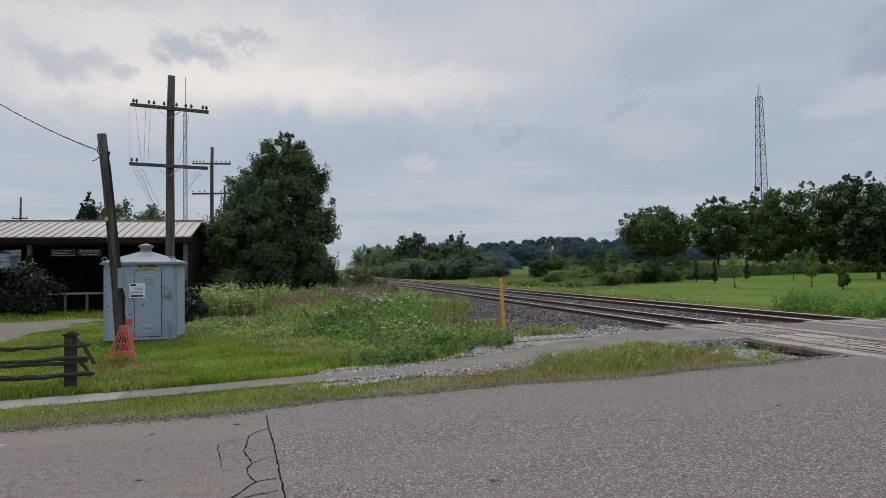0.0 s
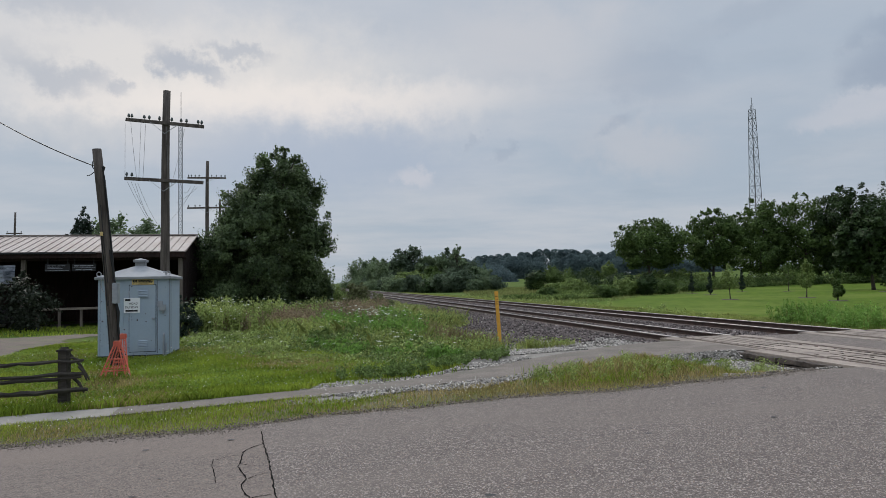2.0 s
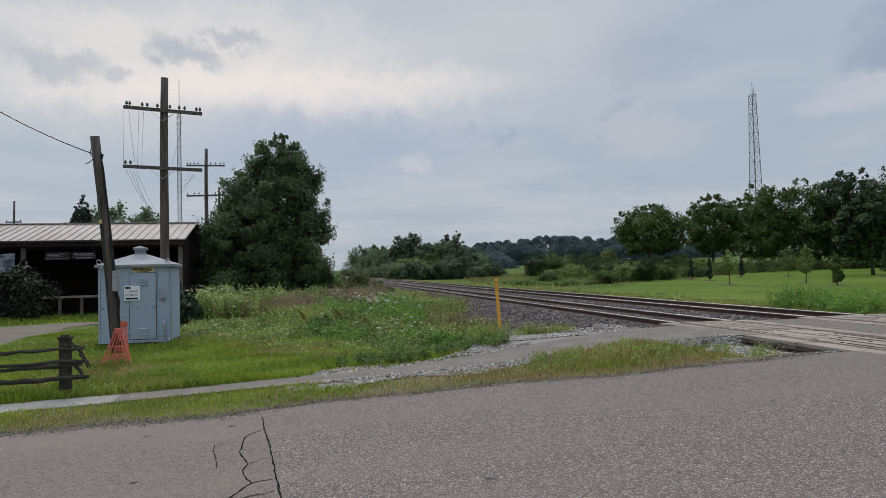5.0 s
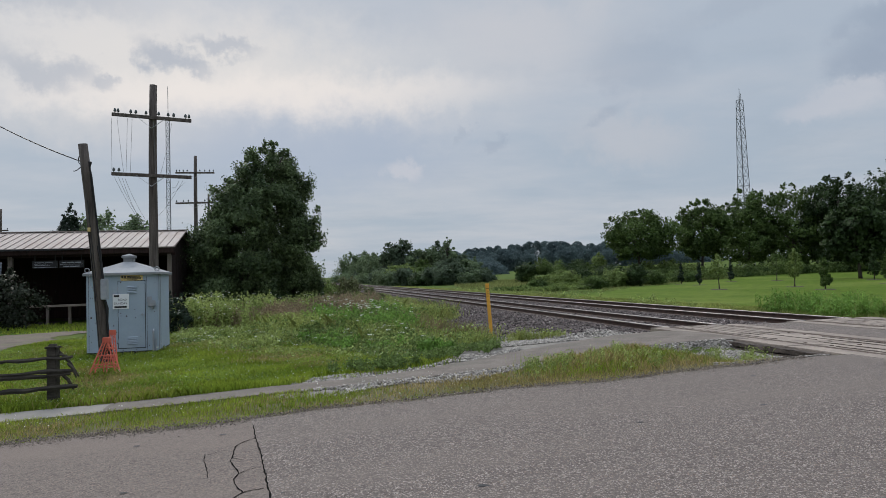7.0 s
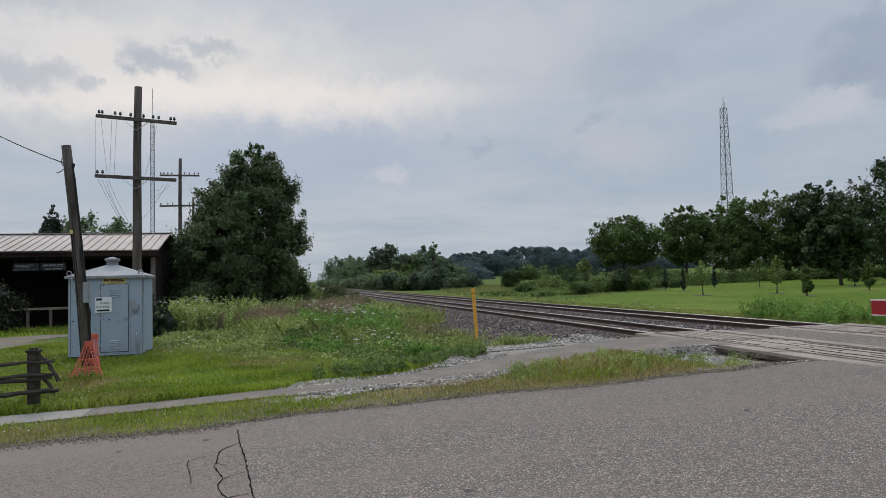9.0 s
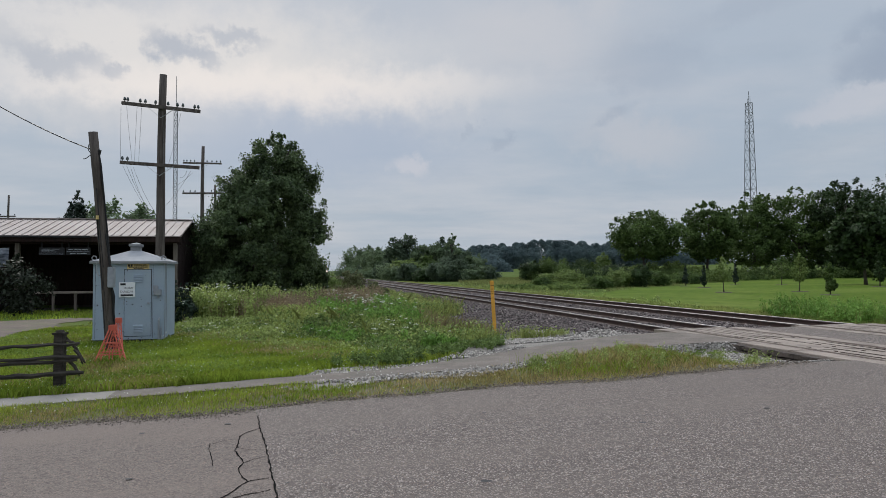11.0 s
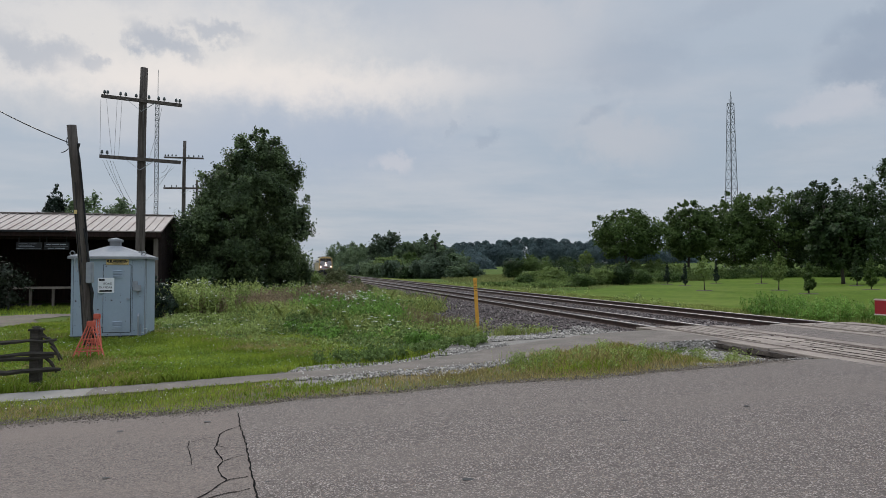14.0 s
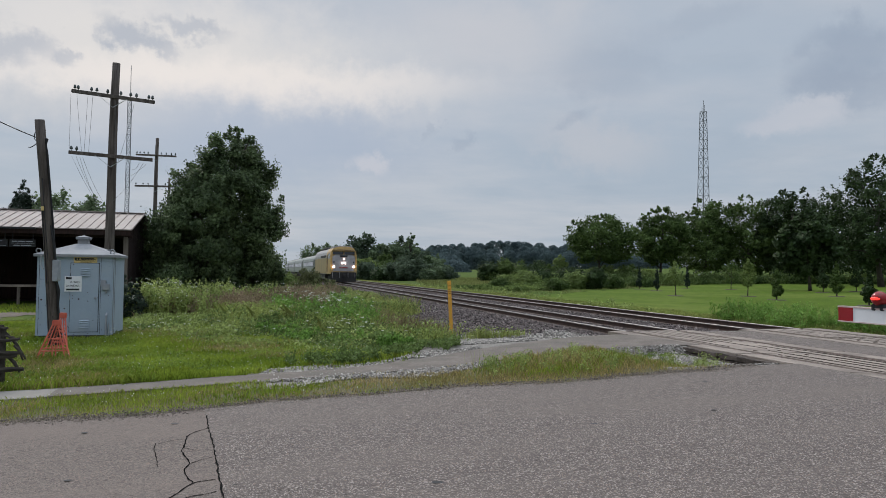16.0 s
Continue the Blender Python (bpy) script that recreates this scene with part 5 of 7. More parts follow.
pole, _ = line_pole((-10.76, 26.5, -0.2), (-10.62, 26.5, 9.48), ((8.16, 1.53, -6.5, (-0.93, -0.85, -0.53, -0.40, -0.14, 0.18, 0.42, 0.56, 0.86, 0.95)), (5.89, 1.53, -4.2, (-0.95, -0.82))), 0.19, 0.14,
                    "tall dark weathered telegraph pole with two tilted crossarms")


def hanging(pts, sag, r=0.0055):
    a, b = Vector(pts[0]), Vector(pts[1])
    out = []
    for k in np.linspace(0, 1, 14):
        q = a.lerp(b, k)
        q.z -= sag * 4 * k * (1 - k)
        out.append(q)
    part("loose_wire", tubes((out, r), n=4), M["wire"], pole)


for a, b, s in (((-1.42, -0.2, 8.4), (-1.42, -0.2, 6.2), 0), ((-0.80, -0.2, 8.35), (-0.88, -0.2, 6.15), 0), ((-0.62, -0.2, 8.33), (-0.72, -0.2, 6.1), 0), ((-1.2, -0.2, 8.4), (-0.95, -0.2, 6.1), 0.1),
                ((-1.3, -0.25, 6.05), (-0.18, -0.1, 4.0), 0.12), ((-1.15, -0.25, 6.05), (-0.2, -0.1, 4.2), 0.18), ((-0.9, -0.25, 6.0), (-0.2, -0.1, 4.4), 0.10), ((-1.0, -0.25, 6.0), (-0.3, -0.1, 4.3), 0.2),
                ((1.3, -0.2, 5.85), (0.18, -0.1, 4.4), 0.12), ((1.15, -0.2, 5.85), (0.9, -0.2, 5.6), 0.1), ((1.4, -0.2, 5.8), (0.6, -0.2, 5.2), 0.05), ((0.2, -0.2, 8.2), (0.24, -0.15, 6.0), 0), ((0.9, -0.2, 8.1), (0.35, -0.15, 5.9), 0.15)):
    hanging((a, b), s)
line_pole((-18.15, 53, -0.2), (-18.05, 53, 11.6), ((10.25, 1.5, -1.5, (-0.95, -0.8, -0.6, -0.4, 0.25, 0.5, 0.75, 0.95)), (7.9, 1.5, 0, (-0.95, -0.6, -0.35, 0.5, 0.9))), 0.18, 0.12,
          "second telegraph pole with two crossarms rising behind the trees")
line_pole((-27.4, 85, -0.2), (-27.4, 85, 12.7), ((11.6, 1.5, 0, (-0.9, 0.9)),), 0.18, 0.12, "distant telegraph pole barely clear of the tree", False)
line_pole((-43.8, 70, -0.2), (-43.7, 70, 9.8), ((7.6, 0.8, 0, (-0.9, 0.9)),), 0.14, 0.09, "slim far utility pole behind the shed", False)


def lattice(name, x, y, z0, z1, w0, w1, step, leg, brace, label, aerial, seg=4):
    """A square lattice mast of legs, rings and diagonals with an aerial rod on top."""
    t = thing(name, pose(x, y, z0, 0, 0, 22), label, "lattice mast")
    H = z1 - z0

    def corner(k, z):
        w = (w0 + (w1 - w0) * z / H) / 2
        a = 2 * math.pi * (k + 0.5) / seg
        return Vector((w * math.cos(a) * 1.2, w * math.sin(a) * 1.2, z))

    for k in range(seg):
        part("leg", beams((corner(k, 0), corner(k, H), leg, leg)), M["tower_steel"], t)
    n = max(2, int(H / step))
    for i in range(n):
        bm = bmesh.new()
        a, b = H * i / n, H * (i + 1) / n
        for k in range(seg):
            beam(bm, corner(k, b), corner((k + 1) % seg, b), brace, brace)
            p, q = (k, (k + 1) % seg) if i % 2 else ((k + 1) % seg, k)
            part("diagonal_brace", beams((corner(p, a), corner(q, b), brace, brace)), M["tower_steel"], t)
        part("ring_brace", bm, M["tower_steel"], t)
    rod = part("aerial", tubes(*[([(dx, 0, H - 0.5), (dx, 0, H + h)], r) for dx, h, r in aerial], n=5), M["tower_steel"], t, "thin aerial rod")
    return t


lattice("lattice_tower", 89.9, 190, 0, 49.2, 3.7, 1.5, 2.6, 0.17, 0.085, "tall grey steel lattice tower beyond the trees", ((0.0, 3.4, 0.08), (0.5, 2.0, 0.06), (-0.5, 1.2, 0.06)))
lattice("radio_mast", -49.4, 130, 0, 33.2, 0.78, 0.72, 1.1, 0.10, 0.06, "slender grey lattice radio mast behind the shed", ((0.0, 6.4, 0.055),), 3)


# ---------------------------------------------------------------- the shed
def shed():
    t = thing("shed", track_pose(-5.76, 35.82, -0.18), "long open-fronted dark timber shed with a ribbed metal roof", "shed")
    L, D, EZ, RZ = 24.0, 7.8, 3.72, 4.78

    # ribbed roof: two slopes, each with thickness and standing ribs
    for side in (0, 1):
        ya, yb = (0.0, D / 2) if side == 0 else (D, D / 2)
        bm = bmesh.new()
        vs = [bm.verts.new(v) for v in ((0.0, ya, EZ), (-L, ya, EZ), (-L, yb, RZ), (0.0, yb, RZ))]
        vl = [bm.verts.new((v.co.x, v.co.y, v.co.z - 0.05)) for v in vs]
        bm.faces.new(vs if side else vs[::-1])
        bm.faces.new(vl[::-1] if side else vl)
        for k in range(4):
            bm.faces.new((vs[k], vs[(k + 1) % 4], vl[(k + 1) % 4], vl[k]))
        slope = part("roof", bm, M["roof_metal"], t, "weathered pale ribbed metal roof slope")
        if side == 0:
            for k in range(60):
                x = -0.02 - k * 0.40
                part("rib", beams(((x, ya, EZ + 0.012), (x, yb, RZ + 0.012), 0.045, 0.05)), M["roof_metal"], slope)
    part("ridge_cap", beams(((0.02, D / 2, RZ + 0.03), (-L, D / 2, RZ + 0.03), 0.35, 0.04)), M["roof_metal"], t)
    part("fascia", boxes((-L, 0.05, EZ - 0.30, -0.05, 0.12, EZ - 0.05), (-L, 0.42, EZ - 0.42, -0.05, 0.56, EZ - 0.14)), M["barn_wood"], t, "dark timber eave beam")
    part("eave_flashing", boxes((-10.0, -0.06, EZ - 0.10, -4.2, 0.04, EZ - 0.02)), M["black"], t, "dark sagging eave flashing")
    for k, x in enumerate((-0.35, -3.75, -7.55, -11.2, -14.9, -18.6, -22.3)):
        part("post", boxes((x - 0.10, 0.40, 0.0, x + 0.10, 0.60, EZ - 0.35), bevel=0.012), M["post_wood"], t)
    # board walls: gable end facing the line, back wall, far end
    rnd = random.Random(3)
    gable = part("gable_wall", boxes((-0.42, 0.7, 0, -0.36, D - 0.3, EZ - 0.1)), M["barn_wood"], t)
    y = 0.65
    while y < D - 0.4:
        zt = EZ + (RZ - EZ) * (1 - abs(y + 0.12 - D / 2) / (D / 2)) - 0.14
        part("board", boxes((-0.36, y, 0.02, -0.325 + rnd.uniform(0, 0.012), y + 0.235, zt)), M["barn_wood"], gable)
        y += 0.25
    part("back_wall", boxes((-L, D - 0.4, 0, -0.4, D - 0.3, EZ)), M["barn_wood"], t)
    part("end_wall", boxes((-L, 0.6, 0, -L + 0.1, D - 0.4, EZ)), M["barn_wood"], t)
    part("floor_slab", boxes((-L, 0.3, -0.1, -0.3, D - 0.3, 0.03)), M["ballast"], t, "bare dark earth floor")
    for x in (-3.75, -7.55, -11.2, -14.9, -18.6):
        part("rafter", beams(((x, 0.2, EZ - 0.16), (x, D / 2, RZ - 0.18), 0.06, 0.16)), M["barn_wood"], t)
    return t


shed()


def shed_sign(u0, u1, z0, z1, rows, label):
    t = thing("sign_board", track_pose(-5.76, 35.82, -0.18), label, "sign", "dark signs under the eave")
    part("board", boxes((u0, 0.30, z0, u1, 0.34, z1), bevel=0.006), M["black"], t)
    bm = bmesh.new()
    for a, b, c, e in rows:
        box(bm, u0 + (u1 - u0) * a, 0.292, z0 + (z1 - z0) * c, u0 + (u1 - u0) * b, 0.2995, z0 + (z1 - z0) * e)
    part("print", bm, M["grey_metal"], t, "pale worn print")
    part("hanger", boxes((u0 + 0.1, 0.30, z1 - 0.02, u0 + 0.14, 0.34, z1 + 0.26), (u1 - 0.14, 0.30, z1 - 0.02, u1 - 0.1, 0.34, z1 + 0.26)), M["black"], t)


shed_sign(-5.35, -4.25, 2.78, 3.14, ((0.10, 0.28, 0.66, 0.78), (0.32, 0.60, 0.66, 0.78), (0.64, 0.88, 0.66, 0.78), (0.04, 0.95, 0.46, 0.49), (0.16, 0.40, 0.14, 0.24), (0.44, 0.84, 0.14, 0.24)), "dark painted sign board with worn white print under the eave")
shed_sign(-6.55, -5.42, 2.78, 3.14, ((0.1, 0.45, 0.74, 0.79), (0.5, 0.8, 0.74, 0.79), (0.1, 0.6, 0.56, 0.60), (0.1, 0.7, 0.38, 0.42), (0.02, 0.95, 0.10, 0.14)), "dark painted sign board with faint small print under the eave")


def banner():
    t = thing("banner", track_pose(-5.76, 35.82, -0.18), "torn white and blue printed banner hung under the shed's eave", "banner")
    rnd = random.Random(9)
    nx, nz = 26, 6
    bm = bmesh.new()
    g = [[bm.verts.new((-12.2 + 4.35 * i / nx, 0.27 + 0.05 * math.sin(i * 0.9 + j * 0.4), 2.28 + 0.85 * j / nz - 0.08 * math.sin(i / nx * math.pi) + (rnd.uniform(-0.09, 0.02) if j == 0 else 0))) for j in range(nz + 1)] for i in range(nx + 1)]
    for i in range(nx):
        for j in range(nz):
            bm.faces.new((g[i][j], g[i + 1][j], g[i + 1][j + 1], g[i][j + 1]))
    part("cloth", bm, material("banner_print", (0.34, 0.37, 0.43), (0.02, 0.028, 0.045), 3.4, 0.7, stretch=(0.6, 1, 1.6), stain=(0.02, 0.025, 0.03), stain_scale=1.3, stain_amount=0.9), t)


banner()


def bench_table(u0, u1, v, h, label):
    t = thing("work_table", track_pose(-5.76, 35.82, -0.18), label, "table")
    part("top", boxes((u0, v, h - 0.10, u1, v + 0.8, h), bevel=0.01), M["concrete"], t, "pale weathered plank top")
    for x in np.linspace(u0 + 0.15, u1 - 0.15, 4):
        part("leg", boxes((x - 0.06, v + 0.05, 0.02, x + 0.06, v + 0.17, h - 0.09), bevel=0.01), M["post_wood"], t)
    return t


bench_table(-7.2, -3.9, 0.7, 0.98, "long plank work table standing in the open shed")


def parked_car():
    t = thing("car", pose(-22.6, 32.4, -0.2, 0, 0, 8), "black car parked by the shed, half behind shrubs", "car")
    bm = bmesh.new()
    prof = [(-2.1, 0.35), (-2.15, 0.75), (-1.95, 0.95), (-1.0, 1.02), (-0.45, 1.45), (0.9, 1.48), (1.5, 1.05), (2.05, 0.95), (2.15, 0.6), (2.1, 0.35)]
    a = [bm.verts.new((x, -0.85 + 0.12 * (z > 1.2), z)) for x, z in prof]
    b = [bm.verts.new((x, 0.85 - 0.12 * (z > 1.2), z)) for x, z in prof]
    bm.faces.new(a[::-1]), bm.faces.new(b)
    for k in range(len(prof)):
        j = (k + 1) % len(prof)
        bm.faces.new((a[k], a[j], b[j], b[k]))
    part("body", bm, M["paint_black"], t, "glossy black car body")
    part("window", boxes((-0.6, -0.80, 1.05, 1.1, -0.78, 1.38)), M["car_glass"], t)
    for x in (-1.35, 1.35):
        for y in (-0.84, 0.70):
            w = part("wheel", tubes(([(x, y, 0.33), (x, y + 0.16, 0.33)], 0.33), n=18), M["black"], t)
            part("rim", tubes(([(x, y - 0.012, 0.33), (x, y + 0.02, 0.33)], 0.2), n=10), M["galvanised"], w, "pale alloy rim")


M["paint_black"] = material("paint_black", (0.012, 0.012, 0.014), (0.02, 0.02, 0.022), 3, 0.25, spec=0.5)
M["car_glass"] = material("car_glass", (0.02, 0.022, 0.025), None, 3, 0.08, spec=0.5)
parked_car()

# plants round the shed
M["leaf_plum"] = material("leaf_plum", (0.034, 0.042, 0.026), (0.016, 0.021, 0.014), 1.2, 0.6, island=0.45, translucent=0.15)
bush(-18.5, 30.5, 2.5, 1.25, "dark straggly shrub growing in front of the shed", M["leaf_plum"], 2600, 0.10, 200, 1.1)
bush(-20.9, 30.0, 2.2, 1.3, "dark straggly shrub growing in front of the shed", M["leaf_plum"], 2400, 0.10, 201, 1.1)
for i, (x, y, h) in enumerate(((-9.25, 24.3, 1.62), (-8.98, 24.6, 1.5), (-8.74, 24.2, 1.2), (-9.62, 24.8, 1.7), (-9.42, 25.2, 1.5))):
    tree("shrub", x, y, h, 0.21, "small upright dark evergreen shrub behind the signal cabinet", M["conifer"], 1800, 0.045, egg, 0.03, 0.03, None, 210 + i, 24, 0.4, 0.1, group="evergreens behind the signal cabinet", limbs=3, category="shrub")
tree("tree", -48.2, 92, 13.0, 5.6, "dark pointed spruce behind the shed", M["conifer"], 34000, 0.15, cone, 0.2, 0.05, None, 220, 900, 0.075, 0.2, long=2.2)
tree("tree", -43.6, 92, 11.6, 4.2, "leafy green tree behind the shed", M["leaf_far"], 9000, 0.3, dome, 0.2, 0.1, None, 221, 40, 0.25, 0.3)
tree("tree", -38.3, 90, 10.8, 3.4, "leafy green tree behind the shed", M["leaf_far"], 8000, 0.3, dome, 0.2, 0.1, None, 222, 40, 0.25, 0.3)
tree("tree", -17.2, 46, 5.8, 2.0, "slender leafy tree beyond the shed's gable", M["leaf_light"], 5000, 0.14, egg, 0.1, 0.05, None, 223, 40, 0.25, 0.3)
tree("tree", -60, 88, 9.3, 3.2, "leafy green tree behind the shed", M["leaf_far"], 4000, 0.3, dome, 0.2, 0.1, None, 224, 40, 0.25, 0.3)


def gravel_drive():
    def inside(x, y):
        return (x < -12.1 - 0.19 * (y - 18.6) + 0.35 * np.sin(y * 1.7)) & (y > 18.4 + 0.35 * np.sin(x * 1.1)) & (y < 27.3 + 0.05 * (x + 13) + 0.3 * np.sin(x * 0.8))
    ob = sheet("gravel_drive", np.arange(-40, -11, 0.25), np.arange(17.5, 28.5, 0.25), ground_z, -0.012, M["gravel_drive"], inside)
    return tagged(ob, "pale brownish gravel drive before the shed", "gravel drive", kind="structure")


M["gravel_drive"] = material("gravel_drive", (0.150, 0.118, 0.098), (0.105, 0.083, 0.070), 1.5, 0.95, bump=0.6, fine=0.4, stain=(0.10, 0.13, 0.04), stain_scale=0.5)
gravel_drive()


# ---------------------------------------------------------------- the crossing gate
def crossing_gate():
    tip = Vector((4.02, 5.80, 0))
    d = Vector((NY, -NX, 0))              # from the tip towards the mast
    t = thing("crossing_gate", pose(tip.x, tip.y, 0, 0, 0, math.degrees(math.atan2(d.y, d.x))), "lowered railway crossing gate with red and white arm", "crossing gate")
    zt, L = 1.355, 5.6
    arm = part("arm", boxes((0.0, -0.02, zt - 0.068, L, 0.02, zt + 0.062), bevel=0.004), M["white"], t, "white gate arm with red reflective panels")
    for k, (a, b) in enumerate(((0.0, 0.155), (0.75, 1.15), (1.95, 2.35), (3.15, 3.55))):
        part("red_panel", boxes((a + 0.004, -0.0245, zt - 0.062, b, -0.0205, zt + 0.056)), M["red_sheet"], arm, "red reflective panel")
    part("edge_trim", boxes((-0.004, -0.026, zt + 0.056, L, 0.024, zt + 0.068), (-0.004, -0.026, zt - 0.072, L, 0.024, zt - 0.062)), M["edge_pale"], arm)
    for x, lit in ((0.40, True), (2.0, False), (3.8, False)):
        bm = bmesh.new()
        bmesh.ops.create_uvsphere(bm, u_segments=18, v_segments=12, radius=0.064)
        bmesh.ops.translate(bm, verts=bm.verts, vec=(x, 0, zt + 0.145))
        lamp = part("lamp", bm, M["lamp_red_body"], arm, "red domed gate lamp", smooth=True)
        part("lens", tubes(([(x - 0.04, -0.046, zt + 0.145), (x - 0.015, -0.062, zt + 0.148), (x + 0.015, -0.062, zt + 0.148), (x + 0.04, -0.046, zt + 0.145)], [0.008, 0.013, 0.013, 0.008]), n=8), M["lens_red_lit"] if lit else M["lens_red"], lamp, "glowing red lamp" if lit else "")
        part("bracket", boxes((x - 0.05, -0.03, zt + 0.06, x + 0.05, 0.03, zt + 0.10), (x - 0.06, -0.03, zt + 0.045, x - 0.02, 0.03, zt + 0.10), (x + 0.02, -0.03, zt + 0.045, x + 0.06, 0.03, zt + 0.10), bevel=0.006), M["black"], lamp)
    part("mast", tubes(([(L + 0.2, 0.1, -0.1), (L + 0.2, 0.1, 3.6)], 0.06), n=12), M["galvanised"], t)
    part("gate_mechanism", boxes((L - 0.05, -0.12, 0.95, L + 0.15, 0.3, 1.5), bevel=0.02), M["galvanised"], t)
    part("foundation", boxes((L - 0.05, -0.15, -0.2, L + 0.45, 0.35, 0.12), bevel=0.02), M["concrete"], t)
    return t


M["red_sheet"] = material("red_sheet", (0.30, 0.014, 0.02), (0.25, 0.012, 0.018), 8, 0.5)
M["edge_pale"] = material("edge_pale", (0.62, 0.52, 0.50), (0.50, 0.36, 0.34), 6, 0.6)
M["lamp_red_body"] = material("lamp_red_body", (0.26, 0.010, 0.012), None, 8, 0.2, spec=0.5)
M["lens_red"] = material("lens_red", (0.35, 0.015, 0.012), None, 8, 0.2, spec=0.5)
M["lens_red_lit"] = glow_material("lens_red_lit", (0.95, 0.03, 0.02), 1.8)
crossing_gate()


# ---------------------------------------------------------------- the train
M["train_yellow"] = material("train_yellow", (0.50, 0.33, 0.13), (0.42, 0.28, 0.11), 0.8, 0.45, stain=(0.30, 0.20, 0.08), stain_scale=0.9)
M["train_grey"] = material("train_grey", (0.37, 0.35, 0.36), (0.31, 0.30, 0.31), 0.8, 0.45, stain=(0.20, 0.19, 0.18), stain_scale=0.8)
M["train_tan"] = material("train_tan", (0.36, 0.27, 0.13), (0.30, 0.23, 0.12), 0.8, 0.5, stain=(0.20, 0.16, 0.10))
M["train_silver"] = material("train_silver", (0.24, 0.265, 0.25), (0.20, 0.22, 0.205), 0.6, 0.4, metal=0.3, stain=(0.2, 0.2, 0.18))
M["train_roof"] = material("train_roof", (0.10, 0.10, 0.105), (0.07, 0.07, 0.072), 0.6, 0.7)
M["train_dark"] = material("train_dark", (0.02, 0.02, 0.022), (0.035, 0.033, 0.03), 2, 0.7)
M["train_glass"] = material("train_glass", (0.018, 0.02, 0.024), None, 2, 0.1, spec=0.5)
M["train_stripe"] = material("train_stripe", (0.03, 0.07, 0.06), None, 2, 0.5)
M["headlight"] = glow_material("headlight", (1.0, 0.80, 0.68), 7.0)
M["ditch_light"] = glow_material("ditch_light", (1.0, 0.72, 0.58), 5.0)


def hull(bm, y0, y1, top, rake=0.0, floor=1.0, half=1.50):
    """A rounded-roof car body from y0 to y1; the front face leans back by rake."""
    prof = [(half, floor), (half + 0.03, 1.4), (half + 0.03, top - 1.0), (half - 0.05, top - 0.6), (half - 0.32, top - 0.22), (half - 0.8, top - 0.05), (0, top)]
    prof = prof + [(-x, z) for x, z in prof[-2::-1]]

    def fy(z):
        return y0 + rake * max(0.0, z - 2.7) + rake * 0.15 * max(0, 2.7 - z)

    a = [bm.verts.new((x, fy(z), z)) for x, z in prof]
    b = [bm.verts.new((x, y1, z)) for x, z in prof]
    for k in range(len(prof) - 1):
        bm.faces.new((a[k], b[k], b[k + 1], a[k + 1]))
    bm.faces.new(a), bm.faces.new(b[::-1])
    bm.faces.new((a[0], a[-1], b[-1], b[0]))
    return bm


def bogie(parent, y, axles, wheel_r=0.46):
    f = part("bogie", boxes((-1.25, y - axles * 0.75, 0.38, -1.05, y + axles * 0.75, 0.78), (1.05, y - axles * 0.75, 0.38, 1.25, y + axles * 0.75, 0.78), (-1.1, y - 0.3, 0.45, 1.1, y + 0.3, 0.95), bevel=0.03), M["train_dark"], parent)
    for k in range(axles):
        yy = y + (k - (axles - 1) / 2) * 1.45
        for x in (-0.82, 0.70):
            part("wheel", tubes(([(x, yy, wheel_r), (x + 0.12, yy, wheel_r)], wheel_r), n=18), M["rust"], f)


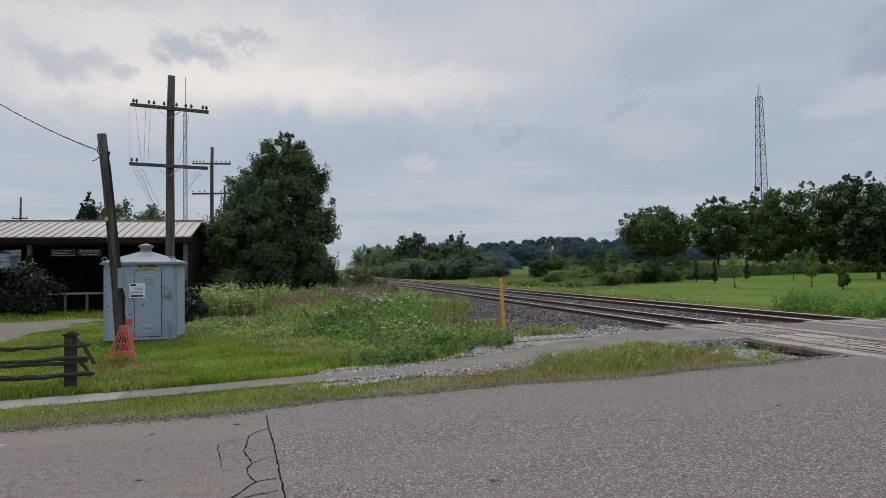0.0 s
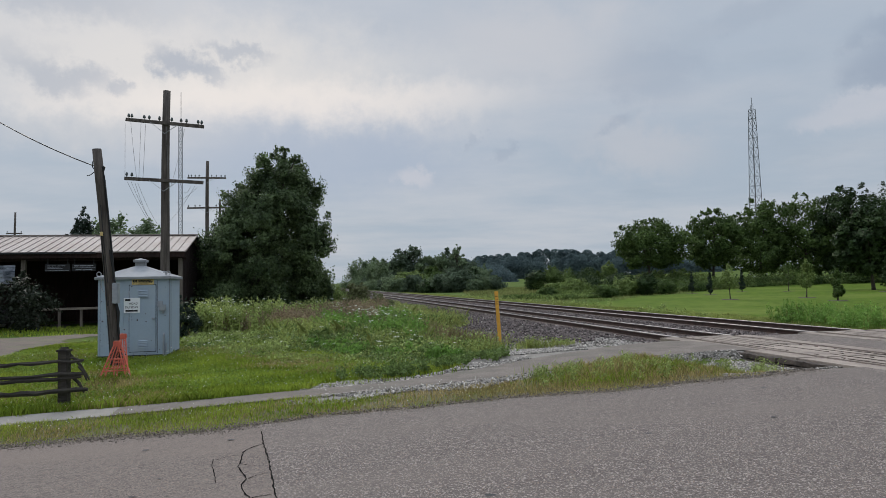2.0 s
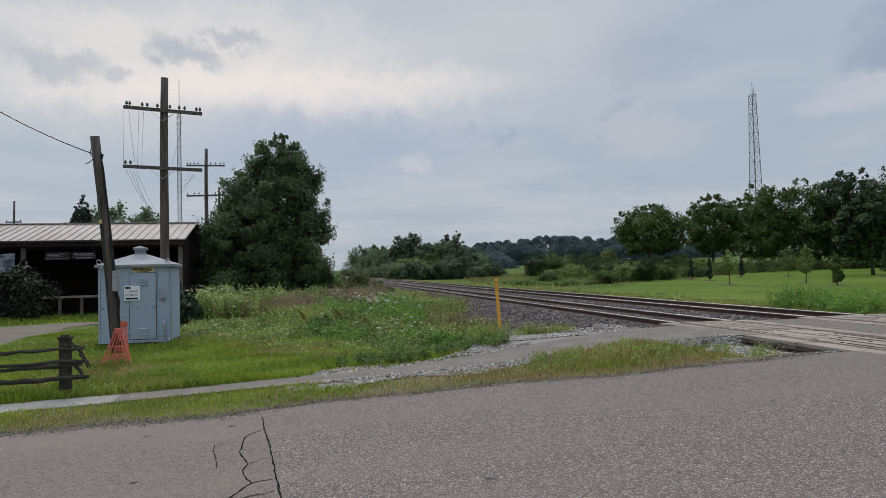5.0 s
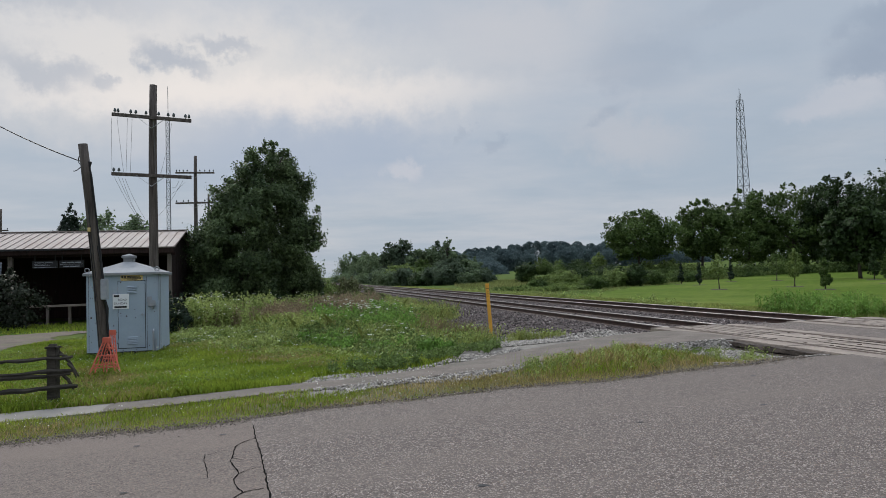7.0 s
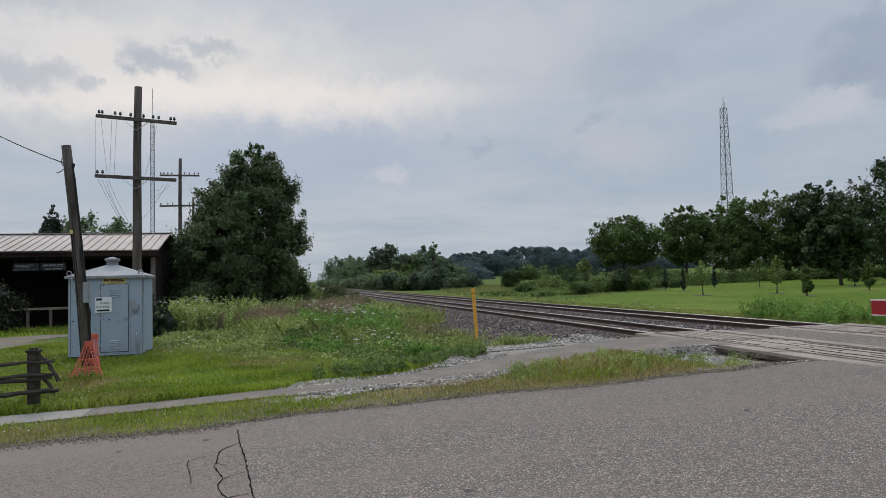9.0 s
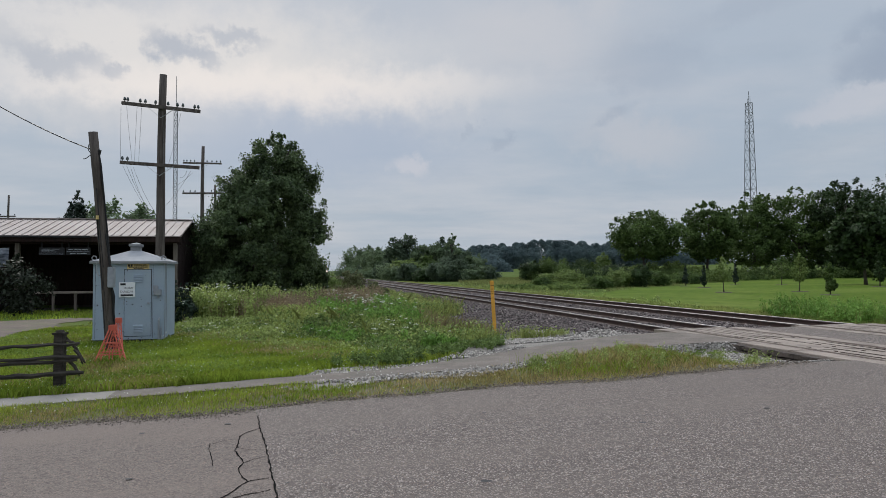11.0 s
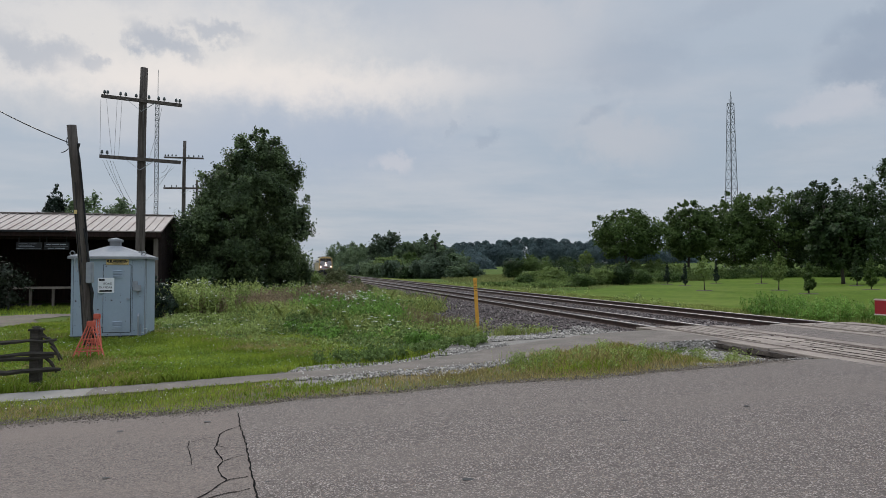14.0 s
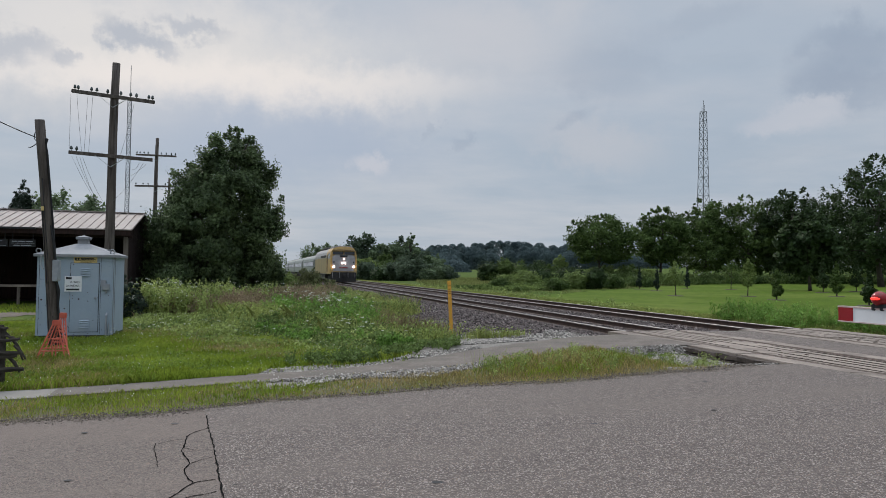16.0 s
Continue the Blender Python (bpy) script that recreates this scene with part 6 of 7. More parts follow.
def locomotive():
    t = thing("locomotive", track_pose(10.10, 79.4, RAIL_Z), "yellow and grey passenger diesel locomotive with its headlights on", "locomotive")
    H = 4.27
    part("cab", hull(bmesh.new(), 0.0, 4.6, H, 0.22), M["train_yellow"], t, "yellow cab end")
    part("body", hull(bmesh.new(), 4.6, 20.6, H - 0.02, 0.0), M["train_grey"], t, "light grey upper body")
    part("side_panel", boxes((-1.545, 4.62, 1.05, -1.525, 20.4, 2.95), (1.525, 4.62, 1.05, 1.545, 20.4, 2.95)), M["train_tan"], t, "dull tan lower side panel")
    part("roof_hatch", boxes((-0.9, 5.5, H - 0.06, 0.9, 9.0, H + 0.12), (-1.0, 10.0, H - 0.06, 1.0, 14.0, H + 0.16), (-0.9, 15.5, H - 0.06, 0.9, 19.5, H + 0.10), bevel=0.04), M["train_roof"], t)
    # the face: grey nose shield, split windscreen, lamps
    bm = bmesh.new()
    pr = [(-1.18, 1.35), (1.18, 1.35), (1.30, 2.1), (1.32, 3.05), (0.95, 3.30), (-0.95, 3.30), (-1.32, 3.05), (-1.30, 2.1)]
    fa = [bm.verts.new((x, -0.035 + 0.22 * max(0, z - 2.7) + 0.033 * max(0, 2.7 - z), z)) for x, z in pr]
    fb = [bm.verts.new((x, v.co.y + 0.06, z)) for (x, z), v in zip(pr, fa)]
    bm.faces.new(fa)
    for k in range(len(pr)):
        j = (k + 1) % len(pr)
        bm.faces.new((fa[j], fa[k], fb[k], fb[j]))
    part("nose_shield", bm, M["train_grey"], t, "light grey nose panel")
    part("windscreen_band", beams(((0, 0.19, 3.58), (0, 0.20, 3.59), 2.72, 0.62)), M["train_yellow"], t)
    for x0, x1 in ((-1.27, -0.07), (0.07, 1.27)):
        bm = bmesh.new()
        z0, z1 = 3.32, 3.88
        q = [bm.verts.new((x, -0.10 + 0.22 * (z - 2.7), z)) for x, z in ((x0, z0), (x1, z0), (x1 * 0.96, z1), (x0 * 0.96, z1))]
        r = [bm.verts.new((v.co.x, v.co.y + 0.15, v.co.z)) for v in q]
        bm.faces.new(q)
        for k in range(4):
            bm.faces.new((q[(k + 1) % 4], q[k], r[k], r[(k + 1) % 4]))
        part("windscreen", bm, M["train_glass"], t, "dark windscreen pane")
    part("cab_roof", boxes((-1.12, 0.5, H - 0.28, 1.12, 4.6, H + 0.03), bevel=0.09), M["train_grey"], t, "light grey cab roof")
    for x in (-1.0, -0.35, 0.35, 1.0):
        part("wiper", beams(((x, -0.02 + 0.22 * 0.60, 3.32), (x + 0.16, -0.05 + 0.22 * 1.0, 3.72), 0.02, 0.02)), M["train_dark"], t)
    part("number_panel", boxes((-0.42, -0.05, 3.02, 0.42, 0.1, 3.22)), M["train_dark"], t)
    part("headlight", tubes(([(-0.15, 0.05, 2.30), (-0.15, -0.09, 2.30)], 0.105), n=14), M["headlight"], t, "glowing headlight")
    part("headlight", tubes(([(0.15, 0.05, 2.30), (0.15, -0.09, 2.30)], 0.105), n=14), M["headlight"], t, "glowing headlight")
    part("upper_light", tubes(([(0.0, 0.15, 2.80), (0.0, -0.07, 2.80)], 0.10), n=14), M["ditch_light"], t, "glowing upper lamp")
    for x in (-1.17, 1.17):
        part("ditch_light", tubes(([(x, 0.06, 1.88), (x, -0.10, 1.88)], 0.14), n=14), M["ditch_light"], t, "glowing ditch light")
        part("marker_lamp", tubes(([(x * 0.98, 0.06, 2.42), (x * 0.98, -0.05, 2.42)], 0.09), n=10), M["train_dark"], t)
    part("stripe", boxes((-0.50, -0.06, 1.72, -0.30, 0.0, 1.82), (-0.24, -0.06, 1.72, 0.02, 0.0, 1.82), (0.08, -0.06, 1.72, 0.46, 0.0, 1.82)), M["dark_red"], t, "faded red lettering band")
    # pilot and coupler
    part("pilot", boxes((-1.45, -0.15, 0.12, 1.45, 0.35, 1.25), bevel=0.05), M["train_dark"], t, "black snow plough pilot")
    part("coupler", boxes((-0.16, -0.75, 0.72, 0.16, 0.0, 1.0), bevel=0.03), M["train_dark"], t)
    for x in (-1.3, -0.5, 0.5, 1.3):
        part("handrail", tubes(([(x, -0.2, 0.6), (x, -0.2, 1.35)], 0.022), n=5), M["train_grey"], t)
    for sx in (-1, 1):
        for y0, y1 in ((0.9, 1.7), (2.0, 2.9)):
            part("cab_window", boxes((sx * 1.535 - 0.02, y0, 2.85, sx * 1.535 + 0.02, y1, 3.45)), M["train_glass"], t)
        part("cab_door", boxes((sx * 1.535 - 0.015, 3.4, 1.3, sx * 1.535 + 0.015, 4.1, 3.3)), M["train_dark"], t)
        part("radiator_grille", boxes((sx * 1.535 - 0.015, 5.2, 3.02, sx * 1.535 + 0.015, 12.0, 3.3)), M["train_dark"], t)
        part("fuel_tank", boxes((sx * 0.7 - 0.7, 7.5, 0.25, sx * 0.7 + 0.7, 13.0, 1.05), bevel=0.05), M["train_dark"], t)
    bogie(t, 4.0, 2)
    bogie(t, 16.8, 2)
    return t


def coach():
    t = thing("coach", track_pose(10.10, 101, RAIL_Z), "silver-grey passenger coach with a dark window band", "railway coach", "coaches of the train")
    part("body", hull(bmesh.new(), 0.0, 25.0, 3.78), M["train_silver"], t)
    part("roof_strip", boxes((-0.7, 0.3, 3.70, 0.7, 24.7, 3.83), bevel=0.03), M["train_roof"], t)
    for sx in (-1, 1):
        band = part("window_band", boxes((sx * 1.53 - 0.012, 2.2, 1.95, sx * 1.53 + 0.012, 23.0, 2.75)), M["train_stripe"], t, "dark window band")
        for k in range(11):
            y = 2.6 + k * 1.86
            part("window", boxes((sx * 1.545 - 0.01, y, 2.02, sx * 1.545 + 0.01, y + 1.4, 2.68)), M["train_glass"], band)
        part("door", boxes((sx * 1.53 - 0.02, 0.7, 1.1, sx * 1.53 + 0.02, 1.6, 3.0)), M["train_dark"], t)
    part("underframe", boxes((-1.3, 5.5, 0.45, 1.3, 19.5, 1.05), bevel=0.03), M["train_dark"], t)
    part("gangway", boxes((-0.6, -0.35, 0.9, 0.6, 0.02, 3.0), (-0.6, 24.98, 0.9, 0.6, 25.35, 3.0)), M["train_dark"], t)
    bogie(t, 3.2, 2, 0.42)
    bogie(t, 21.8, 2, 0.42)
    return t


LOCO = locomotive()
COACHES = [coach()]
for k in range(3):
    COACHES.append(copy_thing(COACHES[0], track_pose(10.10, 101 + 25.8 * (k + 1), RAIL_Z)))


# ---------------------------------------------------------------- grass, weeds and loose stone
def blades(name, x, y, h, w, mat, label, lean=0.35, category="grass", seed=0, zoff=-0.02):
    """Bent tapering blades, two faces each, standing on the ground."""
    rng = np.random.default_rng(seed)
    n = len(x)
    z = ground_z(x, y) + zoff
    a = rng.uniform(0, 2 * math.pi, n)
    dx, dy = np.cos(a), np.sin(a)
    b = rng.uniform(0, 2 * math.pi, n)
    bend = lean * h * rng.uniform(0.2, 1.3, n)
    co = np.empty((n, 5, 3))
    for i, (k, f, g) in enumerate(((-1, 0, 0), (1, 0, 0), (0.75, 0.55, 0.3), (0, 1.0, 1.0), (-0.75, 0.55, 0.3))):
        co[:, i, 0] = x + dx * w * k * 0.5 + np.cos(b) * bend * g
        co[:, i, 1] = y + dy * w * k * 0.5 + np.sin(b) * bend * g
        co[:, i, 2] = z + h * f * (1 - 0.12 * g)
    me = mesh_np(name, co.reshape(-1, 3), np.arange(n * 5).reshape(n, 5))
    me.materials.append(mat)
    return tagged(new(name, me), label, category, kind="stuff")


def stuff_leaves(name, x, y, z, size, mat, label, category, seed, flat=0.3, long=1.6):
    me = leaf_mesh(name, np.stack([x, y, z], 1), size, np.random.default_rng(seed), flat, 4, long)
    me.materials.append(mat)
    return tagged(new(name, me), label, category, kind="stuff")


def field(n, x0, x1, y0, y1, rng, near=0.0):
    """Random places in a rectangle, thinned with distance so that they look even."""
    x = rng.uniform(x0, x1, n)
    y = y0 + (y1 - y0) * rng.uniform(0, 1, n) ** (1 + near)
    return x, y


def patchy(x, y, k, off=0.0):
    """Smooth uneven pattern, 0 to 1."""
    v = np.sin(x * k + off) * np.cos(y * k * 1.3 + off * 2) + 0.6 * np.sin(x * k * 2.3 + y * k * 1.7 + off) + 0.4 * np.cos(x * k * 4.1 - y * k * 3.7)
    return np.clip(0.5 + v / 3.2, 0, 1)


def path_side(x, y):
    """Distance from the footpath's middle line, and its half width there."""
    rows_ = np.array(smooth_rows(PATH_ROWS, 0.4))
    best = np.full(len(x), 99.0)
    hw = np.zeros(len(x))
    sgn = np.zeros(len(x))
    for i in range(0, len(rows_), 1):
        d = np.hypot(x - rows_[i, 0], y - rows_[i, 1])
        m = d < best
        best[m] = d[m]
        hw[m] = rows_[i, 2]
        sgn[m] = np.sign(y[m] - rows_[i, 1])
    return best, hw, sgn


def weed_stand(name, cx, cy, height, spread, leaves, size, mat, label, seed, stem=None, droop=0.4, long=2.2, top=0.0):
    """Many leafy weeds as one growth: each has a few stems and narrow leaves all the way up."""
    rng = np.random.default_rng(seed)
    n = len(cx)
    i = np.repeat(np.arange(n), leaves)
    stems = 5
    a0 = rng.uniform(0, 2 * math.pi, (n, stems))
    r0 = spread * rng.uniform(0.15, 1.0, (n, stems))
    hs = rng.uniform(0.6, 1.0, (n, stems))
    j = rng.integers(0, stems, len(i))
    f = rng.uniform(0, 1, len(i)) ** (0.8 - 0.45 * top)
    a, r, hh = a0[i, j], r0[i, j], hs[i, j] * height[i]
    fat = spread * (0.30 * (1 - f) + 0.10)
    px = cx[i] + np.cos(a) * r * (0.45 + 0.75 * f) + rng.normal(size=len(i)) * fat
    py = cy[i] + np.sin(a) * r * (0.45 + 0.75 * f) + rng.normal(size=len(i)) * fat
    pz = ground_z(cx[i], cy[i]) + 0.03 + hh * f
    me = leaf_mesh(name, np.stack([px, py, pz], 1), 1.3 * size * (1.15 - 0.5 * f), rng, 0.25, 4, long, droop)
    me.materials.append(mat)
    tagged(new(name, me), label, "weeds", kind="stuff")
    if stem is not None:
        sx = (cx[:, None] + np.cos(a0) * r0 * 0.6).ravel()
        sy = (cy[:, None] + np.sin(a0) * r0 * 0.6).ravel()
        blades("weed_stems", sx, sy, (hs * height[:, None]).ravel(), np.full(n * stems, 0.014), stem, "thin upright stems of the weeds", 0.25, "weeds", seed + 1)


def scatter(rng, n, x0, x1, y0, y1, keep=None):
    x, y = rng.uniform(x0, x1, n), rng.uniform(y0, y1, n)
    if keep is not None:
        k = keep(x, y)
        x, y = x[k], y[k]
    return x, y


def lace(rng, x, y, h, seed, size=0.03):
    """Flat white flower heads on thin stalks."""
    n, m = len(x), 9
    blades("flower_stalks", x, y, h + 0.02, np.full(n, 0.011), M["weed_blade"], "thin green flower stalks", 0.02, "weeds", seed)
    wide = np.repeat(rng.uniform(0.015, 0.045, n), m)
    fx = np.repeat(x, m) + rng.normal(size=n * m) * wide
    fy = np.repeat(y, m) + rng.normal(size=n * m) * wide
    fz = ground_z(np.repeat(x, m), np.repeat(y, m)) + np.repeat(h, m) * 0.99 + rng.normal(size=n * m) * 0.007
    stuff_leaves("lace_flowers", fx, fy, fz, size, M["petal"], "flat white wild carrot flower heads among the weeds", "flowers", seed + 1, 0.9, 1.0)


def weed_stands(rng):
    # pale tall stand behind the cabinet
    x, y = scatter(rng, 150, -10.2, -6.6, 24.6, 30)
    weed_stand("tall_weeds", x, y, rng.uniform(0.85, 1.45, len(x)), 0.22, 130, 0.052, M["weed_leaf"], "tall pale green leafy weeds behind the signal cabinet", 301, M["weed_blade"])
    lx, ly = scatter(rng, 70, -9.6, -6.9, 23.6, 27)
    lace(rng, lx, ly, rng.uniform(0.55, 1.45, len(lx)), 340)
    # brown seeding stand in the middle
    x, y = scatter(rng, 330, -8.2, -4.8, 25.0, 31.5)
    weed_stand("brown_weeds", x, y, rng.uniform(0.55, 1.05, len(x)), 0.20, 120, 0.03, M["weed_brown"], "brownish seeding weeds on the bank", 303, M["dry_weed"], 0.0, 2.6, 0.6)
    # green stand before the tall tree
    x, y = scatter(rng, 170, -6.8, -3.2, 27.5, 36)
    weed_stand("tall_weeds", x, y, rng.uniform(0.6, 1.15, len(x)), 0.24, 110, 0.05, M["weed_leaf"], "rank green leafy weeds before the tall tree", 305, M["weed_blade"])
    lx, ly = scatter(rng, 26, -7.5, -3.4, 26, 33)
    lace(rng, lx, ly, rng.uniform(0.8, 1.3, len(lx)), 344)
    # dark brown docks beside the line
    x, y = scatter(rng, 300, -4.4, -2.3, 23.6, 31)
    weed_stand("brown_weeds", x, y, rng.uniform(0.75, 1.25, len(x)), 0.20, 130, 0.03, M["weed_brown"], "dark brown seeding docks on the bank", 307, M["dry_weed"], 0.0, 2.4, 0.7)
    lx, ly = scatter(rng, 12, -4.2, -2.4, 24, 27)
    lace(rng, lx, ly, rng.uniform(0.8, 1.2, len(lx)), 348)

    # lush green mass that runs down to the marker post
    def mass(x, y):
        p, s = across(x, y), along(x, y)
        front = 20.6 - 1.45 * np.clip(p + 0.8, 0, 4.0)
        right = 3.2 + 0.35 * np.sin(s * 1.3) + 0.9 * sstep(s, 17, 27)
        return (s > front + 0.4 * np.sin(p * 3.1)) & (p > 0.2 + 0.03 * (s - 20)) & (p < right) & (s < 29)

    x, y = scatter(rng, 1400, -4.5, 3.0, 14, 29, mass)
    p, s = across(x, y), along(x, y)
    deep = sstep(s - (20.6 - 1.45 * np.clip(p + 0.8, 0, 4.0)), 0.0, 4.5)
    h = (0.28 + 0.62 * deep) * rng.uniform(0.65, 1.12, len(x)) * (1 - 0.25 * sstep(p, 3.0, 4.2))
    dark = patchy(x, y, 0.9, 2.0) + 0.12 * rng.normal(size=len(x)) > 0.55
    weed_stand("rank_weeds", x[~dark], y[~dark], h[~dark], 0.20, 120, 0.042, M["weed_lush"], "lush green leafy weeds beside the ballast", 309, M["weed_blade"])
    weed_stand("rank_weeds", x[dark], y[dark], h[dark] * 0.95, 0.20, 120, 0.042, M["weed_leaf_dark"], "darker green leafy weeds beside the ballast", 311, M["weed_blade"])
    k = rng.permutation(len(x))[:150]
    k = k[(patchy(x[k], y[k], 0.8, 4.0) > 0.36) & (y[k] < 23.5)]
    lace(rng, x[k], y[k], h[k] + rng.uniform(0.02, 0.14, len(k)), 352)
    lx, ly = scatter(rng, 34, -2.9, -1.7, 21.5, 25)
    lace(rng, lx, ly, rng.uniform(0.75, 1.0, len(lx)), 356, 0.036)
    # low rough growth at the mown edge
    x, y = scatter(rng, 360, -8.5, -1.0, 18.5, 24.5, lambda a, b: b > 22.5 - 0.75 * (a + 8.5) + 1.0 * np.sin(a * 1.7))
    weed_stand("low_weeds", x, y, rng.uniform(0.10, 0.34, len(x)), 0.20, 60, 0.036, M["weed_leaf"], "low leafy weeds at the mown lawn's edge", 313)
    lx, ly = scatter(rng, 90, -8.5, -0.5, 17.5, 24)
    lace(rng, lx, ly, rng.uniform(0.12, 0.32, len(lx)), 360, 0.026)
    # ragged low plants between the weeds and the gravel
    def off_path(a, b):
        d, hw, sg = path_side(a, b)
        return (sg > 0) & (d > hw + 0.5) & (d < hw + 1.5) & (patchy(a, b, 1.6, 0.3) > 0.42) & (a < 1.5)

    x, y = scatter(rng, 700, -2.0, 3.4, 12.6, 18.6, off_path)
    weed_stand("low_weeds", x, y, rng.uniform(0.08, 0.28, len(x)), 0.14, 50, 0.03, M["weed_leaf_dark"], "ragged low weeds in the gravel's edge", 315)
    # tall growth past the tracks beside the road
    q = rng.uniform(0, 1, 260)
    p, s = 16.9 + 2.2 * rng.uniform(0, 1, 260), 14.0 + 8.5 * q
    x, y = NX * p - NY * s, NY * p + NX * s
    weed_stand("trackside_weeds", x, y, rng.uniform(0.3, 0.95, len(x)), 0.20, 90, 0.026, M["weed_lush"], "tall green weeds on the far side of the tracks", 317, M["weed_blade"], -0.6, 5.0)
    q = rng.uniform(0, 1, 160)
    p, s = 16.8 + 1.2 * rng.uniform(0, 1, 160), 26.0 + 50 * q
    x, y = NX * p - NY * s, NY * p + NX * s
    weed_stand("trackside_weeds", x, y, 0.12 + 0.55 * rng.uniform(0, 1, len(x)) ** 4, 0.22, 50, 0.045, M["weed_leaf"], "scattered green weeds along the far side of the tracks", 319)
    # scrub along the lawn's far edge, running on under the first park tree
    u = rng.uniform(0, 1, 620)
    ex, ey = np.interp(u, (0, 0.25, 0.5, 0.75, 1), (12, 17, 24, 35, 52)), np.interp(u, (0, 0.25, 0.5, 0.75, 1), (63, 68, 75, 87, 97))
    back = 9.0 * rng.uniform(0, 1, len(u)) ** 1.2
    x, y = ex - back * 0.6, ey + back
    hh = (0.35 + 1.15 * patchy(x, y, 0.35, 1.1) * sstep(u, 0.1, 0.45)) * rng.uniform(0.6, 1.15, len(u))
    pale = rng.uniform(0, 1, len(u)) < 0.6
    weed_stand("field_scrub", x[pale], y[pale], hh[pale], 0.75, 110, 0.10, M["leaf_light"], "pale green rough scrub along the lawn's far edge", 323)
    weed_stand("field_scrub", x[~pale], y[~pale], hh[~pale], 0.75, 110, 0.10, M["leaf_thicket"], "darker green rough scrub along the lawn's far edge", 325)
    # leafy clumps on the verge by the crossing
    x, y = scatter(rng, 150, 1.6, 6.6, 9.6, 13.0, lambda a, b: (along(a, b) > ROAD_EDGE + 0.75) & (across(a, b) < 7.9) & (path_side(a, b)[0] > path_side(a, b)[1] + 0.2) & (path_side(a, b)[2] < 0))
    weed_stand("verge_weeds", x, y, rng.uniform(0.08, 0.30, len(x)), 0.14, 70, 0.015, M["weed_leaf"], "leafy green weeds on the verge by the crossing", 321, M["weed_blade"])


def grass_everywhere():
    rng = np.random.default_rng(21)
    # the mown lawn round the cabinet
    x, y = field(270000, -12.5, 4.5, 8.6, 24, rng, 0.35)
    p, s = across(x, y), along(x, y)
    d, hw, sg = path_side(x, y)
    ok = (d > hw - 0.05 + 0.10 * rng.uniform(0, 1, len(x))) & (sg > 0) & (p < 3.2 + 0.06 * (s - 14)) & (y > 9.0) & ~((x < -12.1 - 0.19 * (y - 18.6)) & (y > 18.4))
    ok &= ~((d < hw + 0.75) & (x > -2.2) & (rng.uniform(0, 1, len(x)) < 0.93))          # bare gravel beside the path
    x, y, d, hw = x[ok], y[ok], d[ok], hw[ok]
    h = 0.075 * rng.uniform(0.5, 1.5, len(x)) * (0.7 + 0.9 * patchy(x, y, 0.9)) + 0.08 * np.exp(-((d - hw) / 0.22) ** 2)
    tone = patchy(x, y, 0.6, 3.0) + 0.35 * rng.normal(size=len(x)) * 0.5
    dry = tone > 0.74
    blades("lawn_grass", x[~dry], y[~dry], h[~dry], 0.005 + 0.0008 * y[~dry], M["lawn_blade"], "short green mown grass with clover", 0.6, seed=1)
    blades("dry_grass", x[dry], y[dry], h[dry] * 0.9, 0.005 + 0.0008 * y[dry], M["dry_blade"], "yellowing dry tufts in the mown grass", 0.6, seed=2)
    # low clover leaves in the lawn and verge
    k = rng.permutation(len(x))[:80000]
    k = k[patchy(x[k], y[k], 1.4, 0.4) > 0.35]
    stuff_leaves("clover_leaves", x[k], y[k], ground_z(x[k], y[k]) + rng.uniform(0.02, 0.075, len(k)), 0.026, M["clover_leaf"], "low green clover leaves in the mown grass", "clover", 14, 0.8, 1.0)
    # clover heads
    n = 2600
    x, y = field(n, -11, 2, 8.9, 20, rng, 0.2)
    d, hw, sg = path_side(x, y)
    ok = (d > hw + 0.1) & (patchy(x, y, 0.8, 1.0) > 0.38) & (along(x, y) > 9.4) & (across(x, y) < 3)
    x, y = x[ok], y[ok]
    stuff_leaves("clover_flowers", x, y, ground_z(x, y) + rng.uniform(0.06, 0.12, len(x)), 0.018, M["petal"], "small white clover flowers in the grass", "flowers", 5, 0.2, 1.0)
    # the verge between the road and the path
    x, y = field(190000, -13, 6.3, 6.5, 14, rng)
    p, s = across(x, y), along(x, y)
    d, hw, sg = path_side(x, y)
    edge = ROAD_EDGE + road_wob(p) + 0.02 * p * (p > 0) * (p < 9)
    ok = (s > edge + 0.03 + 0.10 * rng.uniform(0, 1, len(x))) & (d > hw - 0.06 + 0.12 * rng.uniform(0, 1, len(x))) & (sg < 0) & (p < 7.6 - 0.5 * (s - 10.5) * (s > 10.5))
    bare = patchy(x, y, 1.1, 2.2)
    gravelly = (x > -1.9) & (x < 2.0) & (d < hw + 0.55)
    ok &= ~(gravelly & (rng.uniform(0, 1, len(x)) < 0.92)) & ~((bare > 0.66 - 0.12 * sstep(x, -3, 1)) & (rng.uniform(0, 1, len(x)) < 0.5))
    ok &= ~((s < edge + 0.25) & (rng.uniform(0, 1, len(x)) < 0.55))
    x, y, p, s = x[ok], y[ok], p[ok], s[ok]
    lush = sstep(x, 1.2, 2.2) * (1 - 0.6 * sstep(x, 4.6, 5.4)) * sstep(s - ROAD_EDGE, 0.4, 1.1)
    h = rng.uniform(0.5, 1.4, len(x)) * (0.060 + 0.085 * lush) * (0.5 + 0.5 * sstep(s, ROAD_EDGE + 0.2, ROAD_EDGE + 1.0))
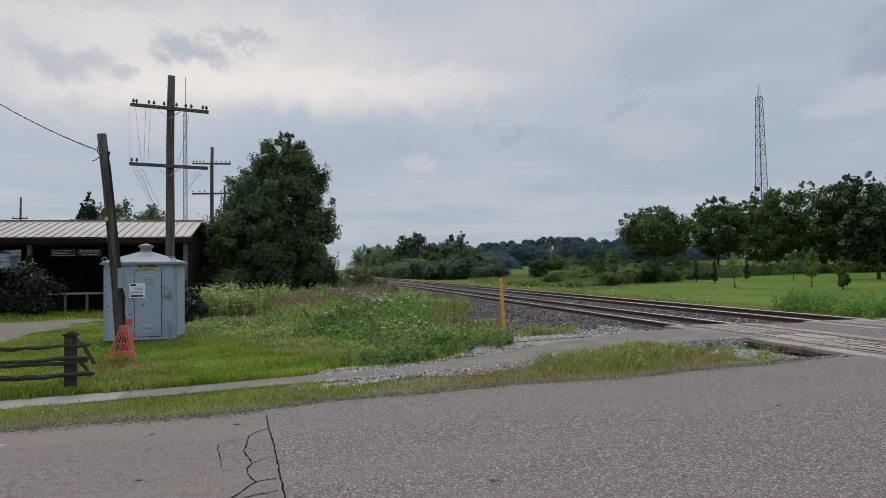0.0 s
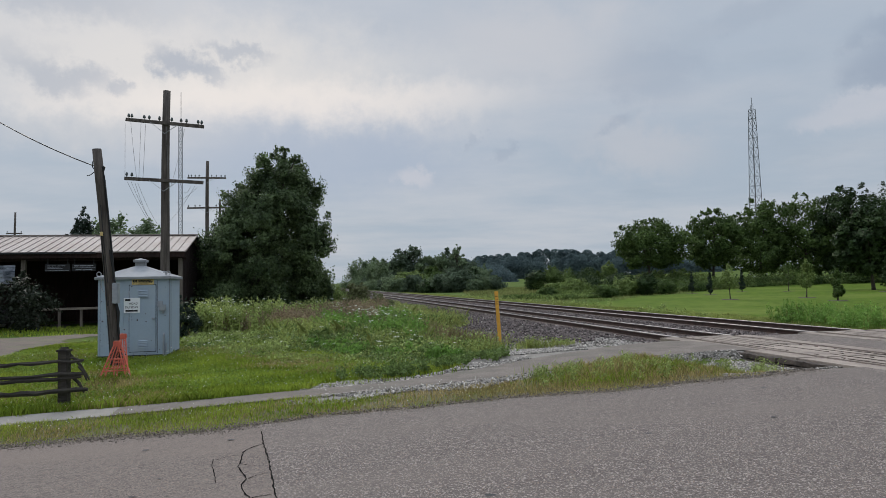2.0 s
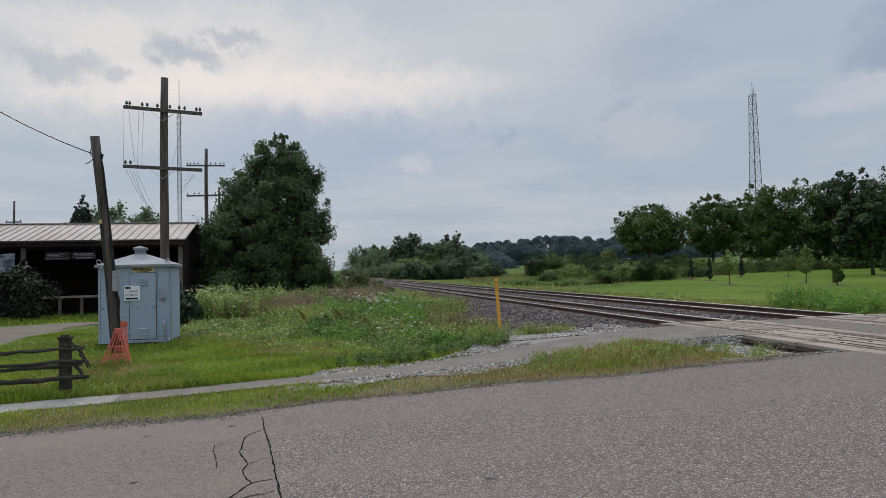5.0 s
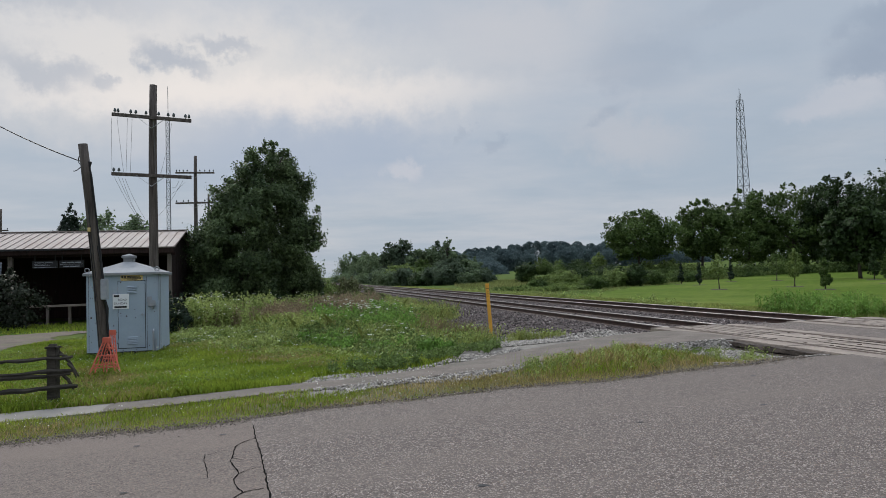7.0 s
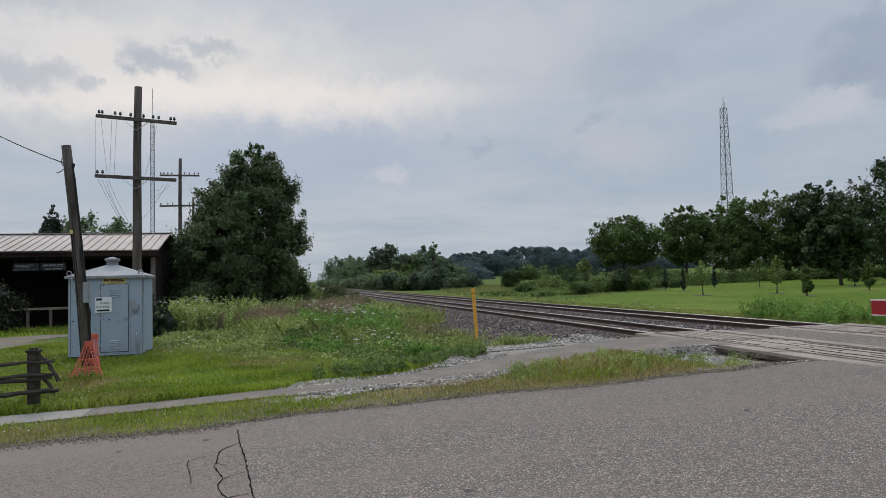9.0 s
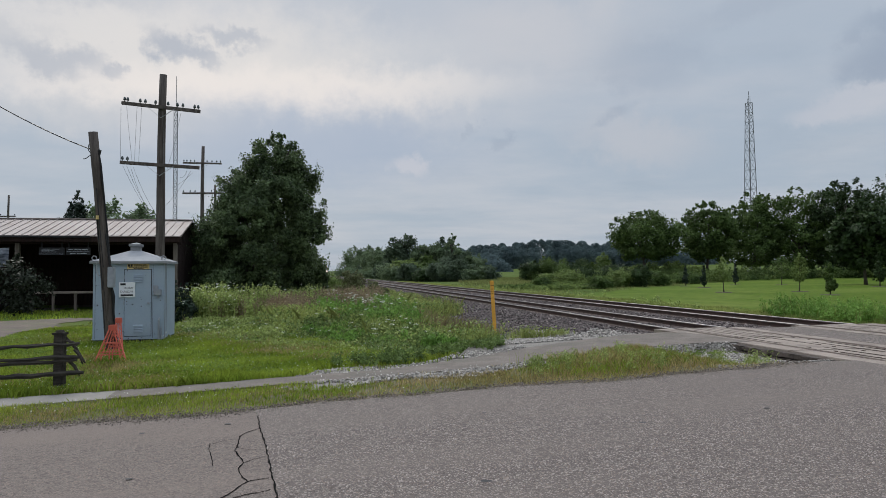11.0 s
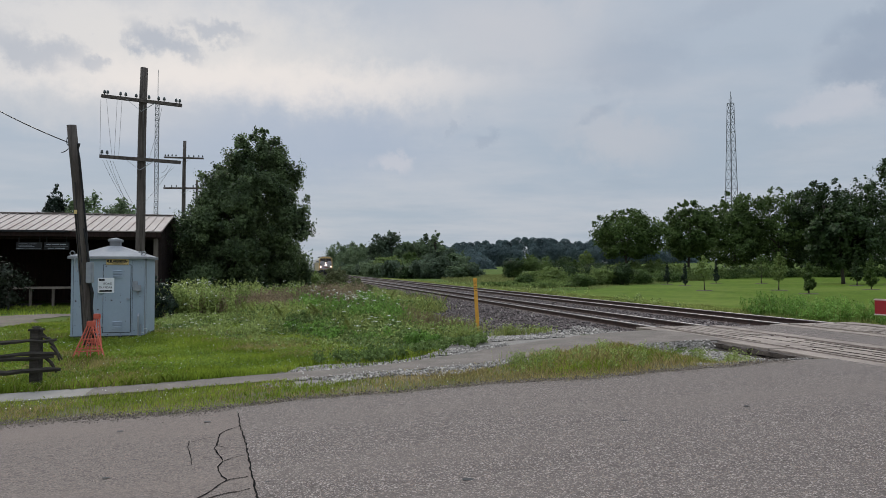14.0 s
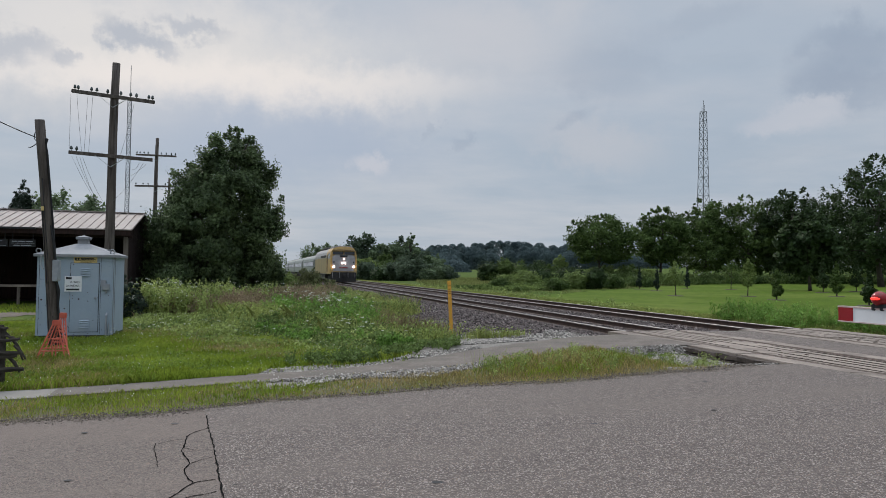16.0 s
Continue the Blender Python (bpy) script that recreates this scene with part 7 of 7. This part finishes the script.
    dry = (patchy(x, y, 0.8, 5.0) + 0.25 * rng.normal(size=len(x)) > 0.90 - 0.66 * sstep(x, -2.5, 0.5)) | ((s < ROAD_EDGE + 0.75) & (rng.uniform(0, 1, len(x)) < 0.12 + 0.6 * sstep(x, -3, 0)))
    blades("verge_grass", x[~dry], y[~dry], h[~dry], 0.0095, M["lawn_blade"], "rough green grass on the road verge", 0.55, seed=3)
    blades("dry_grass", x[dry], y[dry], h[dry], 0.0095, M["dry_blade"], "dry straw-coloured grass on the road verge", 0.6, seed=4)
    # thin tall stalks by the crossing and on the verge
    x, y = field(160, 1.2, 6.0, 10.0, 12.2, rng)
    ok = (along(x, y) > ROAD_EDGE + 0.8) & (across(x, y) < 8.0)
    x, y = x[ok], y[ok]
    blades("tall_grass", x, y, rng.uniform(0.2, 0.42, len(x)), 0.006, M["weed_blade"], "thin tall seeding grass stalks on the verge", 0.25, seed=5)
    # the overgrown bank beside the line
    x, y = field(190000, -12, 8.5, 14, 60, rng, 0.45)
    p, s = across(x, y), along(x, y)
    edge_p = 5.3 + 0.5 * np.sin(s * 0.5) + 0.4 * np.sin(s * 1.7) - 2.0 * (1 - sstep(s, 14.5, 19.0)) + 1.1 * sstep(s, 24, 31)
    front = 21.5 - 1.35 * np.clip(p + 3.0, 0, 5.0) + 0.7 * np.sin(p * 2.1)
    depth = s - front
    ok = (p < edge_p + 0.5 * rng.normal(size=len(x)) * 0.5) & (p > -3.6 - 3.5 * sstep(s, 24, 30)) & (depth > -0.6 + rng.normal(size=len(x)) * 0.5)
    d, hw, sg = path_side(x, y)
    ok &= (d > hw + 0.4)
    x, y, p, s, depth = (v[ok] for v in (x, y, p, s, depth))
    late = 2.2 * (1 - sstep(p, -2.0, 0.5))
    tall = 0.14 + 0.60 * sstep(depth, 0.6 + late, 5.0 + late) * (1 - 0.35 * sstep(s, 27, 40))
    tall = tall * (0.5 + 0.5 * patchy(x, y, 0.7, 0.7) + 0.15 * patchy(x, y, 2.1, 1.9) + 0.15) * (1 - 0.45 * sstep(p, 3.5, 5.5) * (1 - sstep(s, 24, 30)))
    h = tall * rng.uniform(0.35, 1.1, len(x)) ** 1.2
    brown = patchy(x, y, 0.35, 1.3) + 0.75 * np.exp(-((x + 4.0) / 1.0) ** 2 - ((y - 30.5) / 4.0) ** 2) + 0.42 * np.exp(-((x + 5.6) / 1.8) ** 2 - ((y - 27) / 3.5) ** 2) + 0.9 * np.exp(-((x + 3.3) / 1.3) ** 2 - ((y - 27.5) / 3.5) ** 2) + 0.7 * np.exp(-((x + 6.5) / 2.0) ** 2 - ((y - 28.5) / 2.8) ** 2) + 0.2 * rng.normal(size=len(x)) > 0.72
    blades("weeds", x[~brown], y[~brown], h[~brown], 0.006 + 0.0006 * y[~brown], M["weed_blade"], "tall rank green weeds on the bank beside the line", 0.5, "weeds", 6)
    blades("dry_weeds", x[brown], y[brown], h[brown], 0.005 + 0.0005 * y[brown], M["dry_weed"], "brown dry weed stalks on the bank", 0.35, "weeds", 7)
    keep = rng.permutation(len(x))
    for part_, (m_, lab, sd) in enumerate(((M["weed_leaf"], "broad green leaves of the weeds on the bank", 8), (M["weed_leaf_dark"], "dark green leaves of the weeds on the bank", 18))):
        k = np.concatenate([keep, keep])[part_::2][:75000]
        zone = patchy(x[k], y[k], 0.9, 2.0 + part_ * 2.5)
        k = k[(zone > (0.40 if part_ == 0 else 0.5)) & ~brown[k]]
        jx, jy = x[k] + rng.normal(size=len(k)) * 0.05, y[k] + rng.normal(size=len(k)) * 0.05
        zz = ground_z(jx, jy) + tall[k] * 0.85 * rng.uniform(0.1, 1.0, len(k))
        stuff_leaves("weed_leaves", jx, jy, zz, 0.046, m_, lab, "weeds", sd, 0.3, 1.7)
    weed_stands(rng)
    # green tufts growing in the gravel near the marker
    for cx_, cy_, n_, hh in ((2.4, 17.6, 260, 0.30), (3.2, 18.1, 200, 0.19), (1.2, 16.6, 300, 0.30)):
        tx, ty = cx_ + rng.normal(size=n_) * 0.22, cy_ + rng.normal(size=n_) * 0.16
        th = hh * rng.uniform(0.4, 1.3, n_)
        blades("weed_tuft", tx, ty, th, np.full(n_, 0.014), M["weed_blade"], "small green weed tuft growing in the gravel", 0.5, "weeds", int(cx_ * 100) + 900)
        stuff_leaves("weed_leaves", tx, ty, ground_z(tx, ty) + th * rng.uniform(0.3, 1, n_), 0.035, M["weed_leaf"], "small leaves of a weed tuft in the gravel", "weeds", int(cy_ * 100), 0.3, 1.6)
    # weeds along the far side of the tracks
    x, y = [], []
    n = 85000
    p = rng.uniform(16.6, 20.2, n)
    s = 8 + 110 * rng.uniform(0, 1, n) ** 1.7
    h = (0.15 + 0.44 * sstep(p, 16.8, 18.2) * (1 - sstep(s, 20, 23.5)) * sstep(s, 12, 15) + 0.10 * patchy(p, s, 1.0)) * (0.45 + 0.9 * patchy(p, s, 1.6, 3.1)) * rng.uniform(0.4, 1.25, n)
    h *= 1 - 0.6 * sstep(p, 18.6, 20.2)
    x, y = NX * p - NY * s, NY * p + NX * s
    ok = rng.uniform(0, 1, n) < 1 - 0.6 * sstep(s, 30, 100)
    blades("trackside_grass", x[ok], y[ok], h[ok], 0.005 + 0.00032 * s[ok], M["weed_blade"], "long green grass along the far side of the tracks", 0.35, "grass", 11)
    # rough grass at the field's end
    n = 36000
    x, y = rng.uniform(4, 48, n), rng.uniform(50, 150, n)
    ok = (across(x, y) > 20) & ~lawn_inside(x, y)
    x, y = x[ok], y[ok]
    blades("rough_grass", x, y, rng.uniform(0.08, 0.40, len(x)) * (0.6 + 0.9 * sstep(y, 70, 100)), 0.0006 * y, M["meadow_blade"], "rough tall meadow grass beyond the lawn", 0.4, "grass", 12)
    # ground behind the shed side and the far lawn's tufts
    n = 15000
    x, y = rng.uniform(-30, -9, n), rng.uniform(24, 36, n)
    ok = ((y > 27.2) | (x > -12.5)) & (along(x, y) < 36.0) | (x > -12)
    x, y = x[ok], y[ok]
    blades("rough_grass", x, y, rng.uniform(0.05, 0.18, len(x)), 0.035, M["lawn_blade"], "rough grass before the shed", 0.5, "grass", 13)


M["meadow_blade"] = material("meadow_blade", (0.24, 0.27, 0.10), (0.14, 0.165, 0.055), 0.15, 0.7, island=0.35, translucent=0.4, stain=(0.22, 0.18, 0.09), stain_scale=0.12, stain_amount=0.6)
M["weed_brown"] = material("weed_brown", (0.30, 0.23, 0.15), (0.17, 0.135, 0.085), 0.6, 0.8, island=0.4, translucent=0.2)
M["weed_lush"] = material("weed_lush", (0.20, 0.34, 0.075), (0.12, 0.22, 0.045), 0.5, 0.6, island=0.4, translucent=0.35)
M["clover_leaf"] = material("clover_leaf", (0.19, 0.29, 0.04), (0.10, 0.17, 0.02), 0.7, 0.6, island=0.4, translucent=0.35)
M["dry_weed"] = material("dry_weed", (0.27, 0.22, 0.13), (0.19, 0.155, 0.09), 0.8, 0.8, island=0.4, translucent=0.2)
M["weed_leaf_dark"] = material("weed_leaf_dark", (0.17, 0.24, 0.075), (0.10, 0.15, 0.045), 0.5, 0.6, island=0.45, translucent=0.3)
M["weed_leaf"] = material("weed_leaf", (0.33, 0.39, 0.13), (0.19, 0.25, 0.075), 0.5, 0.6, island=0.45, translucent=0.3)
grass_everywhere()


def stones(name, x, y, z, size, mat, label, seed):
    """Crushed stone: squashed uneven octahedra."""
    rng = np.random.default_rng(seed)
    n = len(x)
    base = np.array([(1, 0, 0), (-1, 0, 0), (0, 1, 0), (0, -1, 0), (0, 0, 1), (0, 0, -1)], float)
    jit = base[None] * rng.uniform(0.55, 1.25, (n, 6, 1)) + rng.normal(size=(n, 6, 3)) * 0.22
    q = rng.normal(size=(n, 3, 3))
    u, _ = np.linalg.qr(q)
    co = np.einsum("nij,nkj->nki", u, jit) * (size * rng.uniform(0.5, 1.3, n))[:, None, None]
    co[..., 2] *= 0.8
    co += np.stack([x, y, z], 1)[:, None]
    f = np.array([(0, 2, 4), (2, 1, 4), (1, 3, 4), (3, 0, 4), (2, 0, 5), (1, 2, 5), (3, 1, 5), (0, 3, 5)])
    faces = (np.arange(n)[:, None, None] * 6 + f[None]).reshape(-1, 3)
    me = mesh_np(name, co.reshape(-1, 3), faces)
    me.materials.append(mat)
    return tagged(new(name, me), label, "stones", kind="stuff")


M["grit_stone"] = material("grit_stone", (0.20, 0.165, 0.14), (0.11, 0.09, 0.075), 6, 0.9, island=0.5)


def loose_stone():
    rng = np.random.default_rng(31)
    # ballast shoulders and cribs
    n = 52000
    p = rng.uniform(5.2, 16.4, n)
    s = XING_END + 0.1 + 62 * rng.uniform(0, 1, n) ** 1.9
    ok = np.ones(n, bool)
    for r in RAILS:
        ok &= np.abs(p - r) > 0.10
    p, s = p[ok], s[ok]
    prof_p = [4.6, 5.6, 7.2, 8.0, 9.1, 11.1, 12.1, 13.1, 15.1, 16.2, 18.6]
    prof_z = [-0.30, -0.10, -0.01, 0.03, 0.02, 0.02, 0.04, 0.02, 0.02, 0.0, -0.32]
    z = np.interp(p, prof_p, prof_z) + rng.uniform(-0.01, 0.02, len(p))
    x, y = NX * p - NY * s, NY * p + NX * s
    pale = (s < 18.9 - 0.45 * (p - 5) + 0.5 * np.sin(p * 4)) & (p < 8.6) | (rng.uniform(0, 1, len(p)) < 0.07)
    stones("ballast_stones", x[~pale], y[~pale], z[~pale], 0.05, M["ballast_stone"], "dark brownish crushed ballast stones", 1)
    stones("ballast_stones", x[pale], y[pale], z[pale], 0.035, M["gravel_stone"], "pale grey crushed stone beside the crossing", 2)
    # pale gravel beside the path and in the pit at the crossing's edge
    n = 62000
    x, y = rng.uniform(-2.6, 7.0, n), rng.uniform(9.8, 17.5, n)
    p, s = across(x, y), along(x, y)
    d, hw, sg = path_side(x, y)
    near = (d > hw - 0.05) & (d < hw + 0.6 + 0.2 * np.sin(x * 3)) & (x > -2.4) & (x < 1.9) & (patchy(x, y, 1.3, 0.5) > 0.25)
    pit = (p > 6.6) & (p < 8.62) & (s > ROAD_EDGE + 0.55) & (s < 12.45)
    shoulder = (p > 3.2) & (p < 6.4) & (s > 14.6) & (d > hw - 0.05) & (sg > 0)
    ok = near | pit | shoulder
    x, y = x[ok], y[ok]
    stones("gravel", x, y, ground_z(x, y) - 0.012 + rng.uniform(0, 0.012, len(x)), 0.026, M["gravel_stone"], "loose pale grey gravel beside the footpath", 3)
    # grit along the road's edge
    n = 15000
    p = rng.uniform(-14, 8, n)
    s = ROAD_EDGE + road_wob(p) + 0.02 * p * (p > 0) + 0.06 + rng.normal(size=n) * 0.13
    x, y = NX * p - NY * s, NY * p + NX * s
    stones("grit", x, y, road_z(x) + 0.010, 0.012, M["grit_stone"], "fine grit along the road's edge", 4)


loose_stone()
# low gravel sheets under the stones
def gravel_bed():
    def inside(x, y):
        p, s = across(x, y), along(x, y)
        d, hw, sg = path_side(x, y)
        a = (d < hw + 0.55 + 0.2 * np.sin(x * 3)) & (x > -2.5) & (x < 2.0)
        return a | ((p > 6.5) & (p < 8.75) & (s > ROAD_EDGE + 0.3) & (s < 12.6)) | ((p > 3.0) & (p < 7.0) & (s > 13.5) & (s < 19 - 0.4 * p) & (sg > 0))
    xs, ys = np.arange(-3, 8, 0.1), np.arange(9, 18, 0.1)

    return tagged(sheet("gravel_bed", xs, ys, ground_z, -0.02, M["gravel"], inside), "pale grey gravel bed beside the footpath", "gravel", kind="structure")


gravel_bed()


def verge_soil():
    """Bare dry earth showing through the road verge."""
    def inside(x, y):
        p, s = across(x, y), along(x, y)
        d, hw, sg = path_side(x, y)
        return (s > ROAD_EDGE - 0.05) & (sg < 0) & (d > hw * 0.6) & (p < 7.2) & (p > -16)
    return tagged(sheet("verge_soil", np.arange(-14, 7, 0.12), np.arange(6.4, 13.6, 0.12), ground_z, -0.024, M["soil"], inside), "dry brown earth and dead grass of the road verge", "soil", kind="structure")


M["soil"] = material("soil", (0.17, 0.145, 0.095), (0.10, 0.105, 0.045), 2.2, 0.95, bump=0.7, fine=0.5, stain=(0.07, 0.10, 0.02), stain_scale=0.8, spec=0.08)
verge_soil()


# ---------------------------------------------------------------- what moves
def motions():
    """The train comes down the near track at a steady speed."""
    times = (0.0, 4.0, 8.0, 12.0, 14.0, 16.0)

    def front(t):
        return 79.4 + 39.4 * (16.0 - t)

    walk(LOCO, [(t, track_pose(10.10, front(t), RAIL_Z)) for t in times])
    for k, c in enumerate(COACHES):
        walk(c, [(t, track_pose(10.10, front(t) + 21.4 + 25.8 * k, RAIL_Z)) for t in times])


motions()
